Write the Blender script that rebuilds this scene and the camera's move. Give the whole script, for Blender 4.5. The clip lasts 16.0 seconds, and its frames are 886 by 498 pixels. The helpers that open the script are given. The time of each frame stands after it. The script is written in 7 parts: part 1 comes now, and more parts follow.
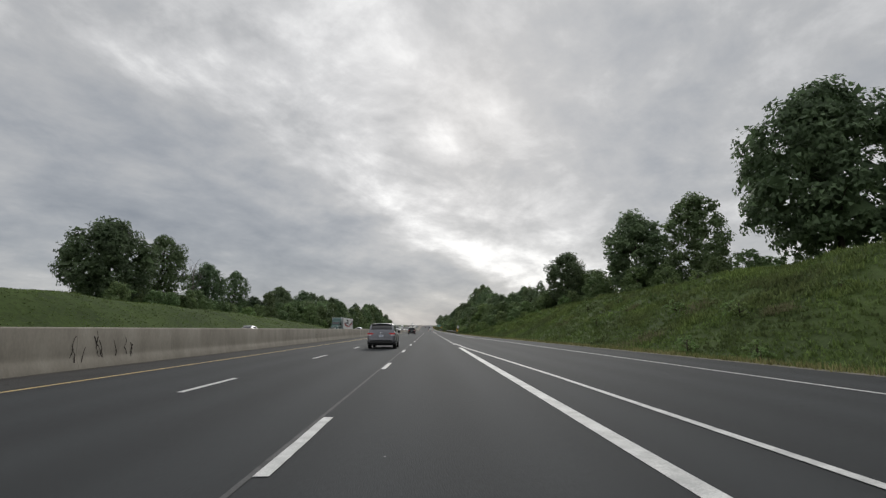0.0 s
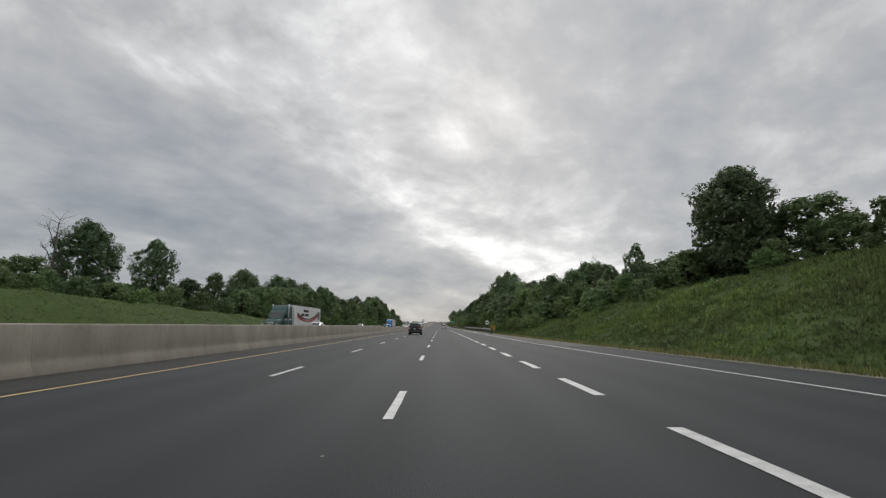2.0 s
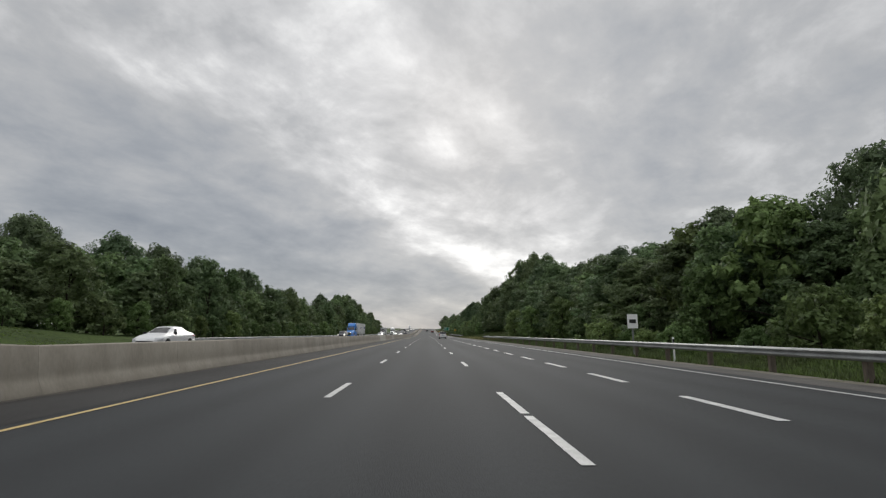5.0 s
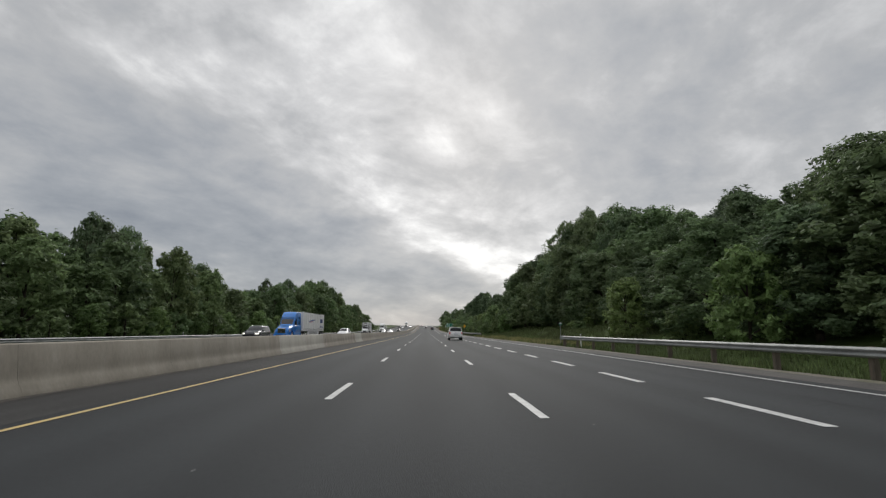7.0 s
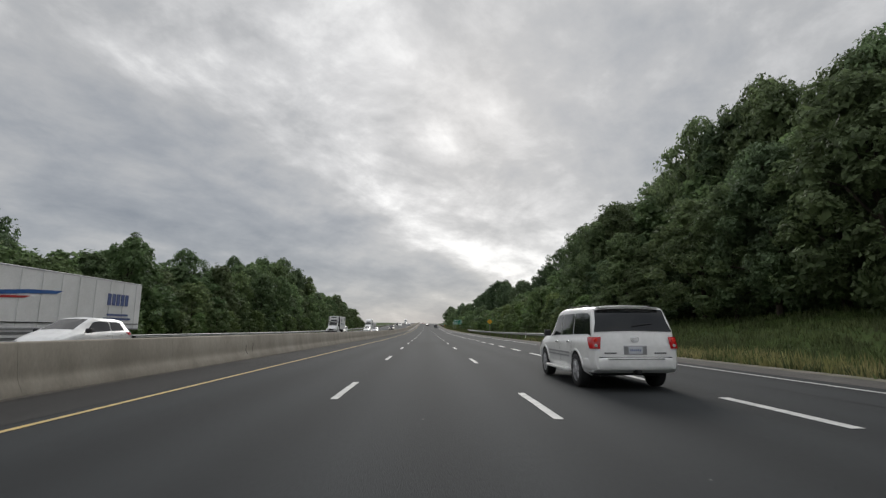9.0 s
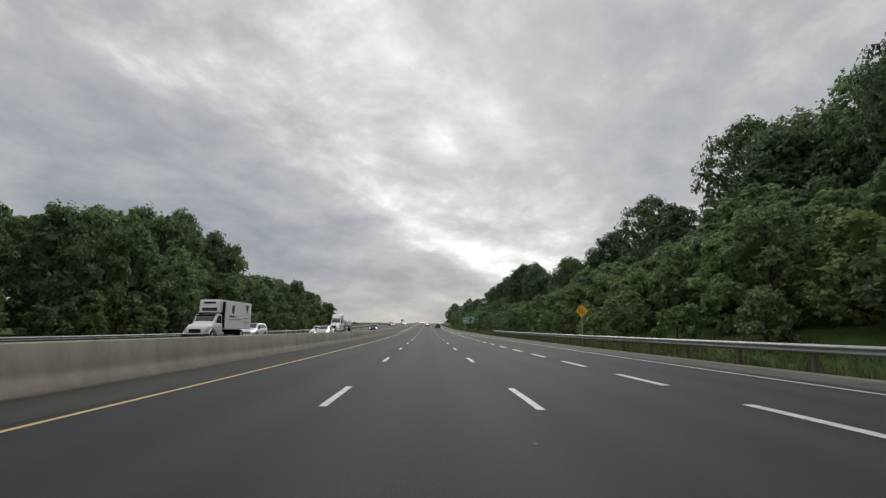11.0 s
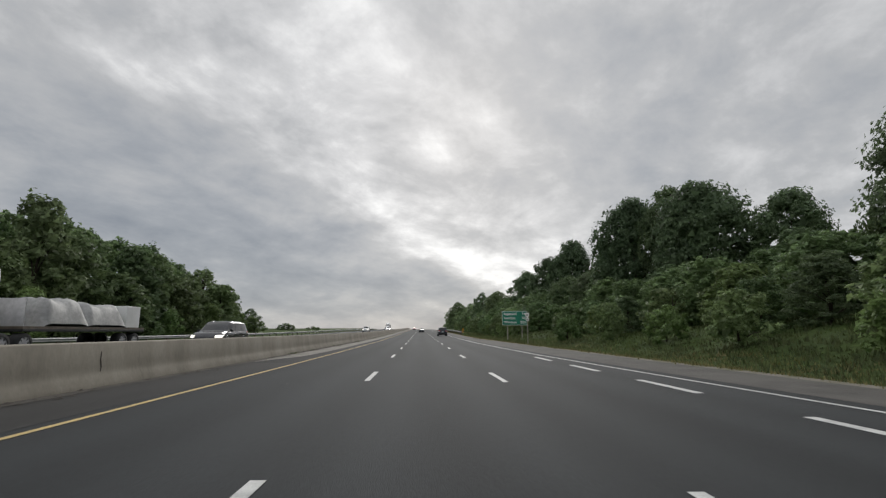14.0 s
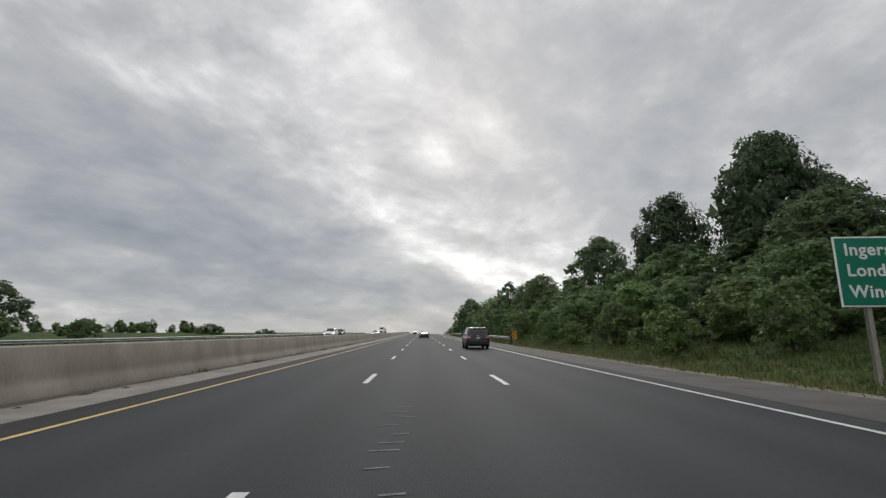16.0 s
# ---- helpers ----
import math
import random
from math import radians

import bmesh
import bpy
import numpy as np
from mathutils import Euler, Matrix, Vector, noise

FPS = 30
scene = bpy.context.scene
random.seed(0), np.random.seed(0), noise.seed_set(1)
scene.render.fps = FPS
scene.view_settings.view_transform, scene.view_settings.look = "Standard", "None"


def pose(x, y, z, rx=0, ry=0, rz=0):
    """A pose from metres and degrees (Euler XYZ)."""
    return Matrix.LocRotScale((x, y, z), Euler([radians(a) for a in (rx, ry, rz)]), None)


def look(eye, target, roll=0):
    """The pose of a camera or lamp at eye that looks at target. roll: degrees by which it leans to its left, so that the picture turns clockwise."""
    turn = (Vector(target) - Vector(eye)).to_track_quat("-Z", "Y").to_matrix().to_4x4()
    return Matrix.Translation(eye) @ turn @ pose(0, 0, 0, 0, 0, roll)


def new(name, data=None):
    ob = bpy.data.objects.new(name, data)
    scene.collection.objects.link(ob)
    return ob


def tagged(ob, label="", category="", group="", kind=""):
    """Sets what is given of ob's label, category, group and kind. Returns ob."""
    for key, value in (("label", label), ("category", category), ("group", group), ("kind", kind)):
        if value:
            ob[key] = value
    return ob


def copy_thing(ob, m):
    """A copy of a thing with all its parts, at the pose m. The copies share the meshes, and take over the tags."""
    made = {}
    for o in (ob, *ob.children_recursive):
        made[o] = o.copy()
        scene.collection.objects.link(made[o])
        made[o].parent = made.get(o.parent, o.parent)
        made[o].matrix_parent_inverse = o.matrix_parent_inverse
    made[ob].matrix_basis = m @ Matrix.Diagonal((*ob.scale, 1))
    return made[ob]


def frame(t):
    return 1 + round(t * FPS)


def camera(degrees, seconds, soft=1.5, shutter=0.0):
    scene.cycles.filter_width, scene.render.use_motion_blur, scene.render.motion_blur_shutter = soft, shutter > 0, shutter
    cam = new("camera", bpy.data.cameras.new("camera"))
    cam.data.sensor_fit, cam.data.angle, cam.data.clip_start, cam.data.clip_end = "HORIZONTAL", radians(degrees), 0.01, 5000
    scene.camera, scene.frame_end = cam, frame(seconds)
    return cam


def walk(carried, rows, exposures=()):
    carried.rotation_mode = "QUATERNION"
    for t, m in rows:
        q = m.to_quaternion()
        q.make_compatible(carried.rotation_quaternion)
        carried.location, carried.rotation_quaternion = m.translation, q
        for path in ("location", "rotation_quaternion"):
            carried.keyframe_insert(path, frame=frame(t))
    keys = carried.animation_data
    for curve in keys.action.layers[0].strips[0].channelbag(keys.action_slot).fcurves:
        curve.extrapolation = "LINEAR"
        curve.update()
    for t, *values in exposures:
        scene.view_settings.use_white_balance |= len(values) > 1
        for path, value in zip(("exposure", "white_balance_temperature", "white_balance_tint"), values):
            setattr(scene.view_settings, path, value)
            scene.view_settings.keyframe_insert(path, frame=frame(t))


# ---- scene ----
cam = camera(85.4, 16.0, soft=1.3)
# seconds, x, y, z, yaw, pitch of the windscreen camera
PATH = [
    (0.0, 1.52, 0.09, 1.33, -1.70, 9.50),
    (0.5, 1.48, 14.50, 1.33, -1.04, 9.32),
    (1.0, 1.35, 28.90, 1.33, -0.52, 9.21),
    (1.5, 1.09, 43.27, 1.33, -0.31, 9.11),
    (2.0, 0.75, 57.58, 1.33, -0.35, 9.11),
    (2.5, 0.35, 71.81, 1.33, -0.42, 9.27),
    (3.0, -0.09, 85.99, 1.33, -0.54, 9.54),
    (3.5, -0.54, 100.18, 1.33, -0.79, 9.87),
    (4.0, -0.90, 114.39, 1.33, -1.11, 10.11),
    (4.2, -1.13, 120.08, 1.33, -1.38, 10.17),
    (6.3, -1.84, 183.20, 1.33, -2.02, 9.68),
    (6.5, -1.85, 189.25, 1.33, -2.03, 9.73),
    (7.0, -1.85, 204.35, 1.33, -2.05, 9.70),
    (7.5, -1.85, 219.43, 1.33, -2.02, 9.58),
    (8.0, -1.89, 234.49, 1.33, -1.97, 9.50),
    (8.5, -1.94, 249.54, 1.33, -1.93, 9.50),
    (9.0, -1.98, 264.59, 1.33, -1.87, 9.50),
    (9.2, -2.00, 270.61, 1.33, -1.78, 9.45),
    (11.3, -1.93, 334.53, 1.33, -1.93, 9.68),
    (11.5, -1.94, 340.61, 1.34, -2.03, 9.76),
    (12.0, -1.98, 355.82, 1.37, -2.08, 9.84),
    (12.5, -2.03, 371.01, 1.43, -2.02, 10.03),
    (13.0, -2.08, 386.18, 1.51, -1.97, 10.19),
    (13.5, -2.19, 401.31, 1.62, -2.25, 10.28),
    (14.0, -2.32, 416.52, 1.76, -2.71, 10.44),
    (14.5, -2.32, 431.74, 1.93, -2.77, 10.62),
    (15.0, -2.28, 446.89, 2.12, -2.61, 10.74),
    (15.5, -2.29, 461.85, 2.34, -2.58, 10.86),
    (16.0, -2.25, 476.79, 2.58, -2.48, 10.98),
]
walk(cam, [(t, pose(x, y, z, 90 + pitch, 0, yaw)) for t, x, y, z, yaw, pitch in PATH])

# ---- overcast sky and soft sun ----
SUN_DIR = Vector((0.09, 0.87, 0.45)).normalized()


def build_world():
    world = bpy.data.worlds.new("overcast_sky")
    scene.world = world
    world.use_nodes = True
    nt = world.node_tree
    nt.nodes.clear()
    N, L = nt.nodes.new, nt.links.new

    def math_node(op, a, b=None, c=None):
        n = N("ShaderNodeMath")
        n.operation = op
        for i, v in enumerate((a, b, c)):
            if v is None:
                continue
            if isinstance(v, (int, float)):
                n.inputs[i].default_value = v
            else:
                L(v, n.inputs[i])
        return n.outputs[0]

    out = N("ShaderNodeOutputWorld")
    co = N("ShaderNodeTexCoord")
    sep = N("ShaderNodeSeparateXYZ")
    L(co.outputs["Generated"], sep.inputs[0])
    up = math_node("MAXIMUM", sep.outputs[2], 0.0)
    den = math_node("ADD", up, 0.30)
    px = math_node("DIVIDE", sep.outputs[0], den)
    py = math_node("DIVIDE", sep.outputs[1], den)
    deck = N("ShaderNodeCombineXYZ")
    L(px, deck.inputs[0])
    L(py, deck.inputs[1])

    def clouds(scale, detail, rough, turn, stretch, seed, warp=0.0):
        m = N("ShaderNodeMapping")
        m.vector_type = "TEXTURE"
        m.inputs["Rotation"].default_value = (0, 0, radians(-turn))
        m.inputs["Scale"].default_value = (1.0, 1.0 / stretch, 1.0)
        m.inputs["Location"].default_value = (seed, seed * 0.7, 0)
        L(deck.outputs[0], m.inputs[0])
        n = N("ShaderNodeTexNoise")
        n.inputs["Scale"].default_value = scale
        n.inputs["Detail"].default_value = detail
        n.inputs["Roughness"].default_value = rough
        n.inputs["Distortion"].default_value = warp
        L(m.outputs[0], n.inputs["Vector"])
        return n.outputs["Fac"]

    big = clouds(0.75, 4, 0.5, 36, 0.70, 3.1, 0.3)
    mid = clouds(1.7, 9, 0.58, 38, 0.74, 7.7, 0.3)
    fine = clouds(4.4, 10, 0.60, 34, 0.85, 1.3, 0.2)
    noise_sum = math_node("ADD", math_node("MULTIPLY", big, 0.33), math_node("ADD", math_node("MULTIPLY", mid, 0.38), math_node("MULTIPLY", fine, 0.29)))
    noise_sum = math_node("ADD", noise_sum, 0.020)
    # a long thin break in the deck runs ahead and to the left; thicker cloud lies to its left
    ragged = math_node("MULTIPLY", math_node("SUBTRACT", mid, 0.5), 1.0)
    across = math_node("ADD", math_node("SUBTRACT", math_node("MULTIPLY", px, 0.80), math_node("MULTIPLY", py, 0.60)), 0.85)
    across = math_node("ADD", across, ragged)
    seam = math_node("EXPONENT", math_node("MULTIPLY", math_node("MULTIPLY", across, across), -9.0))
    bank_l = math_node("EXPONENT", math_node("MULTIPLY", math_node("POWER", math_node("ADD", across, 0.95), 2.0), -3.4))
    lower = N("ShaderNodeMapRange")
    lower.interpolation_type = "SMOOTHSTEP"
    lower.inputs["From Min"].default_value, lower.inputs["From Max"].default_value = 0.45, 0.10
    L(sep.outputs[2], lower.inputs["Value"])
    bank_l = math_node("MULTIPLY", bank_l, math_node("ADD", 0.06, lower.outputs[0]))
    mix = math_node("ADD", noise_sum, math_node("SUBTRACT", math_node("MULTIPLY", seam, math_node("ADD", 0.074, math_node("MULTIPLY", lower.outputs[0], 0.06))), math_node("MULTIPLY", bank_l, 0.075)))
    # thinner, lighter cloud to the right of the break
    right = N("ShaderNodeMapRange")
    right.interpolation_type = "SMOOTHSTEP"
    right.inputs["From Min"].default_value, right.inputs["From Max"].default_value = 0.35, 1.10
    right.inputs["To Min"].default_value, right.inputs["To Max"].default_value = 0.004, 0.034
    L(across, right.inputs["Value"])
    mix = math_node("ADD", mix, right.outputs[0])
    # ragged cells along the break
    cells = clouds(3.6, 9, 0.60, 20, 0.9, 5.2, 0.5)
    mix = math_node("ADD", mix, math_node("MULTIPLY", math_node("MULTIPLY", math_node("SUBTRACT", cells, 0.5), math_node("ADD", 0.30, seam)), 0.16))
    # heaped cloud low over the horizon
    pm = N("ShaderNodeMapping")
    pm.inputs["Scale"].default_value = (1.0, 1.0, 2.3)
    L(co.outputs["Generated"], pm.inputs[0])
    pn = N("ShaderNodeTexNoise")
    pn.inputs["Scale"].default_value, pn.inputs["Detail"].default_value, pn.inputs["Roughness"].default_value = 6.5, 7.0, 0.55
    L(pm.outputs[0], pn.inputs["Vector"])
    mix = math_node("ADD", mix, math_node("MULTIPLY", math_node("MULTIPLY", math_node("SUBTRACT", pn.outputs["Fac"], 0.48), lower.outputs[0]), 0.22))
    ramp = N("ShaderNodeValToRGB")
    e = ramp.color_ramp.elements
    e[0].position, e[0].color = 0.34, (0.27, 0.295, 0.335, 1)
    e[1].position, e[1].color = 0.67, (0.98, 0.98, 0.975, 1)
    for pos, col in ((0.45, (0.385, 0.405, 0.435, 1)), (0.54, (0.515, 0.522, 0.532, 1)), (0.60, (0.68, 0.682, 0.688, 1))):
        x = e.new(pos)
        x.color = col
    L(mix, ramp.inputs[0])
    # thin cloud in front of the hidden sun
    dot = N("ShaderNodeVectorMath")
    dot.operation = "DOT_PRODUCT"
    L(co.outputs["Generated"], dot.inputs[0])
    dot.inputs[1].default_value = SUN_DIR
    glow = math_node("POWER", math_node("MAXIMUM", dot.outputs["Value"], 0.0), 14.0)
    gain = math_node("ADD", 0.93, math_node("MULTIPLY", glow, 0.15))
    low = math_node("SUBTRACT", 1.0, math_node("MULTIPLY", math_node("POWER", math_node("SUBTRACT", 1.0, up), 9.0), -0.06))
    gain = math_node("MULTIPLY", gain, low)
    # an overcast deck is brightest overhead
    zen = N("ShaderNodeMapRange")
    zen.interpolation_type = "SMOOTHSTEP"
    zen.inputs["From Min"].default_value, zen.inputs["From Max"].default_value = 0.60, 0.95
    zen.inputs["To Min"].default_value, zen.inputs["To Max"].default_value = 1.0, 2.3
    L(sep.outputs[2], zen.inputs["Value"])
    gain = math_node("MULTIPLY", gain, zen.outputs[0])
    # and brighter out of view behind, added to lift surfaces that face the camera
    aft = N("ShaderNodeMapRange")
    aft.interpolation_type = "SMOOTHSTEP"
    aft.inputs["From Min"].default_value, aft.inputs["From Max"].default_value = 0.25, -0.6
    aft.inputs["To Min"].default_value, aft.inputs["To Max"].default_value = 1.0, 1.3
    L(sep.outputs[1], aft.inputs["Value"])
    gain = math_node("MULTIPLY", gain, aft.outputs[0])
    tint = N("ShaderNodeMix")
    tint.data_type = "RGBA"
    tint.blend_type = "MULTIPLY"
    tint.inputs["Factor"].default_value = 1.0
    L(ramp.outputs["Color"], tint.inputs[6])
    rgb = N("ShaderNodeCombineXYZ")
    for i in range(3):
        L(gain, rgb.inputs[i])
    L(rgb.outputs[0], tint.inputs[7])
    bg_cloud = N("ShaderNodeBackground")
    bg_cloud.inputs["Strength"].default_value = 1.0
    L(tint.outputs[2], bg_cloud.inputs["Color"])
    sky = N("ShaderNodeTexSky")
    sky.sky_type = "NISHITA"
    sky.sun_disc = False
    sky.sun_elevation = math.asin(SUN_DIR.z)
    sky.sun_rotation = math.atan2(SUN_DIR.x, SUN_DIR.y)
    bg_sky = N("ShaderNodeBackground")
    bg_sky.inputs["Strength"].default_value = 0.08
    L(sky.outputs[0], bg_sky.inputs["Color"])
    blend = N("ShaderNodeMixShader")
    blend.inputs[0].default_value = 0.94
    L(bg_sky.outputs[0], blend.inputs[1])
    L(bg_cloud.outputs[0], blend.inputs[2])
    L(blend.outputs[0], out.inputs["Surface"])


build_world()
sun = new("sun", bpy.data.lights.new("sun", "SUN"))
sun.data.energy, sun.data.angle, sun.data.color = 1.4, radians(20), (1.0, 0.97, 0.92)
sun.matrix_world = look(SUN_DIR * 100, (0, 0, 0))
scene.view_settings.exposure = 0.0


# ---- materials ----
def material(name, base, rough=0.6, metal=0.0, spots=None, scale=3.0, fine=40.0, amount=0.25, bump=0.2, bump_scale=60.0,
             spec=0.5, coords="Object", per_piece=0.0, leaf=False, stretch=(1, 1, 1), coat=0.0):
    """A surface with broad stains, a fine grain and relief. spots: the colour of the broad stains."""
    m = bpy.data.materials.new(name)
    m.use_nodes = True
    nt = m.node_tree
    N, L = nt.nodes.new, nt.links.new
    b = nt.nodes["Principled BSDF"]
    b.inputs["Roughness"].default_value, b.inputs["Metallic"].default_value = rough, metal
    b.inputs["Specular IOR Level"].default_value = spec
    b.inputs["Coat Weight"].default_value = coat
    b.inputs["Coat Roughness"].default_value = 0.05
    co = N("ShaderNodeTexCoord")
    mp = N("ShaderNodeMapping")
    mp.inputs["Scale"].default_value = stretch
    L(N("ShaderNodeNewGeometry").outputs["Position"] if coords == "World" else co.outputs[coords], mp.inputs[0])

    def noise_tex(s, detail=5, rough_=0.6):
        n = N("ShaderNodeTexNoise")
        n.inputs["Scale"].default_value, n.inputs["Detail"].default_value, n.inputs["Roughness"].default_value = s, detail, rough_
        L(mp.outputs[0], n.inputs["Vector"])
        return n

    def blend(fac, a, c, mode="MIX"):
        x = N("ShaderNodeMix")
        x.data_type, x.blend_type = "RGBA", mode
        for sock, v in ((x.inputs["Factor"], fac), (x.inputs[6], a), (x.inputs[7], c)):
            if isinstance(v, (int, float)):
                sock.default_value = v
            elif isinstance(v, tuple):
                sock.default_value = (*v[:3], 1)
            else:
                L(v, sock)
        return x.outputs[2]

    def ramp(sock, lo, hi):
        r = N("ShaderNodeMapRange")
        r.inputs["From Min"].default_value, r.inputs["From Max"].default_value = lo, hi
        L(sock, r.inputs["Value"])
        return r.outputs[0]

    spots = spots or tuple(c * (1 - amount * 1.4) for c in base)
    col = blend(ramp(noise_tex(scale).outputs["Fac"], 0.38, 0.66), base, spots)
    grain = ramp(noise_tex(fine, 3).outputs["Fac"], 0.3, 0.7)
    col = blend(grain, col, blend(1.0, col, (1 - amount, 1 - amount, 1 - amount), "MULTIPLY"))
    if per_piece or leaf:
        info = N("ShaderNodeObjectInfo")
        geo = N("ShaderNodeNewGeometry")
        hsv = N("ShaderNodeHueSaturation")
        src = geo.outputs["Random Per Island"] if leaf else info.outputs["Random"]
        r = N("ShaderNodeMapRange")
        r.inputs["To Min"].default_value, r.inputs["To Max"].default_value = 1 - per_piece, 1 + per_piece
        L(src, r.inputs["Value"])
        L(r.outputs[0], hsv.inputs["Value"])
        if leaf:
            r2 = N("ShaderNodeMapRange")
            r2.inputs["To Min"].default_value, r2.inputs["To Max"].default_value = 0.487, 0.522
            L(info.outputs["Random"], r2.inputs["Value"])
            L(r2.outputs[0], hsv.inputs["Hue"])
            r3, mul = N("ShaderNodeMapRange"), N("ShaderNodeMath")
            r3.inputs["To Min"].default_value, r3.inputs["To Max"].default_value = 0.78, 1.3
            mul.operation = "MULTIPLY"
            own = N("ShaderNodeMath")
            own.operation = "FRACT"
            ten = N("ShaderNodeMath")
            ten.operation = "MULTIPLY"
            ten.inputs[1].default_value = 7.31
            L(info.outputs["Random"], ten.inputs[0])
            L(ten.outputs[0], own.inputs[0])
            L(own.outputs[0], r3.inputs["Value"])
            L(r.outputs[0], mul.inputs[0])
            L(r3.outputs[0], mul.inputs[1])
            L(mul.outputs[0], hsv.inputs["Value"])
        L(col, hsv.inputs["Color"])
        col = hsv.outputs[0]
    L(col, b.inputs["Base Color"])
    if bump:
        bp = N("ShaderNodeBump")
        bp.inputs["Strength"].default_value = bump
        bp.inputs["Distance"].default_value = 0.02
        L(noise_tex(bump_scale, 4).outputs["Fac"], bp.inputs["Height"])
        L(bp.outputs[0], b.inputs["Normal"])
    if leaf:
        tr = N("ShaderNodeBsdfTranslucent")
        L(col, tr.inputs["Color"])
        mx = N("ShaderNodeMixShader")
        mx.inputs[0].default_value = 0.42
        L(b.outputs[0], mx.inputs[1])
        L(tr.outputs[0], mx.inputs[2])
        L(mx.outputs[0], nt.nodes["Material Output"].inputs["Surface"])
    return m


ASPHALT = material("asphalt", (0.0398, 0.0430, 0.0452), 0.85, spots=(0.0300, 0.0325, 0.0342), scale=0.25, fine=55, amount=0.22, bump=0.5, bump_scale=90, stretch=(1, 0.12, 1), spec=0.15)


def wheel_tracks(m, period, amount):
    """Faint polished tracks along the lanes."""
    nt = m.node_tree
    b = nt.nodes["Principled BSDF"]
    src = b.inputs["Base Color"].links[0].from_socket
    co = nt.nodes.new("ShaderNodeTexCoord")
    wv = nt.nodes.new("ShaderNodeTexWave")
    wv.bands_direction = "X"
    wv.inputs["Scale"].default_value = 2 * math.pi / (20 * period)
    wv.inputs["Distortion"].default_value = 0.8
    wv.inputs["Detail"].default_value = 2.0
    wv.inputs["Detail Scale"].default_value = 0.15
    nt.links.new(co.outputs["Object"], wv.inputs["Vector"])
    r = nt.nodes.new("ShaderNodeMapRange")
    r.inputs["To Min"].default_value, r.inputs["To Max"].default_value = 1 - amount, 1 + amount
    nt.links.new(wv.outputs["Fac"], r.inputs["Value"])
    h = nt.nodes.new("ShaderNodeHueSaturation")
    nt.links.new(r.outputs[0], h.inputs["Value"])
    nt.links.new(src, h.inputs["Color"])
    nt.links.new(h.outputs[0], b.inputs["Base Color"])


wheel_tracks(ASPHALT, 1.875, 0.10)
SHOULDER = material("weathered_shoulder_asphalt", (0.112, 0.105, 0.097), 0.9, spots=(0.078, 0.074, 0.069), scale=0.6, fine=50, bump=0.5, bump_scale=80, spec=0.2)
GUTTER = material("pale_gutter_concrete", (0.27, 0.25, 0.225), 0.9, spots=(0.17, 0.16, 0.145), scale=0.9, fine=30, bump=0.4, spec=0.2)
PALE_CONCRETE = material("newer_barrier_concrete", (0.46, 0.44, 0.39), 0.9, spots=(0.36, 0.34, 0.30), scale=0.8, fine=14, amount=0.12, bump=0.12, bump_scale=30, stretch=(1, 1.0, 0.45), spec=0.2, coords="World")
CONCRETE = material("barrier_concrete", (0.330, 0.302, 0.253), 0.9, spots=(0.245, 0.222, 0.184), scale=0.8, fine=14, amount=0.14, bump=0.12, bump_scale=30, stretch=(1, 1.0, 0.45), per_piece=0.045, spec=0.2, coords="World")
WHITE_PAINT = material("worn_white_road_paint", (0.62, 0.62, 0.60), 0.7, spots=(0.42, 0.42, 0.41), scale=3, fine=45, amount=0.3, bump=0.3)
YELLOW_PAINT = material("worn_yellow_road_paint", (0.60, 0.43, 0.16), 0.7, spots=(0.45, 0.34, 0.15), scale=2, fine=45, amount=0.25, bump=0.3)
GHOST_PAINT = material("scraped_old_road_paint", (0.085, 0.085, 0.085), 0.85, spots=(0.042, 0.042, 0.043), scale=3, fine=30, amount=0.4, bump=0.4)
GRASS = material("grass_ground", (0.060, 0.092, 0.022), 0.95, spots=(0.040, 0.062, 0.018), scale=0.18, fine=3.0, amount=0.45, bump=1.0, bump_scale=7, spec=0.1)
BLADES = material("grass_blades", (0.160, 0.218, 0.064), 0.8, spots=(0.104, 0.126, 0.052), scale=0.16, fine=1.1, amount=0.35, bump=0, per_piece=0.4, leaf=True, spec=0.2)
# verge grass: the blade green dimmed, with the wood's shade put into its colour
SHADED_BLADES = material("shaded_verge_grass", (0.118, 0.152, 0.060), 0.85, spots=(0.090, 0.104, 0.050), scale=0.16, fine=1.1, amount=0.35, bump=0, per_piece=0.4, leaf=True, spec=0.15)
DRY_BLADES = material("dry_grass_blades", (0.25, 0.22, 0.11), 0.8, spots=(0.16, 0.17, 0.06), scale=0.2, fine=0.9, amount=0.3, bump=0, per_piece=0.35, leaf=True, spec=0.2)
DEAD_BLADES = material("dead_weed_stalks", (0.19, 0.17, 0.11), 0.9, spots=(0.12, 0.12, 0.06), scale=0.4, fine=1.5, amount=0.3, bump=0, per_piece=0.35, leaf=True, spec=0.1)
GRAVEL = material("verge_gravel", (0.24, 0.22, 0.19), 0.95, spots=(0.15, 0.15, 0.10), scale=1.2, fine=18, amount=0.4, bump=0.8, bump_scale=25, spec=0.1)
BARK = material("bark", (0.085, 0.070, 0.055), 0.95, scale=2, fine=18, amount=0.4, bump=0.8, bump_scale=20, stretch=(1, 1, 0.2), spec=0.1)
DEAD_WOOD = material("bare_grey_wood", (0.20, 0.185, 0.165), 0.95, scale=2, fine=18, amount=0.3, bump=0.5, spec=0.1)
LEAF_DARK = material("dark_maple_leaves", (0.160, 0.216, 0.100), 0.62, spots=(0.115, 0.161, 0.079), scale=0.3, fine=1.2, amount=0.25, bump=0, per_piece=0.35, leaf=True, spec=0.2)
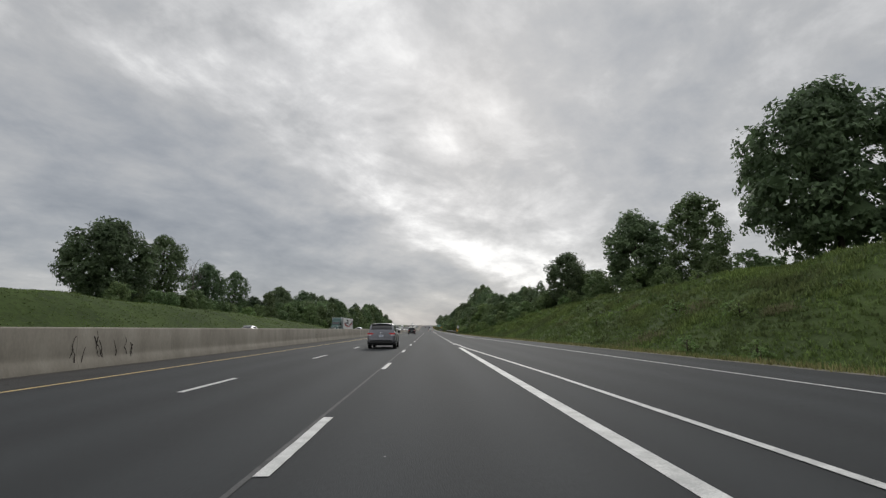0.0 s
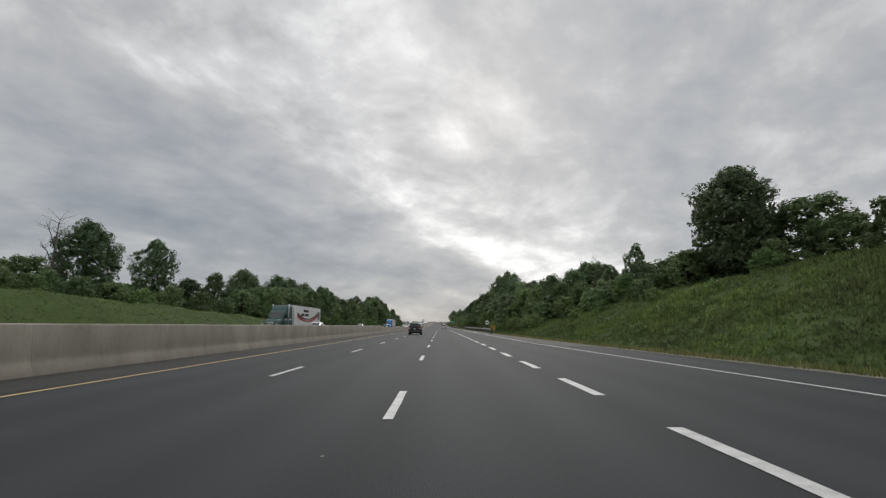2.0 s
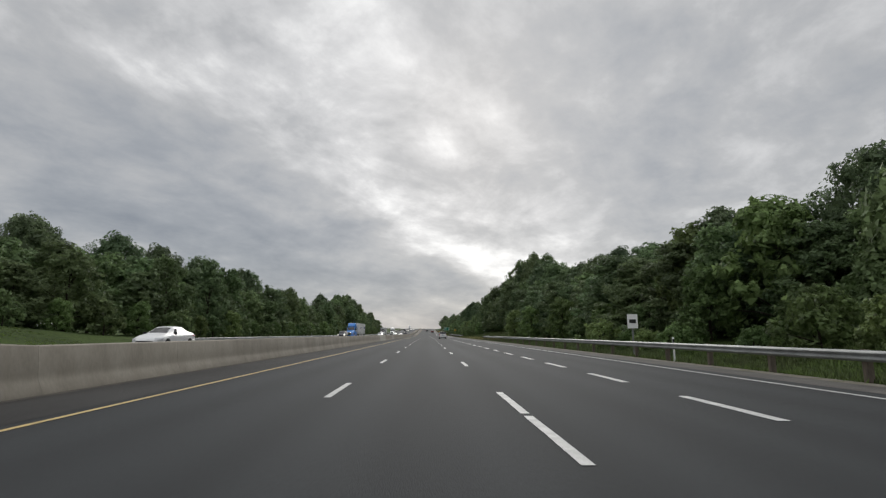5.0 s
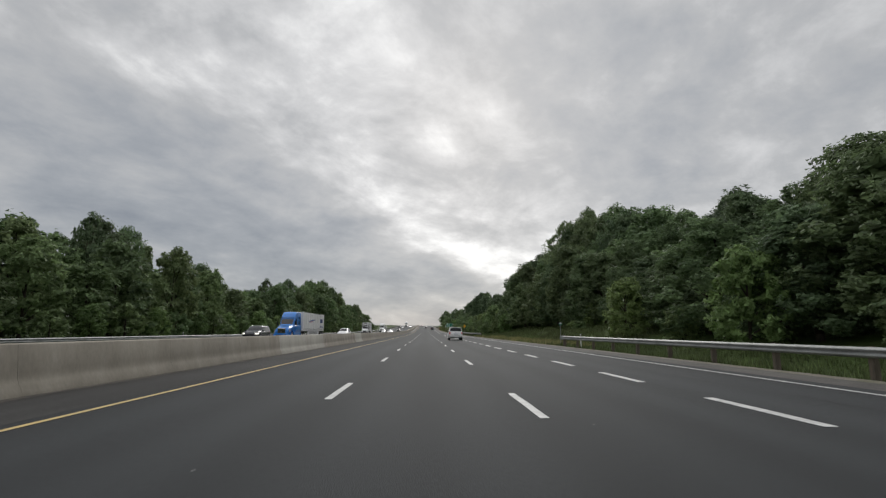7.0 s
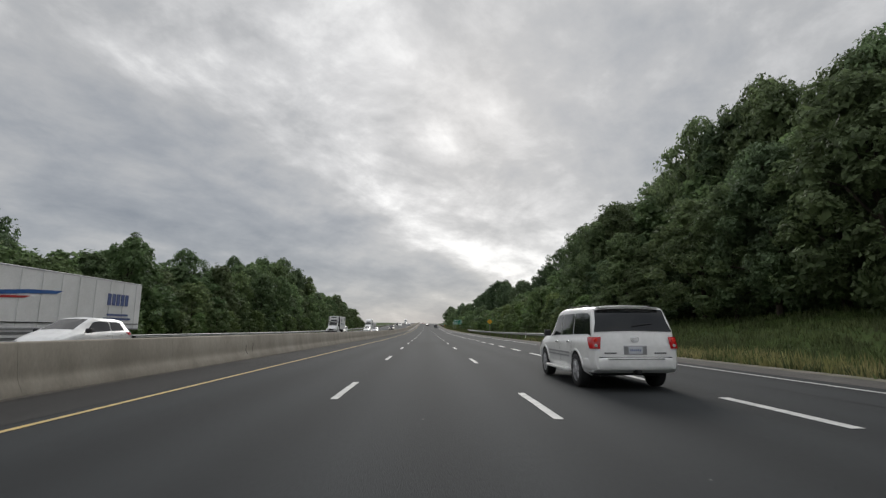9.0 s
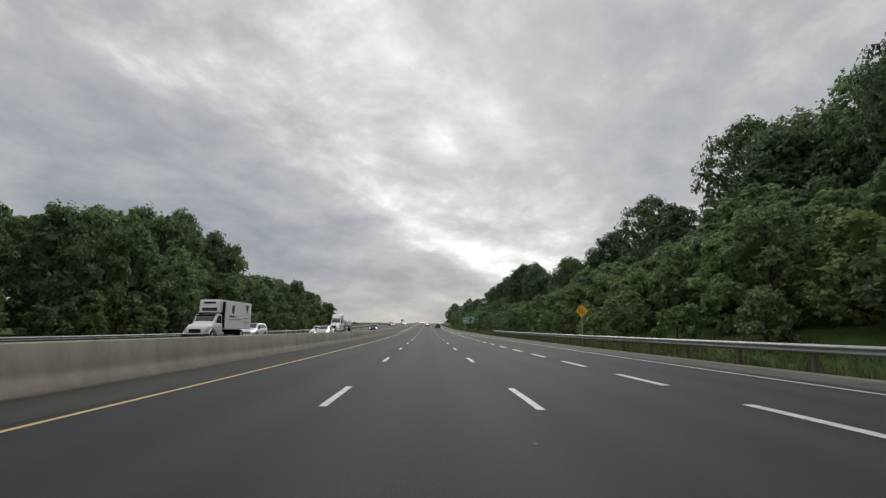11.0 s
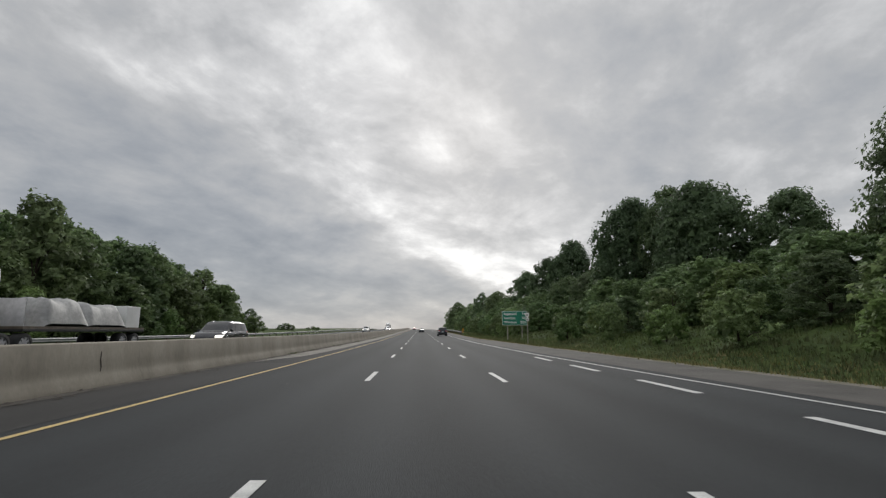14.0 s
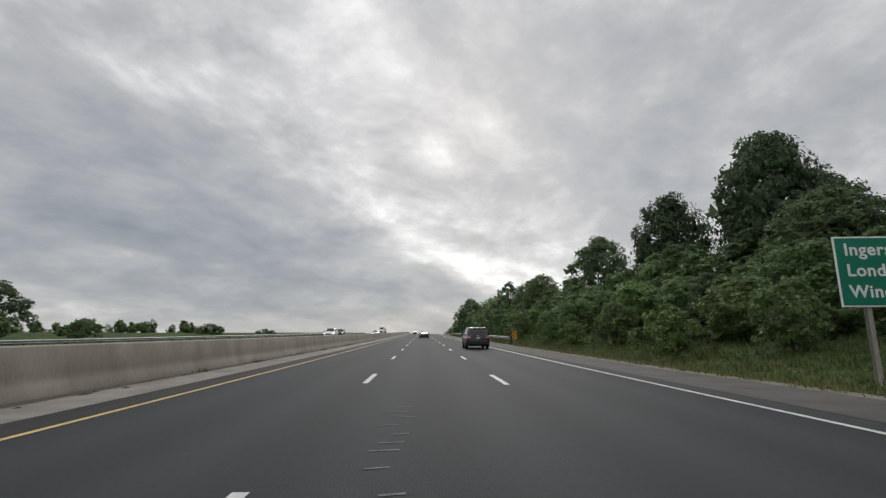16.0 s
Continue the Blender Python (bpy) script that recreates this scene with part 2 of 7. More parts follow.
LEAF_MAPLE = material("deep_green_maple_leaves", (0.137, 0.186, 0.094), 0.6, spots=(0.087, 0.123, 0.066), scale=0.3, fine=1.2, amount=0.25, bump=0, per_piece=0.35, leaf=True, spec=0.2)
LEAF_MID = material("green_leaves", (0.178, 0.243, 0.104), 0.62, spots=(0.136, 0.192, 0.086), scale=0.3, fine=1.2, amount=0.25, bump=0, per_piece=0.35, leaf=True, spec=0.2)
LEAF_LIGHT = material("light_green_leaves", (0.198, 0.274, 0.100), 0.62, spots=(0.152, 0.215, 0.080), scale=0.4, fine=1.2, amount=0.25, bump=0, per_piece=0.35, leaf=True, spec=0.2)
GALV = material("galvanised_steel", (0.30, 0.31, 0.305), 0.6, 0.35, scale=1.5, fine=20, amount=0.18, bump=0.1, per_piece=0.06)
WOOD_POST = material("weathered_timber_post", (0.16, 0.13, 0.10), 0.9, scale=3, fine=25, amount=0.3, bump=0.4, stretch=(1, 1, 0.2))


# ---- mesh helpers ----
def mesh_of(name, verts, faces, mat, smooth=False):
    me = bpy.data.meshes.new(name)
    me.from_pydata([tuple(v) for v in verts], [], faces)
    for m in (mat if isinstance(mat, (list, tuple)) else (mat,)):
        me.materials.append(m)
    if smooth:
        me.polygons.foreach_set("use_smooth", [True] * len(me.polygons))
    me.update()
    return me


def part(name, bm, mat, parent=None, label="", smooth=False):
    me = bpy.data.meshes.new(name)
    bmesh.ops.recalc_face_normals(bm, faces=bm.faces)
    bm.to_mesh(me)
    bm.free()
    me.materials.append(mat)
    if smooth:
        me.polygons.foreach_set("use_smooth", [True] * len(me.polygons))
    ob = new(name, me)
    ob.parent = parent
    if label:
        tagged(ob, label)
    return ob


def put(name, me, parent=None, m=None):
    ob = new(name, me)
    ob.parent = parent
    if m is not None:
        ob.matrix_basis = m
    return ob


def box(bm, x0, x1, y0, y1, z0, z1, bevel=0.0, m=None):
    r = bmesh.ops.create_cube(bm, size=1.0)
    vs = r["verts"]
    for v in vs:
        v.co = Vector(((x0 + x1) / 2 + v.co.x * (x1 - x0), (y0 + y1) / 2 + v.co.y * (y1 - y0), (z0 + z1) / 2 + v.co.z * (z1 - z0)))
    if bevel:
        es = list({e for v in vs for e in v.link_edges})
        r = bmesh.ops.bevel(bm, geom=es, offset=bevel, segments=2, affect="EDGES", profile=0.6)
        vs = list({v for f in r["faces"] for v in f.verts} | {v for v in vs if v.is_valid})
    if m is not None:
        bmesh.ops.transform(bm, matrix=m, verts=vs)
    return vs


def tube(bm, a, b, r0, r1=None, n=8):
    """A tapered rod from a to b."""
    r1 = r0 if r1 is None else r1
    a, b = Vector(a), Vector(b)
    m = Matrix.Translation((a + b) / 2) @ (b - a).to_track_quat("Z", "Y").to_matrix().to_4x4()
    bmesh.ops.create_cone(bm, cap_ends=True, segments=n, radius1=r0, radius2=r1, depth=(b - a).length, matrix=m)


def sweep(bm, pts, r, n=8):
    """One smooth rod through the points."""
    pts = [Vector(p) for p in pts]
    rows = []
    for i, p in enumerate(pts):
        d = (pts[min(i + 1, len(pts) - 1)] - pts[max(i - 1, 0)]).normalized()
        u = d.cross(Vector((0, 0, 1)))
        u = u.normalized() if u.length > 0.05 else Vector((1, 0, 0))
        w = u.cross(d)
        rows.append([bm.verts.new(p + (u * math.cos(2 * math.pi * k / n) + w * math.sin(2 * math.pi * k / n)) * r) for k in range(n)])
    for p, q in zip(rows, rows[1:]):
        for k in range(n):
            bm.faces.new((p[k], p[(k + 1) % n], q[(k + 1) % n], q[k]))
    bm.faces.new(rows[0])
    bm.faces.new(list(reversed(rows[-1])))


# ---- lie of the land ----
def road_z(y):
    a, b, c, d, s = 330.0, 520.0, 740.0, 860.0, 0.022
    if y < a:
        return 0.0
    if y < b:
        return 0.5 * s * (y - a) ** 2 / (b - a)
    z = 0.5 * s * (b - a)
    if y < c:
        return z + s * (y - b)
    z += s * (c - b)
    if y < d:
        k = y - c
        return z + s * k - 0.5 * (s + 0.012) * k * k / (d - c)
    z += s * (d - c) - 0.5 * (s + 0.012) * (d - c)
    return z - 0.012 * (y - d)


def tilt(y):
    return math.atan((road_z(y + 0.5) - road_z(y - 0.5)))


def curve(points, y):
    """Straight lines through (y, value) points."""
    if y <= points[0][0]:
        return points[0][1]
    for (y0, v0), (y1, v1) in zip(points, points[1:]):
        if y <= y1:
            k = (y - y0) / (y1 - y0)
            return v0 + (v1 - v0) * k
    return points[-1][1]


EDGE_LINE = [(-60, 13.2), (0, 11.2), (20, 10.8), (60, 9.6), (95, 8.0), (130, 7.8), (380, 7.5), (415, 5.9), (445, 4.5), (470, 4.0), (5000, 4.0)]
PAVED = [(-60, 16.5), (10, 14.6), (40, 13.6), (100, 10.8), (140, 10.0), (380, 9.8), (420, 8.9), (445, 8.5), (475, 7.8), (495, 7.0), (5000, 6.9)]
BANK_R = [(-60, 6.8), (20, 6.8), (60, 6.6), (110, 5.6), (140, 3.6), (175, 1.6), (240, 1.5), (265, 2.7), (318, 2.7), (332, 2.2), (400, 3.2), (440, 2.8), (480, 1.5), (600, 1.5), (760, 0.8), (5000, 0.0)]
BANK_L = [(-60, 5.4), (60, 5.2), (110, 4.6), (160, 3.2), (200, 1.2), (250, 0.4), (5000, 0.2)]
FAR_LIFT = [(-60, 0.35), (170, 0.35), (230, 0.22), (5000, 0.22)]
RISE_R = [(150, 0.0), (195, 3.0), (620, 3.0), (760, 0.0)]
FAR_EDGE = -27.5


def smoothstep(k):
    k = min(1.0, max(0.0, k))
    return k * k * (3 - 2 * k)


def ground_z(x, y):
    z = road_z(y)
    e = curve(PAVED, y)
    if x > e:
        k = x - e
        rough = noise.noise((x * 0.16, y * 0.11, 0.3)) * 0.55 + noise.noise((x * 0.5, y * 0.45, 4.0)) * 0.18
        ditch = -0.35 * smoothstep(k / 2.5) * (1 - smoothstep((k - 3.0) / 5.0))
        z += ditch + curve(BANK_R, y) * smoothstep((k - 1.5) / 17.0) + curve(RISE_R, y) * smoothstep((k - 15) / 20.0) + rough * smoothstep((k - 1) / 8.0)
    elif x < FAR_EDGE:
        k = FAR_EDGE - x
        rough = noise.noise((x * 0.13, y * 0.1, 8.3)) * 0.5 + noise.noise((x * 0.5, y * 0.4, 2.0)) * 0.15
        z += curve(FAR_LIFT, y) - 0.03 - 0.3 * smoothstep(k / 2.0) + (curve(BANK_L, y) + 0.3) * smoothstep((k - 1.0) / 13.0) + rough * smoothstep((k - 1) / 8.0)
    else:
        z += (curve(FAR_LIFT, y) if x < -10.6 else 0.0) - 0.05
    return z


# ---- ground sheet ----
def build_ground():
    xs = [-4200, -2000, -900, -420, -220, -130, -90, -72] + [-62 + 1.5 * i for i in range(23)] + [-27.5, -22, -16, -10.7, -10.4, -4, 2, 5.5]
    ys = [-400, -200, -110] + [-60 + 3.0 * i for i in range(225)] + [620, 640, 665, 690, 720, 750, 780, 810, 840, 870, 920, 1000, 1150, 1400, 1900, 2800, 4600]
    us = [0.0, 0.5, 1.0, 1.6, 2.3] + [3.0 + 1.4 * i for i in range(22)] + [36, 44, 56, 75, 110, 180, 320, 700, 1600, 4000]
    verts, faces = [], []
    n = len(xs) + len(us)
    for y in ys:
        e = curve(PAVED, y)
        for x in xs:
            verts.append((x, y, ground_z(x, y)))
        for u in us:
            verts.append((e + u, y, ground_z(e + u, y)))
    for j in range(len(ys) - 1):
        for i in range(n - 1):
            a = j * n + i
            faces.append((a, a + 1, a + n + 1, a + n))
    ob = new("ground", mesh_of("ground", verts, faces, GRASS, True))
    tagged(ob, "grassy banks and fields along the motorway", "ground", kind="structure")


build_ground()


def ribbon(name, left, right, y0, y1, lift, mat, step=6.0, label="", category="", rise=None, parent=None, kind="structure"):
    """A strip that follows the road between two lines, each a number or a list of (y, x)."""
    at = lambda p, y: curve(p, y) if isinstance(p, list) else p
    ys = [y0]
    while ys[-1] < y1 - 1e-6:
        ys.append(min(y1, ys[-1] + step))
    verts, faces = [], []
    for y in ys:
        z = road_z(y) + lift + (curve(rise, y) if rise else 0.0)
        verts += [(at(left, y), y, z), (at(right, y), y, z)]
    for i in range(len(ys) - 1):
        faces.append((2 * i, 2 * i + 1, 2 * i + 3, 2 * i + 2))
    ob = new(name, mesh_of(name, verts, faces, mat))
    ob.parent = parent
    if label:
        tagged(ob, label, category, kind=kind)
    return ob


ROAD_END = 1300
ribbon("road", -9.9, PAVED, -60, ROAD_END, 0.0, ASPHALT, label="dark grey asphalt carriageway with faint wheel tracks", category="road")
ribbon("road", FAR_EDGE, -10.5, -60, ROAD_END, 0.0, ASPHALT, label="dark asphalt carriageway for oncoming traffic", category="road", rise=FAR_LIFT)
ribbon("shoulder", [(-60, 13.8), (0, 11.9), (60, 10.2), (95, 8.6), (380, 8.1), (415, 6.5), (445, 5.2), (470, 4.75), (5000, 4.6)], PAVED, 90, ROAD_END, 0.006, SHOULDER, label="weathered paler asphalt shoulder beside the edge line", category="shoulder")
ribbon("gutter", -9.9, [(438, -9.85), (441, -8.9), (446, -8.45), (5000, -8.45)], 438, 900, 0.008, GUTTER, label="pale stained concrete gutter along the median barrier", category="gutter")
ribbon("verge", [(y, x - 0.25) for y, x in PAVED], [(y, x + 0.35) for y, x in PAVED], -60, 700, 0.012, GRAVEL, label="thin gravel verge at the asphalt edge", category="verge", step=3.0)

# ---- road markings ----
DARK_STRIP = material("dark_sealed_asphalt", (0.034, 0.033, 0.032), 0.85, spots=(0.022, 0.021, 0.021), scale=0.7, fine=30, amount=0.3, bump=0.5, bump_scale=80, stretch=(1, 0.3, 1), spec=0.2)
LEFT_SHOULDER = material("dirty_median_shoulder_asphalt", (0.054, 0.053, 0.051), 0.9, spots=(0.037, 0.036, 0.035), scale=0.5, fine=30, amount=0.3, bump=0.5, bump_scale=80, stretch=(1, 0.3, 1), spec=0.15)
ribbon("shoulder", -9.9, -7.86, -60, 438, 0.005, LEFT_SHOULDER, label="dirty worn asphalt shoulder along the median barrier", category="shoulder")
ribbon("shoulder", [(438, -9.85), (441, -8.9), (446, -8.45), (5000, -8.45)], -7.68, 438, 900, 0.0045, DARK_STRIP, step=3.0, label="dark sealed asphalt strip between gutter and yellow line", category="shoulder")
ribbon("edge_line", -7.61, -7.49, -60, ROAD_END, 0.008, YELLOW_PAINT, label="solid yellow edge line beside the median", category="road marking")
ribbon("edge_line", [(y, x - 0.07) for y, x in EDGE_LINE], [(y, x + 0.07) for y, x in EDGE_LINE], -60, ROAD_END, 0.010, WHITE_PAINT, label="solid white edge line beside the shoulder", category="road marking", step=3.0)
ribbon("gore_line", 3.70, 3.95, -60, 36, 0.008, WHITE_PAINT, label="broad solid white line at the merging ramp", category="road marking")
ribbon("gore_line", [(-60, 8.6), (4, 5.35), (14, 5.1), (22, 4.75), (36, 4.1), (46, 3.98)], [(-60, 8.75), (4, 5.5), (14, 5.25), (22, 4.9), (36, 4.25), (46, 4.12)], -60, 46, 0.012, WHITE_PAINT, step=2.0, label="solid white line closing the ramp gore", category="road marking")
ribbon("edge_line", -24.6, -24.46, -60, ROAD_END, 0.008, WHITE_PAINT, label="solid white edge line of the oncoming road", category="road marking", rise=FAR_LIFT)
ribbon("edge_line", -13.0, -12.86, -60, ROAD_END, 0.008, YELLOW_PAINT, label="solid yellow edge line of the oncoming road", category="road marking", rise=FAR_LIFT)


def dash_mesh(width, length):
    bm = bmesh.new()
    cuts = 6
    w = width / 2
    rows = []
    for i in range(cuts + 1):
        k = i / cuts * length
        j = random.uniform(-0.006, 0.006)
        rows.append((bm.verts.new((-w + j, k, 0.0)), bm.verts.new((w + j, k, 0.0))))
    for a, b in zip(rows, rows[1:]):
        bm.faces.new((a[0], a[1], b[1], b[0]))
    me = bpy.data.meshes.new("dash")
    bm.to_mesh(me)
    bm.free()
    return me


def dash_line(x, spans, mat, width, label):
    line = new("lane_line")
    tagged(line, label, "road marking", "broken lane lines", "structure")
    me = dash_mesh(width, 3.0)
    me.materials.append(mat)
    for start, stop, step in spans:
        y = start
        while y < stop:
            xx = curve(x, y) if isinstance(x, list) else x
            put("dash", me, line, pose(xx, y, road_z(y) + 0.009 + (curve(FAR_LIFT, y) if xx < -10 else 0.0), math.degrees(tilt(y + 1.5)), 0, 0))
            y += step
    return line


dash_line(-3.77, [(-13.16, 150, 12), (154.24, 760, 12)], WHITE_PAINT, 0.15, "broken white line between the left and middle lanes")
dash_line(0.0, [(-7.21, 150, 12), (152.02, 296, 12), (297.75, 760, 12)], WHITE_PAINT, 0.15, "broken white line between the middle and right lanes")
dash_line([(0, 3.85), (425, 3.85), (445, 3.75)], [(43.2, 440, 6)], WHITE_PAINT, 0.22, "short-spaced broad dashes beside the merging lane")
dash_line(-16.75, [(-10, 760, 12)], WHITE_PAINT, 0.15, "broken white lane line of the oncoming road")
dash_line(-20.6, [(-6, 760, 12)], WHITE_PAINT, 0.15, "broken white lane line of the oncoming road")


# ---- median barrier ----
BARRIER_MID = -10.42
TALL = [(0.35, 0.0), (0.343, 0.09), (0.262, 0.31), (0.240, 0.365), (0.226, 0.43), (0.217, 0.53), (0.17, 1.35), (0.15, 1.39), (0.0, 1.40)]
LOW = [(0.36, 0.0), (0.353, 0.08), (0.258, 0.27), (0.234, 0.325), (0.218, 0.39), (0.206, 0.48), (0.14, 1.04), (0.12, 1.07), (0.0, 1.08)]


def face_x(prof, z):
    """How far a barrier's face stands out at the height z."""
    return curve([(b, a) for a, b in prof], z)


def barrier_mesh(length, p0, p1, name, mat):
    half = lambda p: p + [(-x, z) for x, z in reversed(p[:-1])]
    a, b = half(p0), half(p1)
    n = len(a)
    row = lambda p, y: [(x, y, z) for x, z in p]
    verts = row(a, 0.0) + row(b, length) + row(a, 0.0) + row(b, length)
    faces = [(k, k + 1, k + n + 1, k + n) for k in range(n - 1)]
    faces += [tuple(range(2 * n, 3 * n)), tuple(reversed(range(3 * n, 4 * n)))]
    return mesh_of(name, verts, faces, mat, True)


def build_barrier():
    barrier = new("median_barrier")
    tagged(barrier, "long beige concrete median barrier in jointed sections", "barrier", kind="structure")
    step = 6.0
    tall, low = barrier_mesh(step - 0.005, TALL, TALL, "section", CONCRETE), barrier_mesh(step - 0.005, LOW, LOW, "section", CONCRETE)
    meet = barrier_mesh(step - 0.005, TALL, LOW, "section", CONCRETE)
    pale = barrier_mesh(step - 0.005, LOW, LOW, "section", PALE_CONCRETE)
    y = -61.2
    while y < 900:
        me = tall if y < 146 else meet if y < 152 else pale if 230 < y < 239 or 257 < y < 263 else low
        put("section", me, barrier, pose(BARRIER_MID, y, road_z(y), math.degrees(tilt(y + 3)), 0, 0))
        y += step
    # cracks with dark rust stains near the start
    CRACK = material("dark_crack_stain", (0.055, 0.042, 0.032), 0.95, scale=8, fine=40, amount=0.4, bump=0.3)
    rnd = random.Random(4)
    for y0, n in ((13.2, 5), (17.2, 6), (19.2, 4), (52.0, 2), (245.4, 2), (287.5, 2), (381.8, 1), (429.0, 1)):
        bm = bmesh.new()
        for _ in range(n):
            yy, z = y0 + rnd.uniform(-0.7, 0.7), rnd.uniform(0.7, 1.3) if y0 < 150 else rnd.uniform(0.6, 0.9)
            while z > 0.40:
                y2, z2 = yy + rnd.uniform(-0.12, 0.12), z - rnd.uniform(0.08, 0.2)
                prof = TALL if y0 < 150 else LOW
                fx = lambda zz: BARRIER_MID + face_x(prof, zz) + 0.006
                w = rnd.uniform(0.012, 0.035)
                base = road_z(y0)
                q = [(fx(z), yy - w, base + z), (fx(z), yy + w, base + z), (fx(z2), y2 + w, base + z2), (fx(z2), y2 - w, base + z2)]
                bm.faces.new([bm.verts.new(p) for p in q])
                yy, z = y2, z2
        part("crack", bm, CRACK, barrier, "dark crack in the concrete face")


build_barrier()


# ---- steel guard rails ----
def rail_section(length):
    prof = [(0.0, 0.44), (0.035, 0.46), (0.085, 0.50), (0.085, 0.53), (0.02, 0.575), (0.02, 0.605), (0.085, 0.65), (0.085, 0.68), (0.035, 0.72), (0.0, 0.745)]
    verts, faces = [], []
    n = len(prof)
    for y in (0.0, length):
        verts += [(-x, y, z) for x, z in prof]
        verts += [(-x + 0.012, y, z) for x, z in prof]
    for i in range(n - 1):
        faces.append((i, i + 1, i + 1 + 2 * n, i + 2 * n))
        faces.append((n + i + 1, n + i, n + i + 2 * n, n + i + 1 + 2 * n))
    faces += [(0, 2 * n, 3 * n, n), (n - 1, 2 * n - 1, 4 * n - 1, 3 * n - 1)]
    return mesh_of("rail", verts, faces, GALV, True)


def build_rail(points, flip, label, posts_mat=WOOD_POST):
    """points: (y, x) along the rail. flip: the face looks towards +x."""
    rail = new("guard_rail")
    tagged(rail, label, "guard rail", "steel guard rails")
    y0, y1 = points[0][0], points[-1][0]
    step = 3.81
    sec = rail_section(step)
    bm = bmesh.new()
    box(bm, 0.03, 0.20, -0.09, 0.09, -0.5, 0.76, 0.012)
    post = bpy.data.meshes.new("post")
    bm.to_mesh(post)
    bm.free()
    post.materials.append(posts_mat)
    y = y0
    rail.location = (curve(points, y0), y0, ground_z(curve(points, y0), y0))
    while y < y1 - 0.1:
        xa, xb = curve(points, y), curve(points, y + step)
        za = road_z(y) + (0.12 if flip else 0.14)
        turn = -math.degrees(math.atan2(xb - xa, step))
        m = pose(xa, y, za, math.degrees(tilt(y + 2)), 0, turn + (180 if flip else 0))
        if flip:
            m = pose(xb, y + step, road_z(y + step) + 0.12, -math.degrees(tilt(y + 2)), 0, turn + 180)
        o = rail.location
        back = Matrix.Translation(-o)
        put("rail", sec, rail, back @ m)
        put("post", post, rail, back @ m)
        y += step
    # a flat steel end shoe on a heavy block
    if not flip:
        for yy, k in ((y0, -1), (y, 1)):
            x = curve(points, yy)
            bm = bmesh.new()
            box(bm, x - 0.11, x + 0.02, yy - 0.30 + 0.30 * k, yy + 0.30 * k + 0.30, road_z(yy) + 0.56, road_z(yy) + 0.91, 0.02, back)
            part("end_shoe", bm, GALV, rail)
            bm = bmesh.new()
            box(bm, x + 0.03, x + 0.27, yy - 0.14, yy + 0.14, road_z(yy) - 0.4, road_z(yy) + 0.94, 0.015, back)
            part("end_post", bm, posts_mat, rail)
    return rail


build_rail([(137.7, 9.1), (150, 10.2), (180, 10.6), (246, 10.6)], False, "galvanised W-beam guard rail on timber posts")
build_rail([(318, 11.0), (330, 10.5), (385, 10.3), (412, 10.6), (420.9, 11.3)], False, "galvanised W-beam guard rail on timber posts beside tall grass")
build_rail([(530, 7.3), (545, 7.6), (640, 7.6)], False, "galvanised W-beam guard rail starting at the hazard board")
build_rail([(190, -28.2), (700, -28.2)], True, "long galvanised guard rail beyond the oncoming lanes")


# ---- trees ----
def unit(a):
    return a / (np.linalg.norm(a, axis=-1, keepdims=True) + 1e-9)


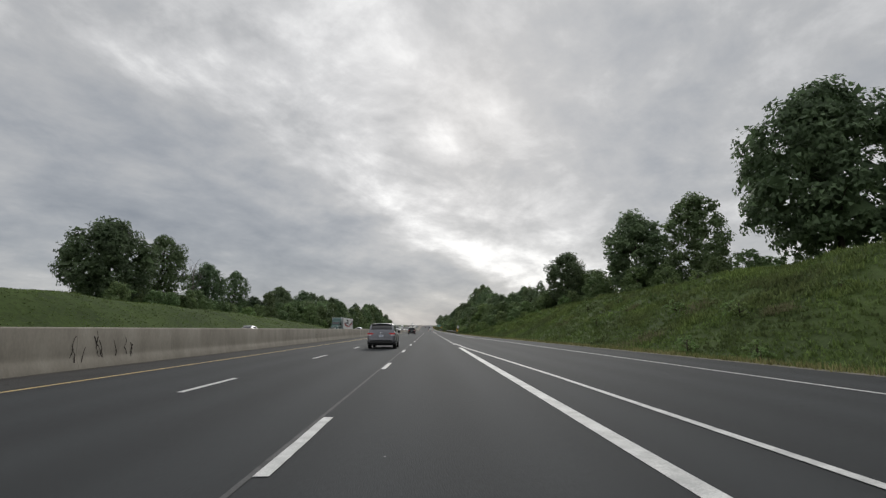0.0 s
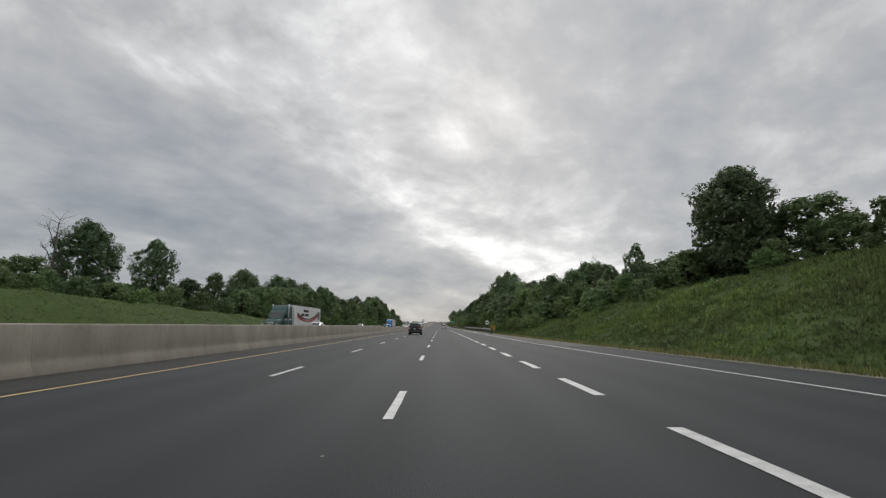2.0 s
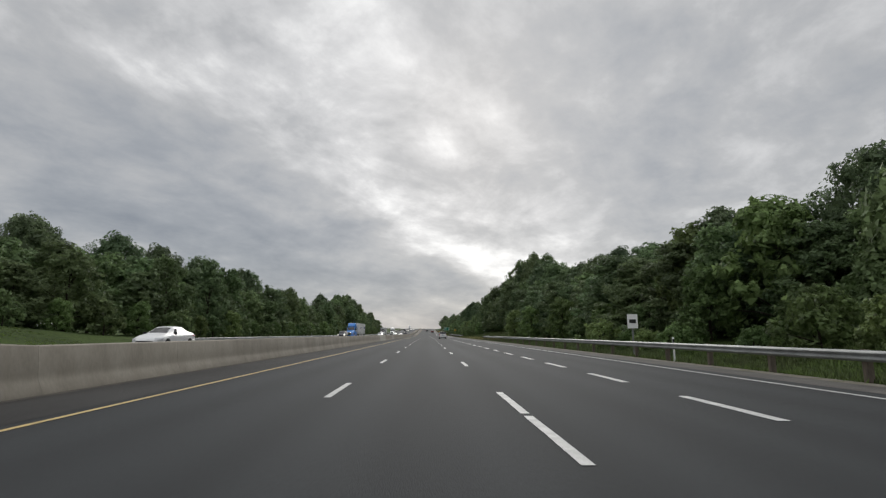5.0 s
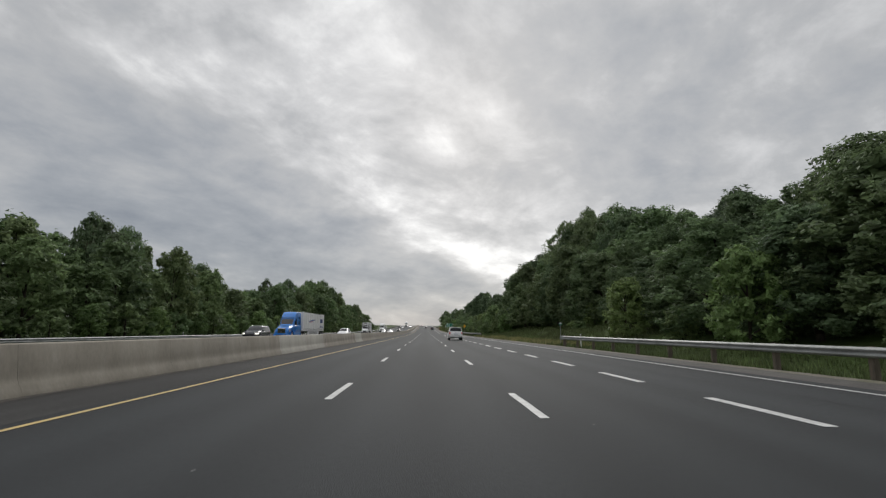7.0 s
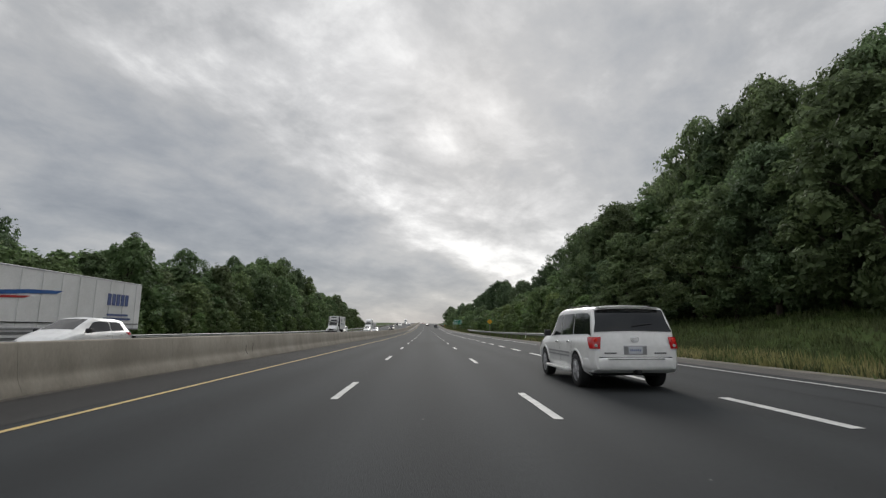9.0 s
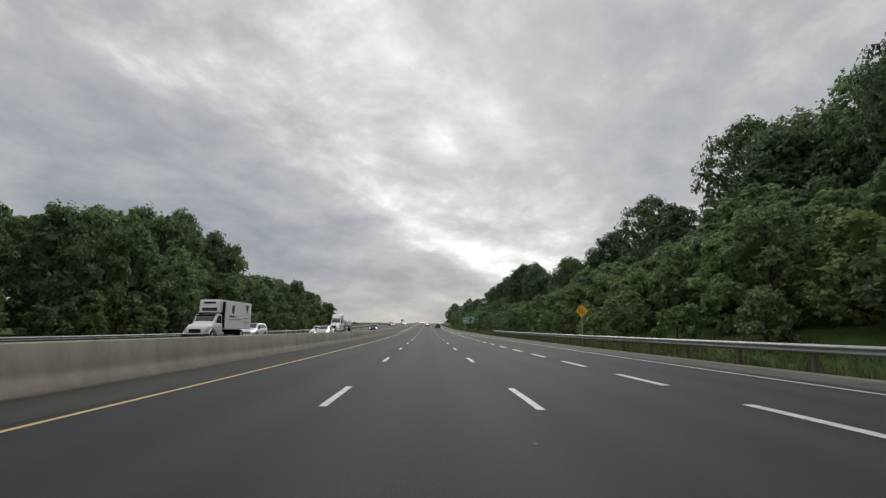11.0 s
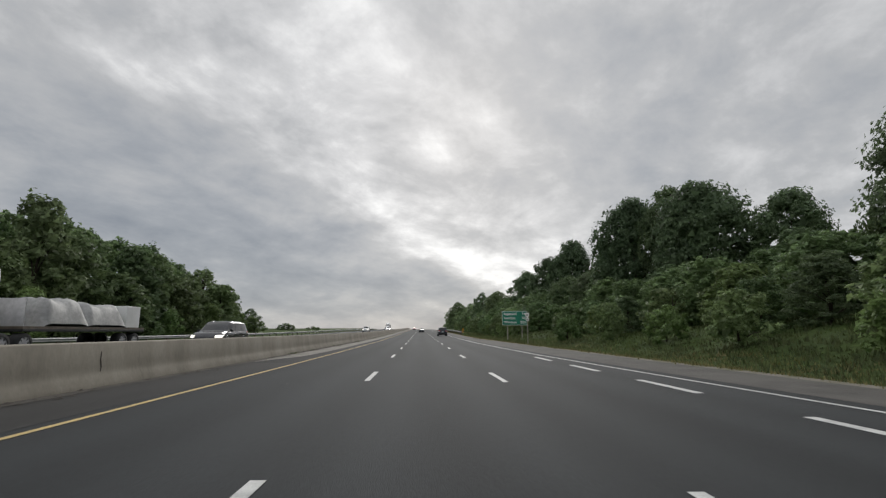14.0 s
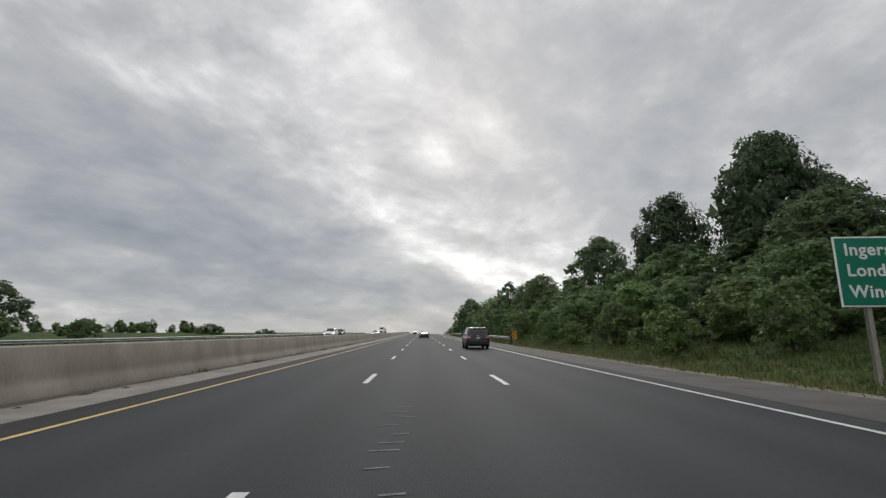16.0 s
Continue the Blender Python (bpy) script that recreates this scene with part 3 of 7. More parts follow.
def foliage(rng, lobes, leaves, size, solid=0.8, rough=0.16):
    """Leaf sprays over billowing lobes (centre, radii); solid: the share of each lobe's radius filled by its dense inner leaf mass."""
    cen = np.array([c for c, _ in lobes], float)
    rad = np.array([r for _, r in lobes], float)
    area = rad[:, 0] * rad[:, 1] + rad[:, 1] * rad[:, 2] + rad[:, 0] * rad[:, 2]
    share = area / area.sum()
    waves = rng.normal(size=(len(lobes), 5, 3)) * 3.4
    shift = rng.uniform(0, 6.28, (len(lobes), 5))

    def bumps(i, d):
        return np.sin(d @ waves[i].T + shift[i]).sum(1) * rough * 0.62

    vs, fs, n = [], [], 0
    heart = (cen * area[:, None]).sum(0) / area.sum()
    outward = unit(cen - heart)
    for i in range(len(lobes)):
        # the dense inner leaf mass: large crossing sprays well inside the leaf shell
        if solid > 0 and rng.random() < min(1.0, solid * 1.35):
            m = 26 if solid > 0.6 else 14
            mid = cen[i] + unit(rng.normal(size=(m, 1, 3))) * rng.uniform(0.15, 0.55, (m, 1, 1)) * rad[i]
            vs.append((mid + rng.normal(size=(m, 3, 3)) * 0.30 * rad[i]).reshape(-1, 3))
            fs.append(np.arange(m * 3).reshape(-1, 3) + n)
            n += m * 3
    for i in range(len(lobes)):
        m = int(leaves * share[i] * 2.2)
        if m < 2:
            continue
        # sprays gather in small tufts
        seeds = unit(rng.normal(size=(max(2, m // 14), 3)) + (0, 0, 0.22))
        d = unit(seeds[rng.integers(0, len(seeds), m)] + rng.normal(size=(m, 3)) * 0.17)
        p = cen[i] + d * rad[i] * ((1 + bumps(i, d)) * (1.10 - 0.42 * rng.random(m) ** 1.6))[:, None]
        inside = (d * outward[i]).sum(1) < -0.30
        for j in range(len(lobes)):
            if j != i:
                inside |= (((p - cen[j]) / rad[j]) ** 2).sum(1) < 0.50
        p, d = p[~inside], d[~inside]
        out = unit(d * 0.9 + rng.normal(size=p.shape) * 0.42 + (0, 0, 0.30))
        side = unit(np.cross(out, rng.normal(size=p.shape)))
        along = np.cross(out, side)
        k = (size * rng.uniform(0.75, 1.6, len(p)))[:, None]
        tri = np.stack([p - along * k * 0.9, p + along * k * 0.35 + side * k * 0.75, p + along * k * 0.8 - side * k * 0.6], 1)
        flip = (np.cross(tri[:, 1] - tri[:, 0], tri[:, 2] - tri[:, 0]) * out).sum(1) < 0
        tri[flip] = tri[flip][:, [0, 2, 1]]
        vs.append(tri.reshape(-1, 3))
        fs.append(np.arange(len(p) * 3).reshape(-1, 3) + n)
        n += len(p) * 3
    return np.concatenate(vs), np.concatenate(fs)


def tree_mesh_leaves(verts, faces, mat):
    me = bpy.data.meshes.new("crown")
    me.vertices.add(len(verts))
    me.vertices.foreach_set("co", verts.astype(np.float32).ravel())
    me.loops.add(faces.size)
    me.loops.foreach_set("vertex_index", faces.astype(np.int32).ravel())
    me.polygons.add(len(faces))
    me.polygons.foreach_set("loop_start", np.arange(len(faces), dtype=np.int32) * 3)
    me.materials.append(mat)
    me.update(calc_edges=True)
    return me


SIZES = {}


def make_tree(seed, height, width, mat, leaves, bottom=0.25, lobes_n=11, leaf=0.30, shape="round", category="tree", label="", bare=False, name="tree", solid=0.8):
    """A trunk that forks into limbs, and a crown of leaf sprays over lobes round the limbs' ends."""
    rng = np.random.default_rng(seed)
    thing = new(name)
    tagged(thing, label, category)
    SIZES[thing.name] = (height, width)
    lobes = []
    half_h = (1 - bottom) * height / 2
    mid_z = height - half_h
    lean_dir = rng.uniform(0, 6.28)
    for i in range(lobes_n):
        u = (i + 0.5) / lobes_n
        v = 2 * u - 1
        a = i * 2.39996 + rng.uniform(-0.25, 0.25)
        if shape == "cone":
            reach = (1 - u) * 0.95 + 0.10
        elif shape == "wall":
            reach = (1.0 - 0.62 * u ** 2.4)
        elif shape == "full":
            reach = max(0.0, 1 - abs(u * 1.25 - 0.35) ** 2.2) ** 0.5
        else:
            reach = max(0.05, 1 - abs(v * 0.96 + 0.08) ** 2.3) ** 0.5
        reach *= 1 + 0.14 * math.sin(2 * a + lean_dir) + rng.uniform(-0.12, 0.10)
        r = width * rng.uniform(0.125, 0.205) * (0.7 if shape == "cone" else 1.0)
        off = max(0.0, width * 0.5 * reach - r * 0.85) * (1 if i % 4 else rng.uniform(0.35, 0.7))
        z = mid_z + v * (half_h - r * 0.55)
        lobes.append(((math.cos(a) * off, math.sin(a) * off, max(z, r * 0.45)), (r, r, r * (rng.uniform(0.75, 0.98) if shape == "full" else rng.uniform(0.64, 0.86)))))
    limbs = list(lobes)
    bm = bmesh.new()
    tr = height * 0.014 + 0.04
    fork = height * (bottom * 0.75 + 0.12)
    lean = Vector((rng.uniform(-0.3, 0.3), rng.uniform(-0.3, 0.3), 0)) * height * 0.05
    mid = Vector((0, 0, fork)) + lean * 0.5
    crown_top = Vector((0, 0, height * 0.86)) + lean
    tube(bm, (0, 0, -0.6), mid * 0.5, tr * 1.35, tr * 1.05, 9)
    tube(bm, mid * 0.48, mid, tr * 1.06, tr * 0.9, 9)
    tube(bm, mid * 0.98, crown_top, tr * 0.88, tr * 0.15, 7)
    for c, r in (limbs[::3] if solid > 0.6 else limbs):
        c = Vector(c)
        base = mid.lerp(crown_top, min(0.8, max(0.0, (c.z - fork) / (height - fork) - 0.22)))
        knee = base.lerp(c, 0.5) + Vector((0, 0, 0.06 * height * rng.uniform(0, 1)))
        tube(bm, base, knee, tr * 0.42, tr * 0.28, 6)
        tube(bm, knee, c, tr * 0.28, tr * 0.10, 5)
        for _ in range(6 if bare else 2 if solid < 0.6 else 0):
            v = Vector(rng.normal(size=3)).normalized()
            v.z = abs(v.z) * 0.8 + 0.2
            s = knee.lerp(c, rng.uniform(0.1, 0.9))
            e = s + v * r[0] * rng.uniform(0.8, 1.5)
            tube(bm, s, e, tr * 0.13, tr * 0.03, 4)
            if bare:
                for _ in range(3):
                    w = (v + Vector(rng.normal(size=3)) * 0.6).normalized()
                    s2 = s.lerp(e, rng.uniform(0.3, 0.9))
                    tube(bm, s2, s2 + w * r[0] * 0.7, tr * 0.06, tr * 0.02, 3)
    part("trunk", bm, DEAD_WOOD if bare else BARK, thing, smooth=True)
    if not bare:
        put("crown", tree_mesh_leaves(*foliage(rng, lobes, leaves, leaf, solid), mat), thing)
    return thing


PLACED = {}


def plant(proto, x, y, scale=1.0, turn=None, sink=0.15, group="", top=None, width=None):
    """top and width: the height over the world's zero that the crown reaches, and its spread."""
    rnd = random.Random(int(x * 37 + y * 101))
    z = ground_z(x, y) - sink
    m = pose(x, y, z, rnd.uniform(-2, 2), rnd.uniform(-2, 2), rnd.uniform(0, 360) if turn is None else turn)
    h, w = SIZES[proto.name]
    sx, sz = scale * rnd.uniform(0.93, 1.07), scale * rnd.uniform(0.94, 1.06)
    if top is not None:
        sz = max(0.2, (top - z) / h)
        sx = min(width / w, 1.5 * sz) if width else sz * rnd.uniform(0.92, 1.08)
    if proto.name not in PLACED:
        PLACED[proto.name] = True
        ob = proto
        ob.matrix_basis = m
    else:
        ob = copy_thing(proto, m)
    ob.scale = (sx, sx, sz)
    if group:
        tagged(ob, group=group)
    return ob


BACK = []


def back_tree(proto, x, y, top, width=None):
    """A tree deep in the wood, of which only leaves show."""
    rnd = random.Random(int(x * 37 + y * 101))
    crown = [o for o in proto.children if o.name.startswith("crown")][0].data
    co = np.zeros(len(crown.vertices) * 3, np.float32)
    crown.vertices.foreach_get("co", co)
    tri = np.zeros(len(crown.polygons) * 3, np.int32)
    crown.polygons.foreach_get("vertices", tri)
    t = rnd.uniform(0, 6.28)
    turn = np.array([[math.cos(t), -math.sin(t), 0], [math.sin(t), math.cos(t), 0], [0, 0, 1]])
    h, w = SIZES[proto.name]
    z = ground_z(x, y) - 0.15
    k = (top - z) / h
    kx = min(width / w, 1.5 * k) if width else k * rnd.uniform(0.95, 1.1)
    BACK.append((crown.materials[0], co.reshape(-1, 3) @ turn.T * np.array([kx, kx, k]) + np.array([x, y, z]), tri.reshape(-1, 3)))


MAPLE_A = make_tree(1, 14.0, 13.0, LEAF_MAPLE, 12000, 0.10, 46, 0.20, label="large dark green maple on the grassy bank", solid=0.72)
MAPLE_B = make_tree(2, 14.0, 11.0, LEAF_MAPLE, 9500, 0.07, 40, 0.19, label="rounded dark green maple above the road bank", solid=0.8)
MAPLE_C = make_tree(22, 14.0, 8.5, LEAF_DARK, 8000, 0.05, 40, 0.17, "full", label="upright dark green tree above the road bank", solid=0.8)
OPEN_A = make_tree(3, 15.0, 11.0, LEAF_DARK, 9000, 0.18, 40, 0.18, label="open-crowned tree with sky showing between branches", solid=0.45)
OPEN_B = make_tree(4, 11.0, 7.5, LEAF_MAPLE, 5200, 0.20, 26, 0.17, label="slender open-crowned tree beyond the oncoming road", solid=0.45)
SPIRE = make_tree(5, 8.0, 4.2, LEAF_MID, 3600, 0.1, 22, 0.13, "cone", label="narrow young tree rising above the thicket", solid=0.5)
WOOD_A = make_tree(6, 15.0, 9.0, LEAF_MAPLE, 8200, 0.03, 36, 0.165, "wall", label="tall dense woodland tree leafy down to the ground")
WOOD_B = make_tree(7, 13.0, 8.0, LEAF_DARK, 6800, 0.03, 32, 0.155, "wall", label="dense green woodland tree leafy down to the ground")
WOOD_C = make_tree(8, 11.0, 7.0, LEAF_MID, 4600, 0.02, 28, 0.165, "full", label="medium green tree at the edge of the wood")
FAR_A = make_tree(16, 14.5, 9.5, LEAF_DARK, 3000, 0.03, 30, 0.26, "wall", label="dense dark tree in the wood beyond the road")
FAR_B = make_tree(17, 12.5, 8.5, LEAF_MID, 2700, 0.03, 28, 0.25, "full", label="dense green tree in the wood beyond the road")
FAR_C = make_tree(18, 13.5, 8.0, LEAF_MID, 2900, 0.12, 28, 0.24, label="taller rounded tree in the wood beyond the road", solid=0.5)
LIGHT_A = make_tree(9, 7.0, 5.5, LEAF_LIGHT, 3000, 0.02, 22, 0.155, "full", label="fresh light green sapling at the wood edge")
SHRUB_A = make_tree(10, 3.2, 4.2, LEAF_LIGHT, 1500, 0.02, 13, 0.125, "full", "shrub", "low spreading light green shrub on the bank", name="shrub")
SHRUB_B = make_tree(11, 4.2, 4.4, LEAF_MID, 1700, 0.02, 14, 0.13, "full", "shrub", "bushy green shrub at the foot of the trees", name="shrub")
SHRUB_C = make_tree(13, 3.8, 4.4, LEAF_MID, 800, 0.02, 11, 0.19, "full", "shrub", "dense green shrub in the shade of the wood", name="shrub")
WEED = make_tree(14, 0.9, 1.3, LEAF_LIGHT, 400, 0.02, 7, 0.055, "full", "weed", "leafy green weed clump on the grassy bank", name="weed_clump", solid=0.3)
DEAD = make_tree(12, 10.5, 6.5, LEAF_MID, 10, 0.25, 9, 0.2, "round", label="bare dead tree with grey branches", bare=True, solid=0.0)

# right bank: single big trees, each with its crown's top and spread
for proto, x, y, top, wide in ((MAPLE_A, 40.0, 43.0, 24.8, 14.7), (MAPLE_B, 49.0, 38.0, 24.0, 13.0), (MAPLE_C, 42.1, 70.6, 21.9, 8.6), (MAPLE_B, 37.7, 81.8, 21.5, 12.5), (MAPLE_B, 33.3, 108.7, 18.5, 10.5), (MAPLE_C, 37.5, 113.0, 14.5, 8.0),
                               (OPEN_A, 43.0, 124.0, 13.8, 8.0), (OPEN_B, 33.6, 137.1, 14.8, 4.8), (WOOD_C, 38.0, 104.5, 14.2, 9.0), (WOOD_C, 36.5, 98.5, 11.0, 7.0), (MAPLE_C, 36.5, 142.0, 12.6, 6.5), (WOOD_C, 39.0, 132.0, 12.2, 7.0), (OPEN_B, 33.0, 148.1, 12.6, 5.5), (OPEN_B, 36.0, 158.0, 14.0, 6.5), (DEAD, 37.0, 172.0, 18.2, 5.0), (MAPLE_C, 36.5, 166.0, 15.6, 8.0),
                               (MAPLE_B, 36.0, 174.0, 16.4, 8.0), (MAPLE_C, 30.4, 163.7, 13.6, 7.0), (MAPLE_B, 27.6, 172.5, 13.3, 7.5), (MAPLE_B, 24.5, 185.5, 12.4, 7.5), (WOOD_C, 41.0, 152.0, 12.5, 8.0), (WOOD_A, 41.0, 180.0, 16.0, 9.0)):
    plant(proto, x, y, group="trees on the right bank", top=top, width=wide)
for proto, x, y, s in ((SHRUB_B, 36.0, 68.0, 1.0), (SHRUB_B, 35.0, 155.3, 1.1), (SHRUB_B, 38.5, 159.5, 1.2), (SHRUB_B, 32.0, 86.0, 1.2), (SHRUB_B, 36.0, 56.0, 0.8), (SHRUB_B, 35.0, 76.0, 1.3), (SHRUB_B, 39.0, 74.0, 1.4), (SHRUB_A, 30.0, 100.0, 0.8), (WOOD_C, 36.0, 101.0, 0.5), (SHRUB_B, 36.0, 93.0, 1.3), (SHRUB_B, 32.0, 101.5, 0.9), (SHRUB_B, 40.0, 88.0, 1.3),
                       (SHRUB_B, 29.0, 112.0, 1.1), (SHRUB_B, 31.0, 117.0, 1.3), (SHRUB_B, 40.0, 47.0, 0.8), (SHRUB_B, 33.0, 46.0, 0.7), (SHRUB_B, 44.0, 58.0, 0.9), (LIGHT_A, 27.0, 125.0, 0.6), (SHRUB_B, 25.0, 131.0, 0.8), (SHRUB_A, 20.5, 128.0, 0.55), (SHRUB_A, 23.0, 108.0, 0.5), (SHRUB_B, 24.0, 114.0, 0.55), (SHRUB_A, 22.0, 121.0, 0.5)):
    plant(proto, x, y, s, group="shrubs on the right bank")
rnd = random.Random(21)
for i in range(20):
    y = 112 + i * 3.2
    plant(SHRUB_B, curve([(114, 31), (150, 24.5), (170, 20)], y) + rnd.uniform(-1.5, 3), y, rnd.uniform(0.8, 1.25), group="thicket on the right bank")
for i in range(40):
    y = rnd.uniform(12, 122)
    plant(WEED, rnd.uniform(16.5, 31), y, rnd.uniform(0.6, 1.3), sink=0.04, group="weed clumps on the right bank")
for i in range(24):
    y = 124 + i * 2.8
    proto = (WOOD_C, WOOD_B, LIGHT_A, SHRUB_B)[i % 4]
    x = curve([(124, 33), (150, 27), (175, 21.5), (200, 19.5)], y) + rnd.uniform(-1, 4)
    plant(proto, x, y, group="thicket on the right bank", top=curve([(124, 9.6), (150, 9.8), (165, 11.0), (195, 11.8)], y) * rnd.uniform(0.72, 1.0), width=rnd.uniform(5, 7))
for i in range(10):
    y = 146 + i * 5
    plant(SHRUB_A, curve([(146, 17), (170, 15.5), (200, 15.5)], y) + rnd.uniform(-1, 1.5), y, rnd.uniform(0.5, 0.9), group="thicket on the right bank")

# right wood: a tall back row under its own skyline, and a lower leafy front
SKYLINE_R = [(168, 14.5), (190, 14.0), (208, 14.2), (222, 17.0), (230, 18.2), (240, 17.8), (250, 16.8), (261, 18.2), (275, 20.8), (290, 23.5), (303, 27.0), (315, 29.2), (335, 27.5), (360, 26.0), (374, 25.0), (382, 15.5), (400, 15.5)]
for i in range(26):
    y = 194 + i * 7.8
    top = curve(SKYLINE_R, y)
    plant((WOOD_A, MAPLE_B, OPEN_A, MAPLE_C)[i % 4], curve([(190, 31), (230, 36), (400, 37)], y) + rnd.uniform(-1.5, 1.5), y, group="woodland on the right", top=top * rnd.uniform(0.93, 1.0), width=rnd.uniform(9.0, 11.5))
    back_tree((FAR_A, FAR_B, FAR_C)[i % 3], curve([(190, 37), (230, 43), (400, 44)], y) + rnd.uniform(-2, 2), y + 3.5, top * rnd.uniform(0.85, 0.96), 10.5)
for proto, x, y, top, wide in ((OPEN_A, 34.0, 323.3, 28.8, 10.5), (OPEN_A, 37.8, 315.5, 30.6, 10.5), (OPEN_A, 38.0, 302.9, 28.0, 10.0), (MAPLE_B, 35.2, 290.0, 23.3, 11.0), (MAPLE_B, 37.2, 261.0, 18.4, 11.0), (MAPLE_C, 25.3, 331.9, 19.0, 8.5), (OPEN_A, 37.0, 380.0, 26.9, 11.5), (WOOD_A, 33.0, 371.0, 22.0, 9.5), (OPEN_A, 41.5, 414.5, 26.9, 12.5), (WOOD_A, 39.0, 401.0, 22.0, 9.5)):
    plant(proto, x, y, group="woodland on the right", top=top, width=wide)
for i in range(36):
    y = 176 + i * 4.6
    front = curve([(168, 21.5), (250, 21.5), (265, 25.5), (318, 25.5), (330, 21.5)], y)
    top = curve([(168, 10.4), (215, 10.2), (235, 9.8), (252, 9.8), (262, 12.0), (275, 14.6), (300, 18.0), (318, 18.0), (345, 14.5)], y)
    plant((WOOD_A, WOOD_B, WOOD_B)[i % 3], front + rnd.uniform(-1.3, 1.3), y, group="woodland on the right", top=top * rnd.choice((0.62, 0.76, 0.9, 1.02)), width=rnd.uniform(7.0, 9.5))
    if i % 2:
        back_tree((FAR_A, FAR_B)[i // 2 % 2], front + 6.5 + rnd.uniform(-1, 1), y + 2, top * rnd.uniform(1.0, 1.2), 10.0)
    if i % 2 == 0 and not 252 < y < 322:
        plant((LIGHT_A, SHRUB_B)[i % 4 // 2], 17.6 + rnd.uniform(-0.8, 0.8), y + 1.5, rnd.uniform(0.6, 0.95), group="woodland on the right")

# right, wood edge with single big trees
for proto, x, y, top, wide in ((LIGHT_A, 24.0, 277.7, 5.6, 3.4), (SHRUB_A, 21.5, 279.0, 2.9, 3.4), (SHRUB_B, 20.8, 275.4, 2.8, 3.2),
                               (MAPLE_B, 41.6, 434.8, 23.8, 12.0), (MAPLE_A, 34.3, 445.8, 19.5, 12.0), (MAPLE_B, 39.5, 440.0, 20.2, 9.5), (WOOD_B, 38.0, 424.0, 15.0, 8.0), (MAPLE_C, 47.0, 426.0, 20.0, 9.0), (MAPLE_A, 32.8, 473.3, 20.8, 12.5), (MAPLE_B, 37.5, 465.0, 17.5, 9.0), (MAPLE_A, 31.8, 490.8, 23.6, 13.0), (OPEN_A, 34.5, 483.0, 23.6, 9.5), (MAPLE_C, 30.0, 503.0, 14.2, 7.5), (MAPLE_B, 26.5, 498.0, 12.4, 6.5),
                               (MAPLE_A, 31.8, 520.1, 22.7, 11.5), (OPEN_A, 27.0, 509.0, 13.6, 8.0), (MAPLE_B, 40.6, 523.7, 20.4, 9.5), (MAPLE_B, 30.4, 536.9, 21.6, 9.0), (MAPLE_B, 29.9, 563.4, 21.6, 11.0), (MAPLE_C, 35.0, 550.0, 18.0, 9.0), (OPEN_A, 25.0, 585.0, 17.8, 9.5), (MAPLE_B, 27.0, 603.0, 18.5, 10.0), (OPEN_B, 24.0, 621.3, 20.3, 8.0), (OPEN_A, 18.5, 684.3, 21.0, 11.0)):
    plant(proto, x, y, group="big trees at the wood edge", top=top, width=wide)
for i in range(64):
    y = 336 + i * 4.6
    up = road_z(y)
    x = curve([(336, 20), (400, 21), (440, 21), (480, 19), (560, 18.5), (640, 18)], y)
    plant((LIGHT_A, WOOD_C, SHRUB_B, LIGHT_A if y < 440 else WOOD_A, WOOD_C)[i % 5], x + rnd.uniform(-1.5, 2.0), y, group="wood edge on the right", top=up + curve([(336, 8.6), (400, 7.8), (440, 6.6), (480, 5.6), (640, 5.6)], y) * rnd.uniform(0.7, 1.12), width=rnd.uniform(4.5, 6.5))
    back_tree((FAR_B, FAR_A)[i % 2], x + 7 + rnd.uniform(-1, 2), y + 2, up + curve([(336, 14.0), (400, 11.5), (440, 9.4), (480, 8.6), (500, 9.5), (640, 10.5)], y) * rnd.uniform(0.82, 1.1), rnd.uniform(7, 9))
    if i % 2 == 0:
        back_tree(FAR_B, x + 3.5 + rnd.uniform(-1, 1), y + 1, up + curve([(336, 11.0), (400, 9.5), (440, 8.0), (480, 7.0), (640, 7.5)], y) * rnd.uniform(0.8, 1.1), rnd.uniform(6, 8))
    elif not 472 < y < 496:
        plant((SHRUB_A, SHRUB_B)[i // 2 % 2], curve([(336, 16.5), (440, 16), (480, 14), (640, 13.5)], y) + rnd.uniform(-0.8, 1.0), y + 1, rnd.uniform(0.6, 1.0), group="wood edge on the right")

# undergrowth closing the wood's foot
for i in range(17):
    y = 250 + i * 4.6
    plant(SHRUB_C, 26.5 + rnd.uniform(-0.8, 1.5), y, rnd.uniform(0.8, 1.15), group="undergrowth on the right")
    plant(SHRUB_C, 31.5 + rnd.uniform(-1, 1.5), y + 2, rnd.uniform(1.0, 1.3), group="undergrowth on the right")
for i in range(30):
    y = 338 + i * 8.0
    plant((SHRUB_C, WOOD_C)[i % 3 == 2], 32.0 + rnd.uniform(-1.5, 2), y, (1.15, 0.55)[i % 3 == 2] * rnd.uniform(0.85, 1.15), group="undergrowth on the right")

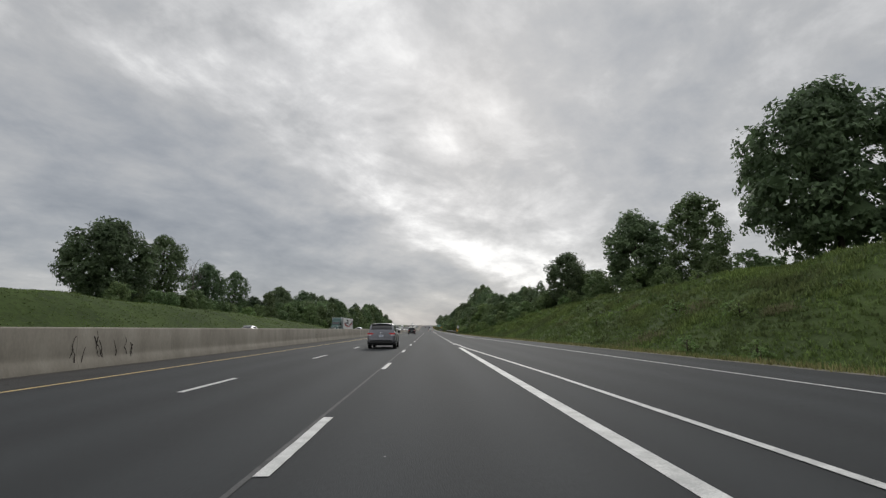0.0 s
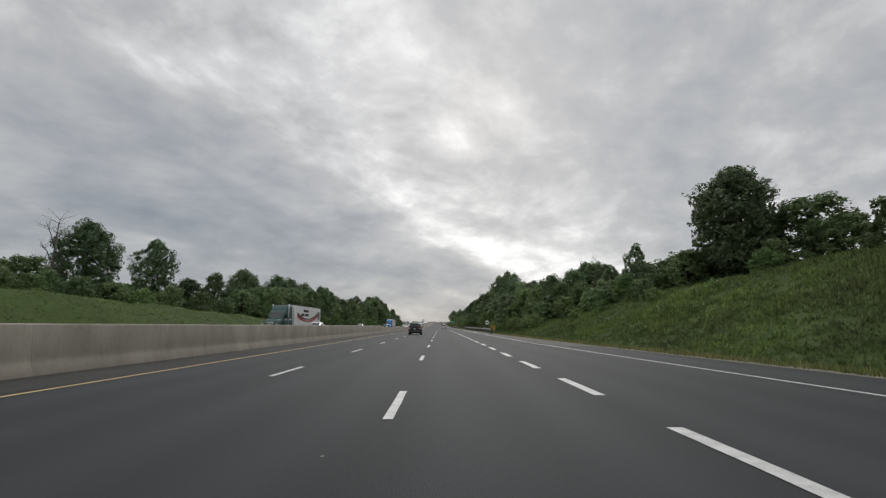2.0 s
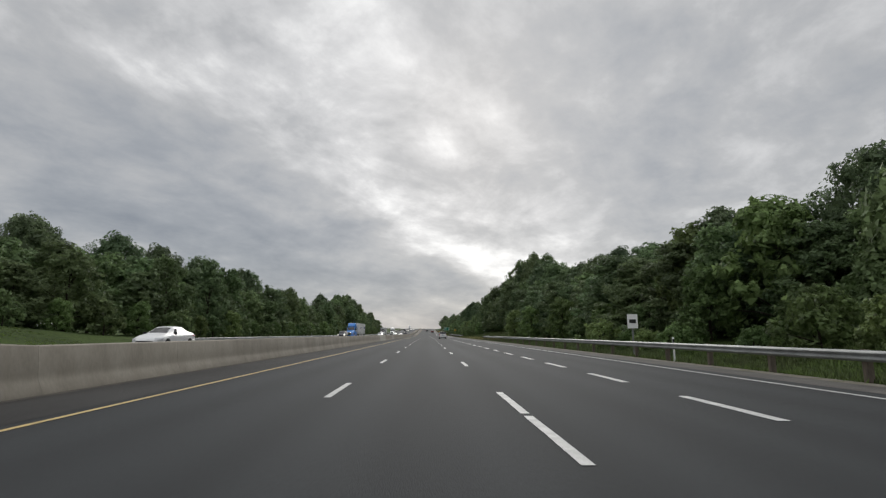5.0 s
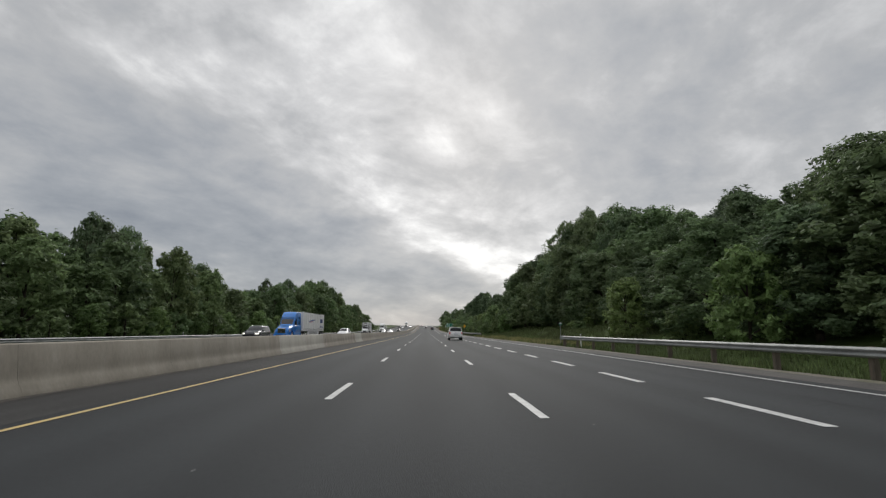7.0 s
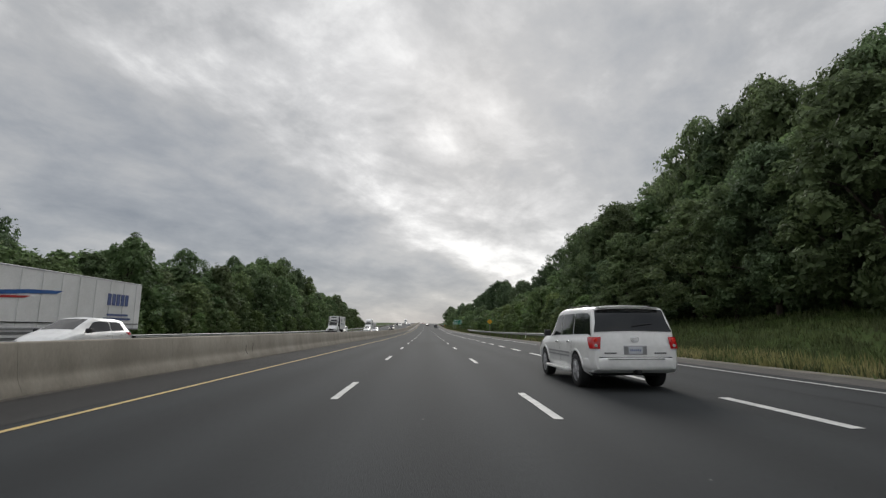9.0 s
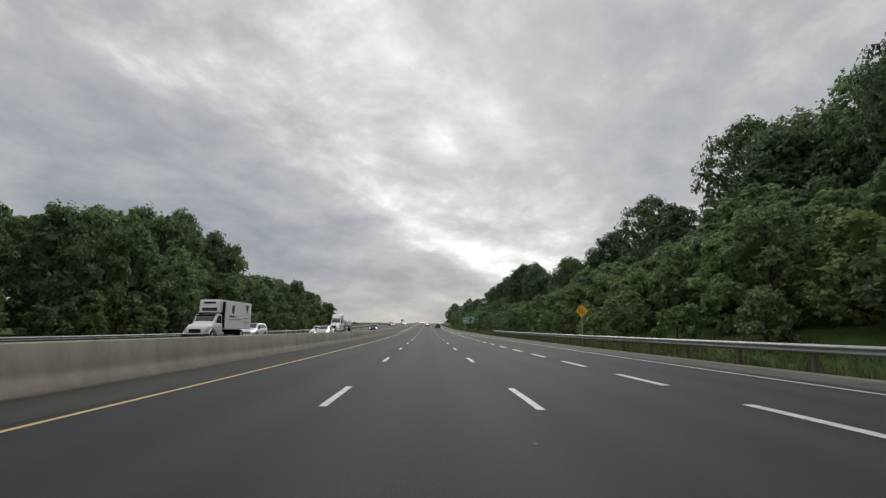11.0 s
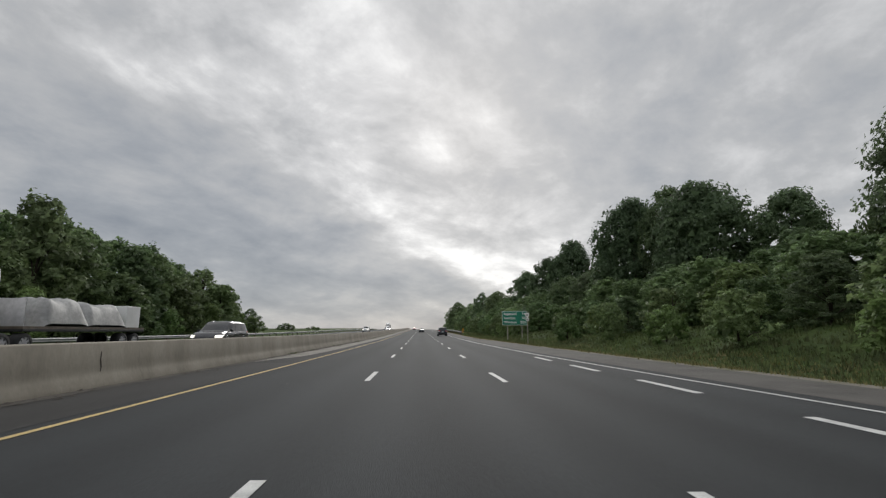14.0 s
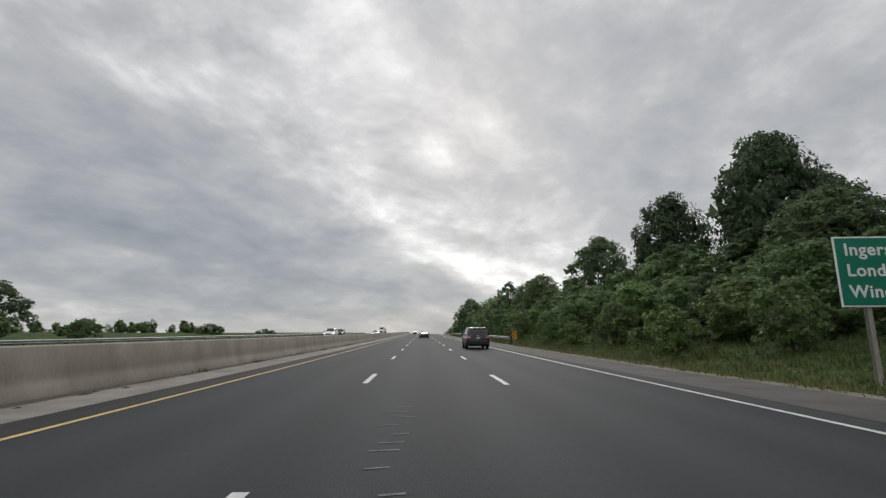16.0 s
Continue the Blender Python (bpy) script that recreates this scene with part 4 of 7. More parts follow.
# left bank
for proto, x, y, top, wide in ((OPEN_A, -52.0, 34.0, 19.5, 11.0), (MAPLE_A, -62.0, 96.0, 22.8, 15.5), (OPEN_A, -60.9, 114.0, 23.2, 11.5), (DEAD, -67.0, 141.0, 22.0, 9.5), (MAPLE_B, -66.0, 148.0, 20.8, 10.5), (OPEN_A, -66.3, 169.4, 21.4, 9.5),
                               (WOOD_C, -60.0, 128.0, 11.5, 7.0), (MAPLE_B, -62.8, 179.5, 13.0, 9.5), (MAPLE_C, -60.0, 187.5, 15.4, 6.5), (MAPLE_A, -66.5, 222.4, 20.2, 13.5), (MAPLE_B, -58.0, 231.0, 19.0, 11.0), (MAPLE_B, -57.0, 243.0, 19.0, 11.0), (MAPLE_B, -54.5, 256.0, 18.3, 11.0), (OPEN_B, -50.0, 273.8, 17.8, 6.0), (SPIRE, -48.5, 286.0, 15.5, 5.0)):
    plant(proto, x, y, group="trees on the left bank", top=top, width=wide)
for proto, x, y, s in ((SHRUB_B, -55.0, 107.0, 1.1), (SHRUB_B, -57.0, 117.0, 1.2), (SHRUB_B, -53.0, 130.0, 1.0), (SHRUB_B, -52.0, 96.0, 1.0), (SHRUB_B, -55.0, 89.0, 1.1), (SHRUB_B, -54.0, 122.0, 0.9), (SHRUB_A, -50.0, 140.0, 1.0), (SHRUB_B, -51.5, 152.0, 1.2), (SHRUB_B, -50.5, 161.0, 1.3), (SHRUB_B, -49.5, 170.0, 1.2), (SHRUB_B, -55.5, 141.0, 1.2)):
    plant(proto, x, y, s, group="shrubs on the left bank")
for i in range(14):
    y = 92 + i * 7.0
    plant((SHRUB_C, FAR_B)[i % 2], -57.5 + rnd.uniform(-2, 2), y, (1.25, 0.40)[i % 2] * rnd.uniform(0.85, 1.2), group="shrubs on the left bank")
    if y > 116:
        back_tree((FAR_A, FAR_B)[i % 2], -70 + rnd.uniform(-2, 2), y, rnd.uniform(9.5, 11.5), 9.0)
# left wood
SKYLINE_L = [(186, 11.5), (205, 13.0), (222, 14.6), (250, 15.0), (274, 14.6), (284, 14.4), (300, 12.6), (321, 13.2), (335, 13.2), (353, 14.2), (370, 14.0), (389, 17.0), (403, 20.5), (415, 21.0), (424, 18.6), (433, 15.6), (445, 14.2), (460, 15.0), (476, 16.0), (490, 15.5), (512, 15.0)]
for i in range(55):
    y = 188 + i * 6.0
    top = curve(SKYLINE_L, y)
    if i % 3 == 0:
        plant((FAR_C, FAR_A)[i // 3 % 2], curve([(186, -52), (215, -48), (500, -45.5)], y) + rnd.uniform(-1.5, 1.5), y, group="woodland on the left", top=top * curve([(260, 1.0), (290, 0.88), (350, 0.92), (390, 1.0)], y) * rnd.uniform(0.93, 1.0), width=rnd.uniform(8, 10))
    back_tree((FAR_A, FAR_C, FAR_B)[i % 3], curve([(186, -56), (215, -52), (500, -50)], y) + rnd.uniform(-2, 2), y + 3, top * curve([(260, 0.98), (290, 0.86), (350, 0.90), (390, 1.05)], y) * rnd.uniform(0.95, 1.07), rnd.uniform(8.5, 10.5))
    plant((FAR_B, FAR_A, FAR_B)[i % 3], curve([(186, -46), (215, -41.5), (500, -40)], y) + rnd.uniform(-1.5, 1.5), y, group="woodland on the left", top=top * rnd.choice((0.6, 0.7, 0.8, 0.92)) * rnd.uniform(0.92, 1.08), width=rnd.uniform(6.5, 9.0))
    plant((SHRUB_C, LIGHT_A)[i % 2], curve([(184, -42), (215, -36.5), (500, -35.5)], y) + rnd.uniform(-0.8, 0.8), y + 1.5, (1.0, 0.62)[i % 2] * rnd.uniform(0.8, 1.15), group="woodland on the left")
for proto, x, y, top, wide in ((MAPLE_B, -55.2, 284.0, 19.2, 10.0), (OPEN_A, -55.0, 289.5, 19.6, 9.0), (MAPLE_A, -56.1, 321.3, 17.0, 10.0), (OPEN_B, -44.7, 334.8, 14.9, 6.5), (OPEN_A, -46.0, 353.5, 15.8, 9.0), (OPEN_A, -50.2, 389.2, 17.2, 8.5), (OPEN_A, -45.3, 410.3, 22.6, 9.5), (OPEN_A, -59.8, 410.7, 23.0, 10.0), (MAPLE_B, -44.5, 419.5, 20.0, 9.0), (OPEN_B, -46.2, 459.2, 15.4, 7.0), (FAR_C, -48.3, 476.2, 16.4, 8.0), (FAR_A, -58.3, 521.0, 18.3, 10.0), (FAR_C, -52.1, 516.0, 16.0, 9.0), (FAR_A, -48.0, 509.0, 13.5, 8.0), (FAR_B, -43.0, 504.0, 7.5, 6.0), (FAR_B, -41.0, 517.0, 9.0, 5.5),
                               (OPEN_B, -37.2, 518.1, 7.5, 4.6), (SHRUB_C, -40.0, 514.0, 4.6, 3.6), (SHRUB_C, -42.0, 535.0, 5.2, 4.2), (SHRUB_C, -46.0, 541.0, 5.4, 4.4), (SHRUB_B, -47.4, 583.1, 6.5, 7.8), (SHRUB_B, -44.1, 609.2, 6.1, 8.4), (SHRUB_B, -49.4, 583.8, 6.0, 6.0), (SHRUB_B, -45.6, 582.4, 6.0, 6.0), (SHRUB_B, -46.2, 609.8, 5.7, 6.0), (SHRUB_B, -42.2, 608.6, 5.7, 6.0), (SHRUB_C, -54.0, 596.0, 5.2, 4.0), (SHRUB_C, -60.0, 560.0, 5.4, 4.5)):
    plant(proto, x, y, group="trees on the left", top=top, width=wide)


def build_back():
    for mat in (LEAF_DARK, LEAF_MID):
        vs, fs, n = [], [], 0
        for m, p, tri in BACK:
            if m == mat:
                vs.append(p)
                fs.append(tri + n)
                n += len(p)
        tagged(new("woods", tree_mesh_leaves(np.concatenate(vs), np.concatenate(fs), mat)), "green tree crowns deeper in the roadside woods", "woods", kind="stuff")


build_back()


def far_woods(name, spots, mat, label):
    """A distant tree line as one mass of leaf sprays: (x, y, length along y, depth, height)."""
    rng = np.random.default_rng(5)
    vs, fs, n = [], [], 0
    for x, y, dx, dy, h, count in spots:
        lobes = []
        for _ in range(max(6, int((dx + dy) / 5))):
            hh = h * rng.uniform(0.6, 1.1)
            cx, cy = x + rng.uniform(-dx, dx), y + rng.uniform(-dy, dy)
            lobes.append(((cx, cy, ground_z(cx, cy) + hh * 0.45), (hh * 0.5, hh * 0.5, hh * 0.52)))
        v, f = foliage(rng, lobes, count * 0.5, 0.7, 0.8, 0.2)
        vs.append(v)
        fs.append(f + n)
        n += len(v)
    ob = new(name, tree_mesh_leaves(np.concatenate(vs), np.concatenate(fs), mat))
    tagged(ob, label, "woods", kind="stuff")


far_woods("far_woods", ((24, 680, 6, 70, 11, 9000), (30, 820, 8, 70, 10, 8000), (40, 1000, 14, 110, 12, 7000), (-135, 690, 40, 4, 4.5, 3500), (-215, 760, 60, 5, 6, 4500), (-270, 900, 70, 30, 8, 6000), (-420, 1100, 160, 40, 11, 8000), (-320, 700, 60, 25, 8, 5000)), LEAF_DARK, "distant dark green tree lines along the fields")


# ---- vehicles ----
def paint(name, col, metal=0.3, rough=0.28, coat=0.3):
    return material(name, col, rough, metal, spots=tuple(c * 0.88 for c in col), scale=1.5, fine=8, amount=0.10, bump=0.0, coat=coat)


BLACK_PAINT = paint("black_car_paint", (0.004, 0.004, 0.005), 0.0, 0.10, 0.0)
BLACK_PAINT.node_tree.nodes["Principled BSDF"].inputs["Specular IOR Level"].default_value = 0.3
WHITE_CAR = paint("pearl_white_car_paint", (0.82, 0.82, 0.81), 0.0, 0.3)
SILVER = paint("silver_car_paint", (0.42, 0.42, 0.44), 0.6, 0.3)
MID_GREY_CAR = paint("mid_grey_car_paint", (0.15, 0.15, 0.165), 0.4, 0.28)
GREY_CAR = paint("dark_grey_car_paint", (0.035, 0.037, 0.042), 0.4, 0.25)
RED_CAR = paint("dark_red_car_paint", (0.16, 0.02, 0.02), 0.3, 0.25)
GREEN_CAB = paint("dark_green_cab_paint", (0.003, 0.050, 0.040), 0.0, 0.45, 0.0)
BLUE_CAB = paint("blue_cab_paint", (0.025, 0.20, 0.62), 0.0, 0.25)
TRAILER_WHITE = material("white_trailer_panels", (0.82, 0.82, 0.81), 0.5, spots=(0.70, 0.70, 0.68), scale=0.5, fine=12, amount=0.08, bump=0.05)
TRAILER_GREY = material("grey_trailer_panels", (0.21, 0.21, 0.21), 0.7, spots=(0.14, 0.14, 0.14), scale=0.5, fine=12, amount=0.1, bump=0.05)
TARP = material("weathered_grey_tarpaulin", (0.36, 0.36, 0.35), 0.6, spots=(0.24, 0.24, 0.24), scale=1.2, fine=6, amount=0.25, bump=0.5, bump_scale=5)
TRIM = material("black_plastic_trim", (0.016, 0.016, 0.017), 0.65, scale=6, fine=60, amount=0.2, bump=0.15, bump_scale=200)
RUBBER = material("tyre_rubber", (0.022, 0.022, 0.023), 0.85, scale=5, fine=40, amount=0.25, bump=0.3, bump_scale=70)
ALLOY = material("alloy_wheel_metal", (0.55, 0.55, 0.57), 0.35, 0.45, scale=4, fine=30, amount=0.15, bump=0.0)
CHROME = material("chrome_trim", (0.75, 0.75, 0.76), 0.12, 1.0, scale=4, fine=30, amount=0.06, bump=0.0)
WELL = material("dark_wheel_well", (0.010, 0.010, 0.010), 0.9, scale=4, fine=30, amount=0.2, bump=0.0)
GLASS = material("tinted_window_glass", (0.010, 0.012, 0.013), 0.04, spots=(0.008, 0.009, 0.010), scale=2, fine=5, amount=0.05, bump=0.0, spec=0.5)
RED_LENS = material("red_lamp_lens", (0.60, 0.016, 0.020), 0.12, spots=(0.42, 0.012, 0.015), scale=12, fine=60, amount=0.2, bump=0.05, coat=0.6)
CLEAR_LENS = material("clear_lamp_lens", (0.60, 0.60, 0.60), 0.08, spots=(0.40, 0.40, 0.42), scale=14, fine=60, amount=0.2, bump=0.05, coat=0.6)
BRIGHT_RED = material("bright_red_lens", (0.85, 0.05, 0.04), 0.1, scale=12, fine=60, amount=0.1, bump=0.0, coat=0.5)
DARK_RED = material("dark_red_reflector", (0.10, 0.010, 0.012), 0.25, scale=14, fine=60, amount=0.2, bump=0.05)
AMBER_LENS = material("amber_lamp_lens", (0.55, 0.16, 0.02), 0.12, scale=14, fine=60, amount=0.2, bump=0.05, coat=0.6)
PLATE = material("pale_number_plate", (0.60, 0.62, 0.66), 0.5, scale=8, fine=60, amount=0.08, bump=0.0)
BLUE_BARS = material("blue_plate_marks", (0.10, 0.14, 0.32), 0.5, scale=8, fine=60, amount=0.1, bump=0.0)
SIGN_BLUE = material("blue_trailer_mark", (0.02, 0.11, 0.36), 0.4, scale=2, fine=20, amount=0.1, bump=0.0)
RED_VINYL = material("red_trailer_stripe", (0.45, 0.03, 0.03), 0.4, scale=2, fine=20, amount=0.1, bump=0.0)
BLACK_VINYL = material("black_trailer_stripe", (0.015, 0.015, 0.016), 0.4, scale=2, fine=20, amount=0.1, bump=0.0)


def lamp_glow(name, col, strength):
    m = material(name, col, 0.1, scale=10, fine=40, amount=0.1, bump=0.0)
    b = m.node_tree.nodes["Principled BSDF"]
    b.inputs["Emission Color"].default_value = (*col, 1)
    b.inputs["Emission Strength"].default_value = strength
    return m


HEADLIGHT = lamp_glow("lit_headlamp", (1.0, 0.95, 0.85), 1.1)
BRAKE_ON = lamp_glow("lit_tail_lamp", (0.9, 0.06, 0.03), 0.6)


class Shape:
    """A car body lofted along y from stations (y, sill, belt, top, half width at belt, half width at top)."""

    def __init__(self, stations):
        self.s = np.array(stations, float)

    def at(self, y):
        s = self.s
        i = int(np.clip(np.searchsorted(s[:, 0], y) - 1, 0, len(s) - 2))
        k = (y - s[i, 0]) / (s[i + 1, 0] - s[i, 0])
        a, b = s[i, 1:], s[i + 1, 1:]
        m0 = (s[i + 1, 1:] - s[max(i - 1, 0), 1:]) / max(1e-6, s[i + 1, 0] - s[max(i - 1, 0), 0])
        j = min(i + 2, len(s) - 1)
        m1 = (s[j, 1:] - s[i, 1:]) / max(1e-6, s[j, 0] - s[i, 0])
        d = s[i + 1, 0] - s[i, 0]
        k2, k3 = k * k, k * k * k
        v = (2 * k3 - 3 * k2 + 1) * a + (k3 - 2 * k2 + k) * m0 * d + (-2 * k3 + 3 * k2) * b + (k3 - k2) * m1 * d
        lo, hi = np.minimum(a, b) - 0.02, np.maximum(a, b) + 0.02
        return np.clip(v, lo, hi)

    def ring(self, y):
        sill, belt, top, wb, wt = self.at(y)
        h = belt - sill
        g = top - belt
        pts = [(wb * 0.80, sill), (wb * 0.93, sill + 0.02), (wb * 0.975, sill + 0.10), (wb * 0.99, sill + h * 0.35), (wb * 1.0, sill + h * 0.62),
               (wb * 0.99, sill + h * 0.78), (wb * 0.968, belt - 0.04), (wb * 0.935, belt)]
        e = (wt, top - min(0.10, g * 0.3))
        a = pts[-1]
        pts += [(a[0] + (e[0] - a[0]) * k, a[1] + (e[1] - a[1]) * k) for k in (0.5, 0.93)]
        r = min(0.10, g * 0.3)
        pts += [(wt - r * 0.25, top - r * 0.55), (wt - r * 0.75, top - r * 0.2), (wt * 0.7, top - r * 0.02), (wt * 0.35, top + 0.012), (0.0, top + 0.016)]
        return pts

    def side(self, y, v):
        p = self.ring(y)
        a, e = p[7], p[9]
        return Vector((a[0] + (e[0] - a[0]) * v, y, a[1] + (e[1] - a[1]) * v))

    def top(self, y, u):
        p = self.ring(y)
        xs, zs = [q[0] for q in p[9:]], [q[1] for q in p[9:]]
        w = abs(u) * p[11][0]
        return Vector((math.copysign(w, u), y, float(np.interp(w, xs[::-1], zs[::-1]))))

    def flank(self, y, z):
        p = self.ring(y)[:8]
        return float(np.interp(z, [q[1] for q in p], [q[0] for q in p]))

    def half(self, y, z):
        p = self.ring(y)
        if z < p[0][1] or z > p[-1][1]:
            return -1.0
        return float(np.interp(z, [q[1] for q in p], [q[0] for q in p]))

    def rear(self, x, z):
        """The y of the rear face at this x and z."""
        y = self.s[0, 0]
        while y < 0 and self.half(y, z) < abs(x):
            y += 0.006
        return y

    def nose(self, x, z):
        y = self.s[-1, 0]
        while y > 0 and self.half(y, z) < abs(x):
            y -= 0.006
        return y

    def body(self, mat, parent, n=46):
        ys = list(np.linspace(self.s[0, 0], self.s[-1, 0], n))
        verts, faces = [], []
        m = len(self.ring(0.0)) * 2 - 1
        for y in ys:
            r = self.ring(y)
            verts += [(x, y, z) for x, z in r] + [(-x, y, z) for x, z in reversed(r[:-1])]
        for j in range(n - 1):
            for i in range(m):
                a, b = j * m + i, j * m + (i + 1) % m
                faces.append((a, b, b + m, a + m))
        faces += [tuple(reversed(range(m))), tuple(range((n - 1) * m, n * m))]
        me = mesh_of("body", verts, faces, mat, True)
        me.set_sharp_from_angle(angle=radians(38))
        return put("body", me, parent)


def sheet(name, rows, mat, parent, label="", thick=0.006):
    """A thin curved panel over rows of points, pushed out along its normals."""
    bm = bmesh.new()
    grid = [[bm.verts.new(p) for p in r] for r in rows]
    for a, b in zip(grid, grid[1:]):
        for i in range(len(a) - 1):
            bm.faces.new((a[i], a[i + 1], b[i + 1], b[i]))
    bm.normal_update()
    ref = sum((Vector(p) for r in rows for p in r), Vector()) / sum(len(r) for r in rows) - Vector((0, 0, 0.75)) * 0.9
    n = sum((f.normal for f in bm.faces), Vector())
    if n.dot(Vector((ref.x, ref.y * 0.4, ref.z))) < 0:
        for f in bm.faces:
            f.normal_flip()
        bm.normal_update()
    moves = {v: v.normal.copy() for v in bm.verts}
    for v, d in moves.items():
        v.co += d * thick
    me = bpy.data.meshes.new(name)
    bm.to_mesh(me)
    bm.free()
    me.materials.append(mat)
    me.polygons.foreach_set("use_smooth", [True] * len(me.polygons))
    ob = put(name, me, parent)
    if label:
        tagged(ob, label)
    return ob


def side_window(sh, y0, y1, v0, v1, s, parent, mat=None, slant0=0.0, slant1=0.0):
    rows = []
    for v in np.linspace(v0, v1, 5):
        a, b = y0 + slant0 * (v - v0), y1 + slant1 * (v - v0)
        rows.append([Vector((s * p.x, p.y, p.z)) for p in (sh.side(y, v) for y in np.linspace(a, b, 7))])
    return sheet("side_window", rows, mat or GLASS, parent, thick=0.008)


def top_window(sh, name, y0, y1, w, parent):
    rows = [[sh.top(y, u) for u in np.linspace(-w, w, 9)] for y in np.linspace(y0, y1, 6)]
    return sheet(name, rows, GLASS, parent, thick=0.008)


def wheel_unit(parent, x, y, r, width, spokes=5, rim=None, name="wheel"):
    s = 1 if x > 0 else -1
    hub = new(name)
    hub.parent = parent
    hub.matrix_basis = pose(x, y, r)
    bm = bmesh.new()
    prof = [(r * 0.66, -width / 2), (r * 0.92, -width / 2), (r * 0.985, -width * 0.40), (r, -width * 0.25), (r, width * 0.25), (r * 0.985, width * 0.40), (r * 0.92, width / 2), (r * 0.66, width / 2)]
    n = 28
    rows = [[bm.verts.new((px, math.cos(a) * pr, math.sin(a) * pr)) for pr, px in prof] for a in [2 * math.pi * i / n for i in range(n)]]
    for i in range(n):
        a, b = rows[i], rows[(i + 1) % n]
        for k in range(len(prof) - 1):
            bm.faces.new((a[k], a[k + 1], b[k + 1], b[k]))
    part("tyre", bm, RUBBER, hub, smooth=True)
    bm = bmesh.new()
    face = s * width * 0.40
    bmesh.ops.create_cone(bm, cap_ends=True, segments=24, radius1=r * 0.66, radius2=r * 0.66, depth=width * 0.3, matrix=Matrix.Translation((face - s * width * 0.30, 0, 0)) @ Matrix.Rotation(math.pi / 2, 4, "Y"))
    part("brake_drum", bm, WELL, hub)
    bm = bmesh.new()
    n = 24
    ring = []
    for pr, px in ((r * 0.68, face), (r * 0.68, face + s * 0.02), (r * 0.61, face + s * 0.015), (r * 0.60, face - s * 0.03)):
        ring.append([bm.verts.new((px, math.cos(2 * math.pi * i / n) * pr, math.sin(2 * math.pi * i / n) * pr)) for i in range(n)])
    for a, b in zip(ring, ring[1:]):
        for i in range(n):
            bm.faces.new((a[i], a[(i + 1) % n], b[(i + 1) % n], b[i]))
    for k in range(spokes):
        a = 2 * math.pi * k / spokes + 0.3
        m = Matrix.Translation((face, 0, 0)) @ Matrix.Rotation(a, 4, "X")
        box(bm, -0.022, 0.022, -0.12 * r, 0.12 * r, r * 0.10, r * 0.63, 0.012, m)
    bmesh.ops.create_cone(bm, cap_ends=True, segments=16, radius1=r * 0.17, radius2=r * 0.14, depth=0.05, matrix=Matrix.Translation((face + s * 0.01, 0, 0)) @ Matrix.Rotation(math.pi / 2, 4, "Y"))
    part("rim", bm, rim or ALLOY, hub)
    return hub


def arch(sh, parent, x, y, r, mat, depth=0.05):
    """A flared lip round the wheel opening and the dark well behind it."""
    s = 1 if x > 0 else -1
    bm = bmesh.new()
    n = 18
    rows = []
    for i in range(n + 1):
        a = math.pi * (-0.06 + 1.12 * i / n)
        c, d = math.cos(a), math.sin(a)
        row = []
        for rr, o in ((1.13, -0.02), (1.16, 0.022), (1.27, 0.018), (1.30, -0.03)):
            yy, zz = y + c * r * rr, r + d * r * rr
            row.append(bm.verts.new((s * (sh.flank(yy, max(zz, 0.33)) + o), yy, zz)))
        rows.append(row)
    for a, b in zip(rows, rows[1:]):
        for k in range(3):
            bm.faces.new((a[k], a[k + 1], b[k + 1], b[k]))
    part("wheel_arch", bm, mat, parent, smooth=True)
    bm = bmesh.new()
    verts = [bm.verts.new((s * (sh.flank(y, r) + 0.006), y + math.cos(t) * r * 1.15, r + math.sin(t) * r * 1.15)) for t in [2 * math.pi * i / 26 for i in range(26)]]
    for v in verts:
        v.co.x = s * (sh.flank(v.co.y, max(v.co.z, 0.30)) + 0.006)
        v.co.z = max(v.co.z, 0.22)
    bm.faces.new(verts)
    part("wheel_well", bm, WELL, parent)


def lump(name, mat, parent, x0, x1, y0, y1, z0, z1, bevel=0.02, label="", m=None):
    bm = bmesh.new()
    box(bm, min(x0, x1), max(x0, x1), y0, y1, z0, z1, bevel, m)
    return part(name, bm, mat, parent, label, smooth=False)


def wrap_bumper(sh, name, mat, parent, y_back, y_end, z0, z1, out, label=""):
    """A bumper skin that runs round the tail from wheel arch to wheel arch."""
    w = sh.flank(y_end, (z0 + z1) / 2) + out
    d = y_end - y_back
    bm = bmesh.new()
    rows = []
    for z, o in ((z0 + 0.012, -0.10), (z0, -0.035), (z0 + 0.02, -0.008), (z0 + (z1 - z0) * 0.35, 0.0), (z0 + (z1 - z0) * 0.7, 0.0), (z1 - 0.02, -0.006), (z1, -0.03), (z1 + 0.006, -0.12)):
        row = []
        for i in range(33):
            a = math.pi * i / 32
            ca, sa = math.cos(a), math.sin(a)
            row.append(bm.verts.new((math.copysign(abs(ca) ** 0.42, ca) * (w + o), y_end - (d + o) * max(0.0, sa) ** 0.36, z)))
        rows.append(row)
    for p, q in zip(rows, rows[1:]):
        for i in range(32):
            bm.faces.new((p[i], p[i + 1], q[i + 1], q[i]))
    bmesh.ops.recalc_face_normals(bm, faces=bm.faces)
    return part(name, bm, mat, parent, label, smooth=True)


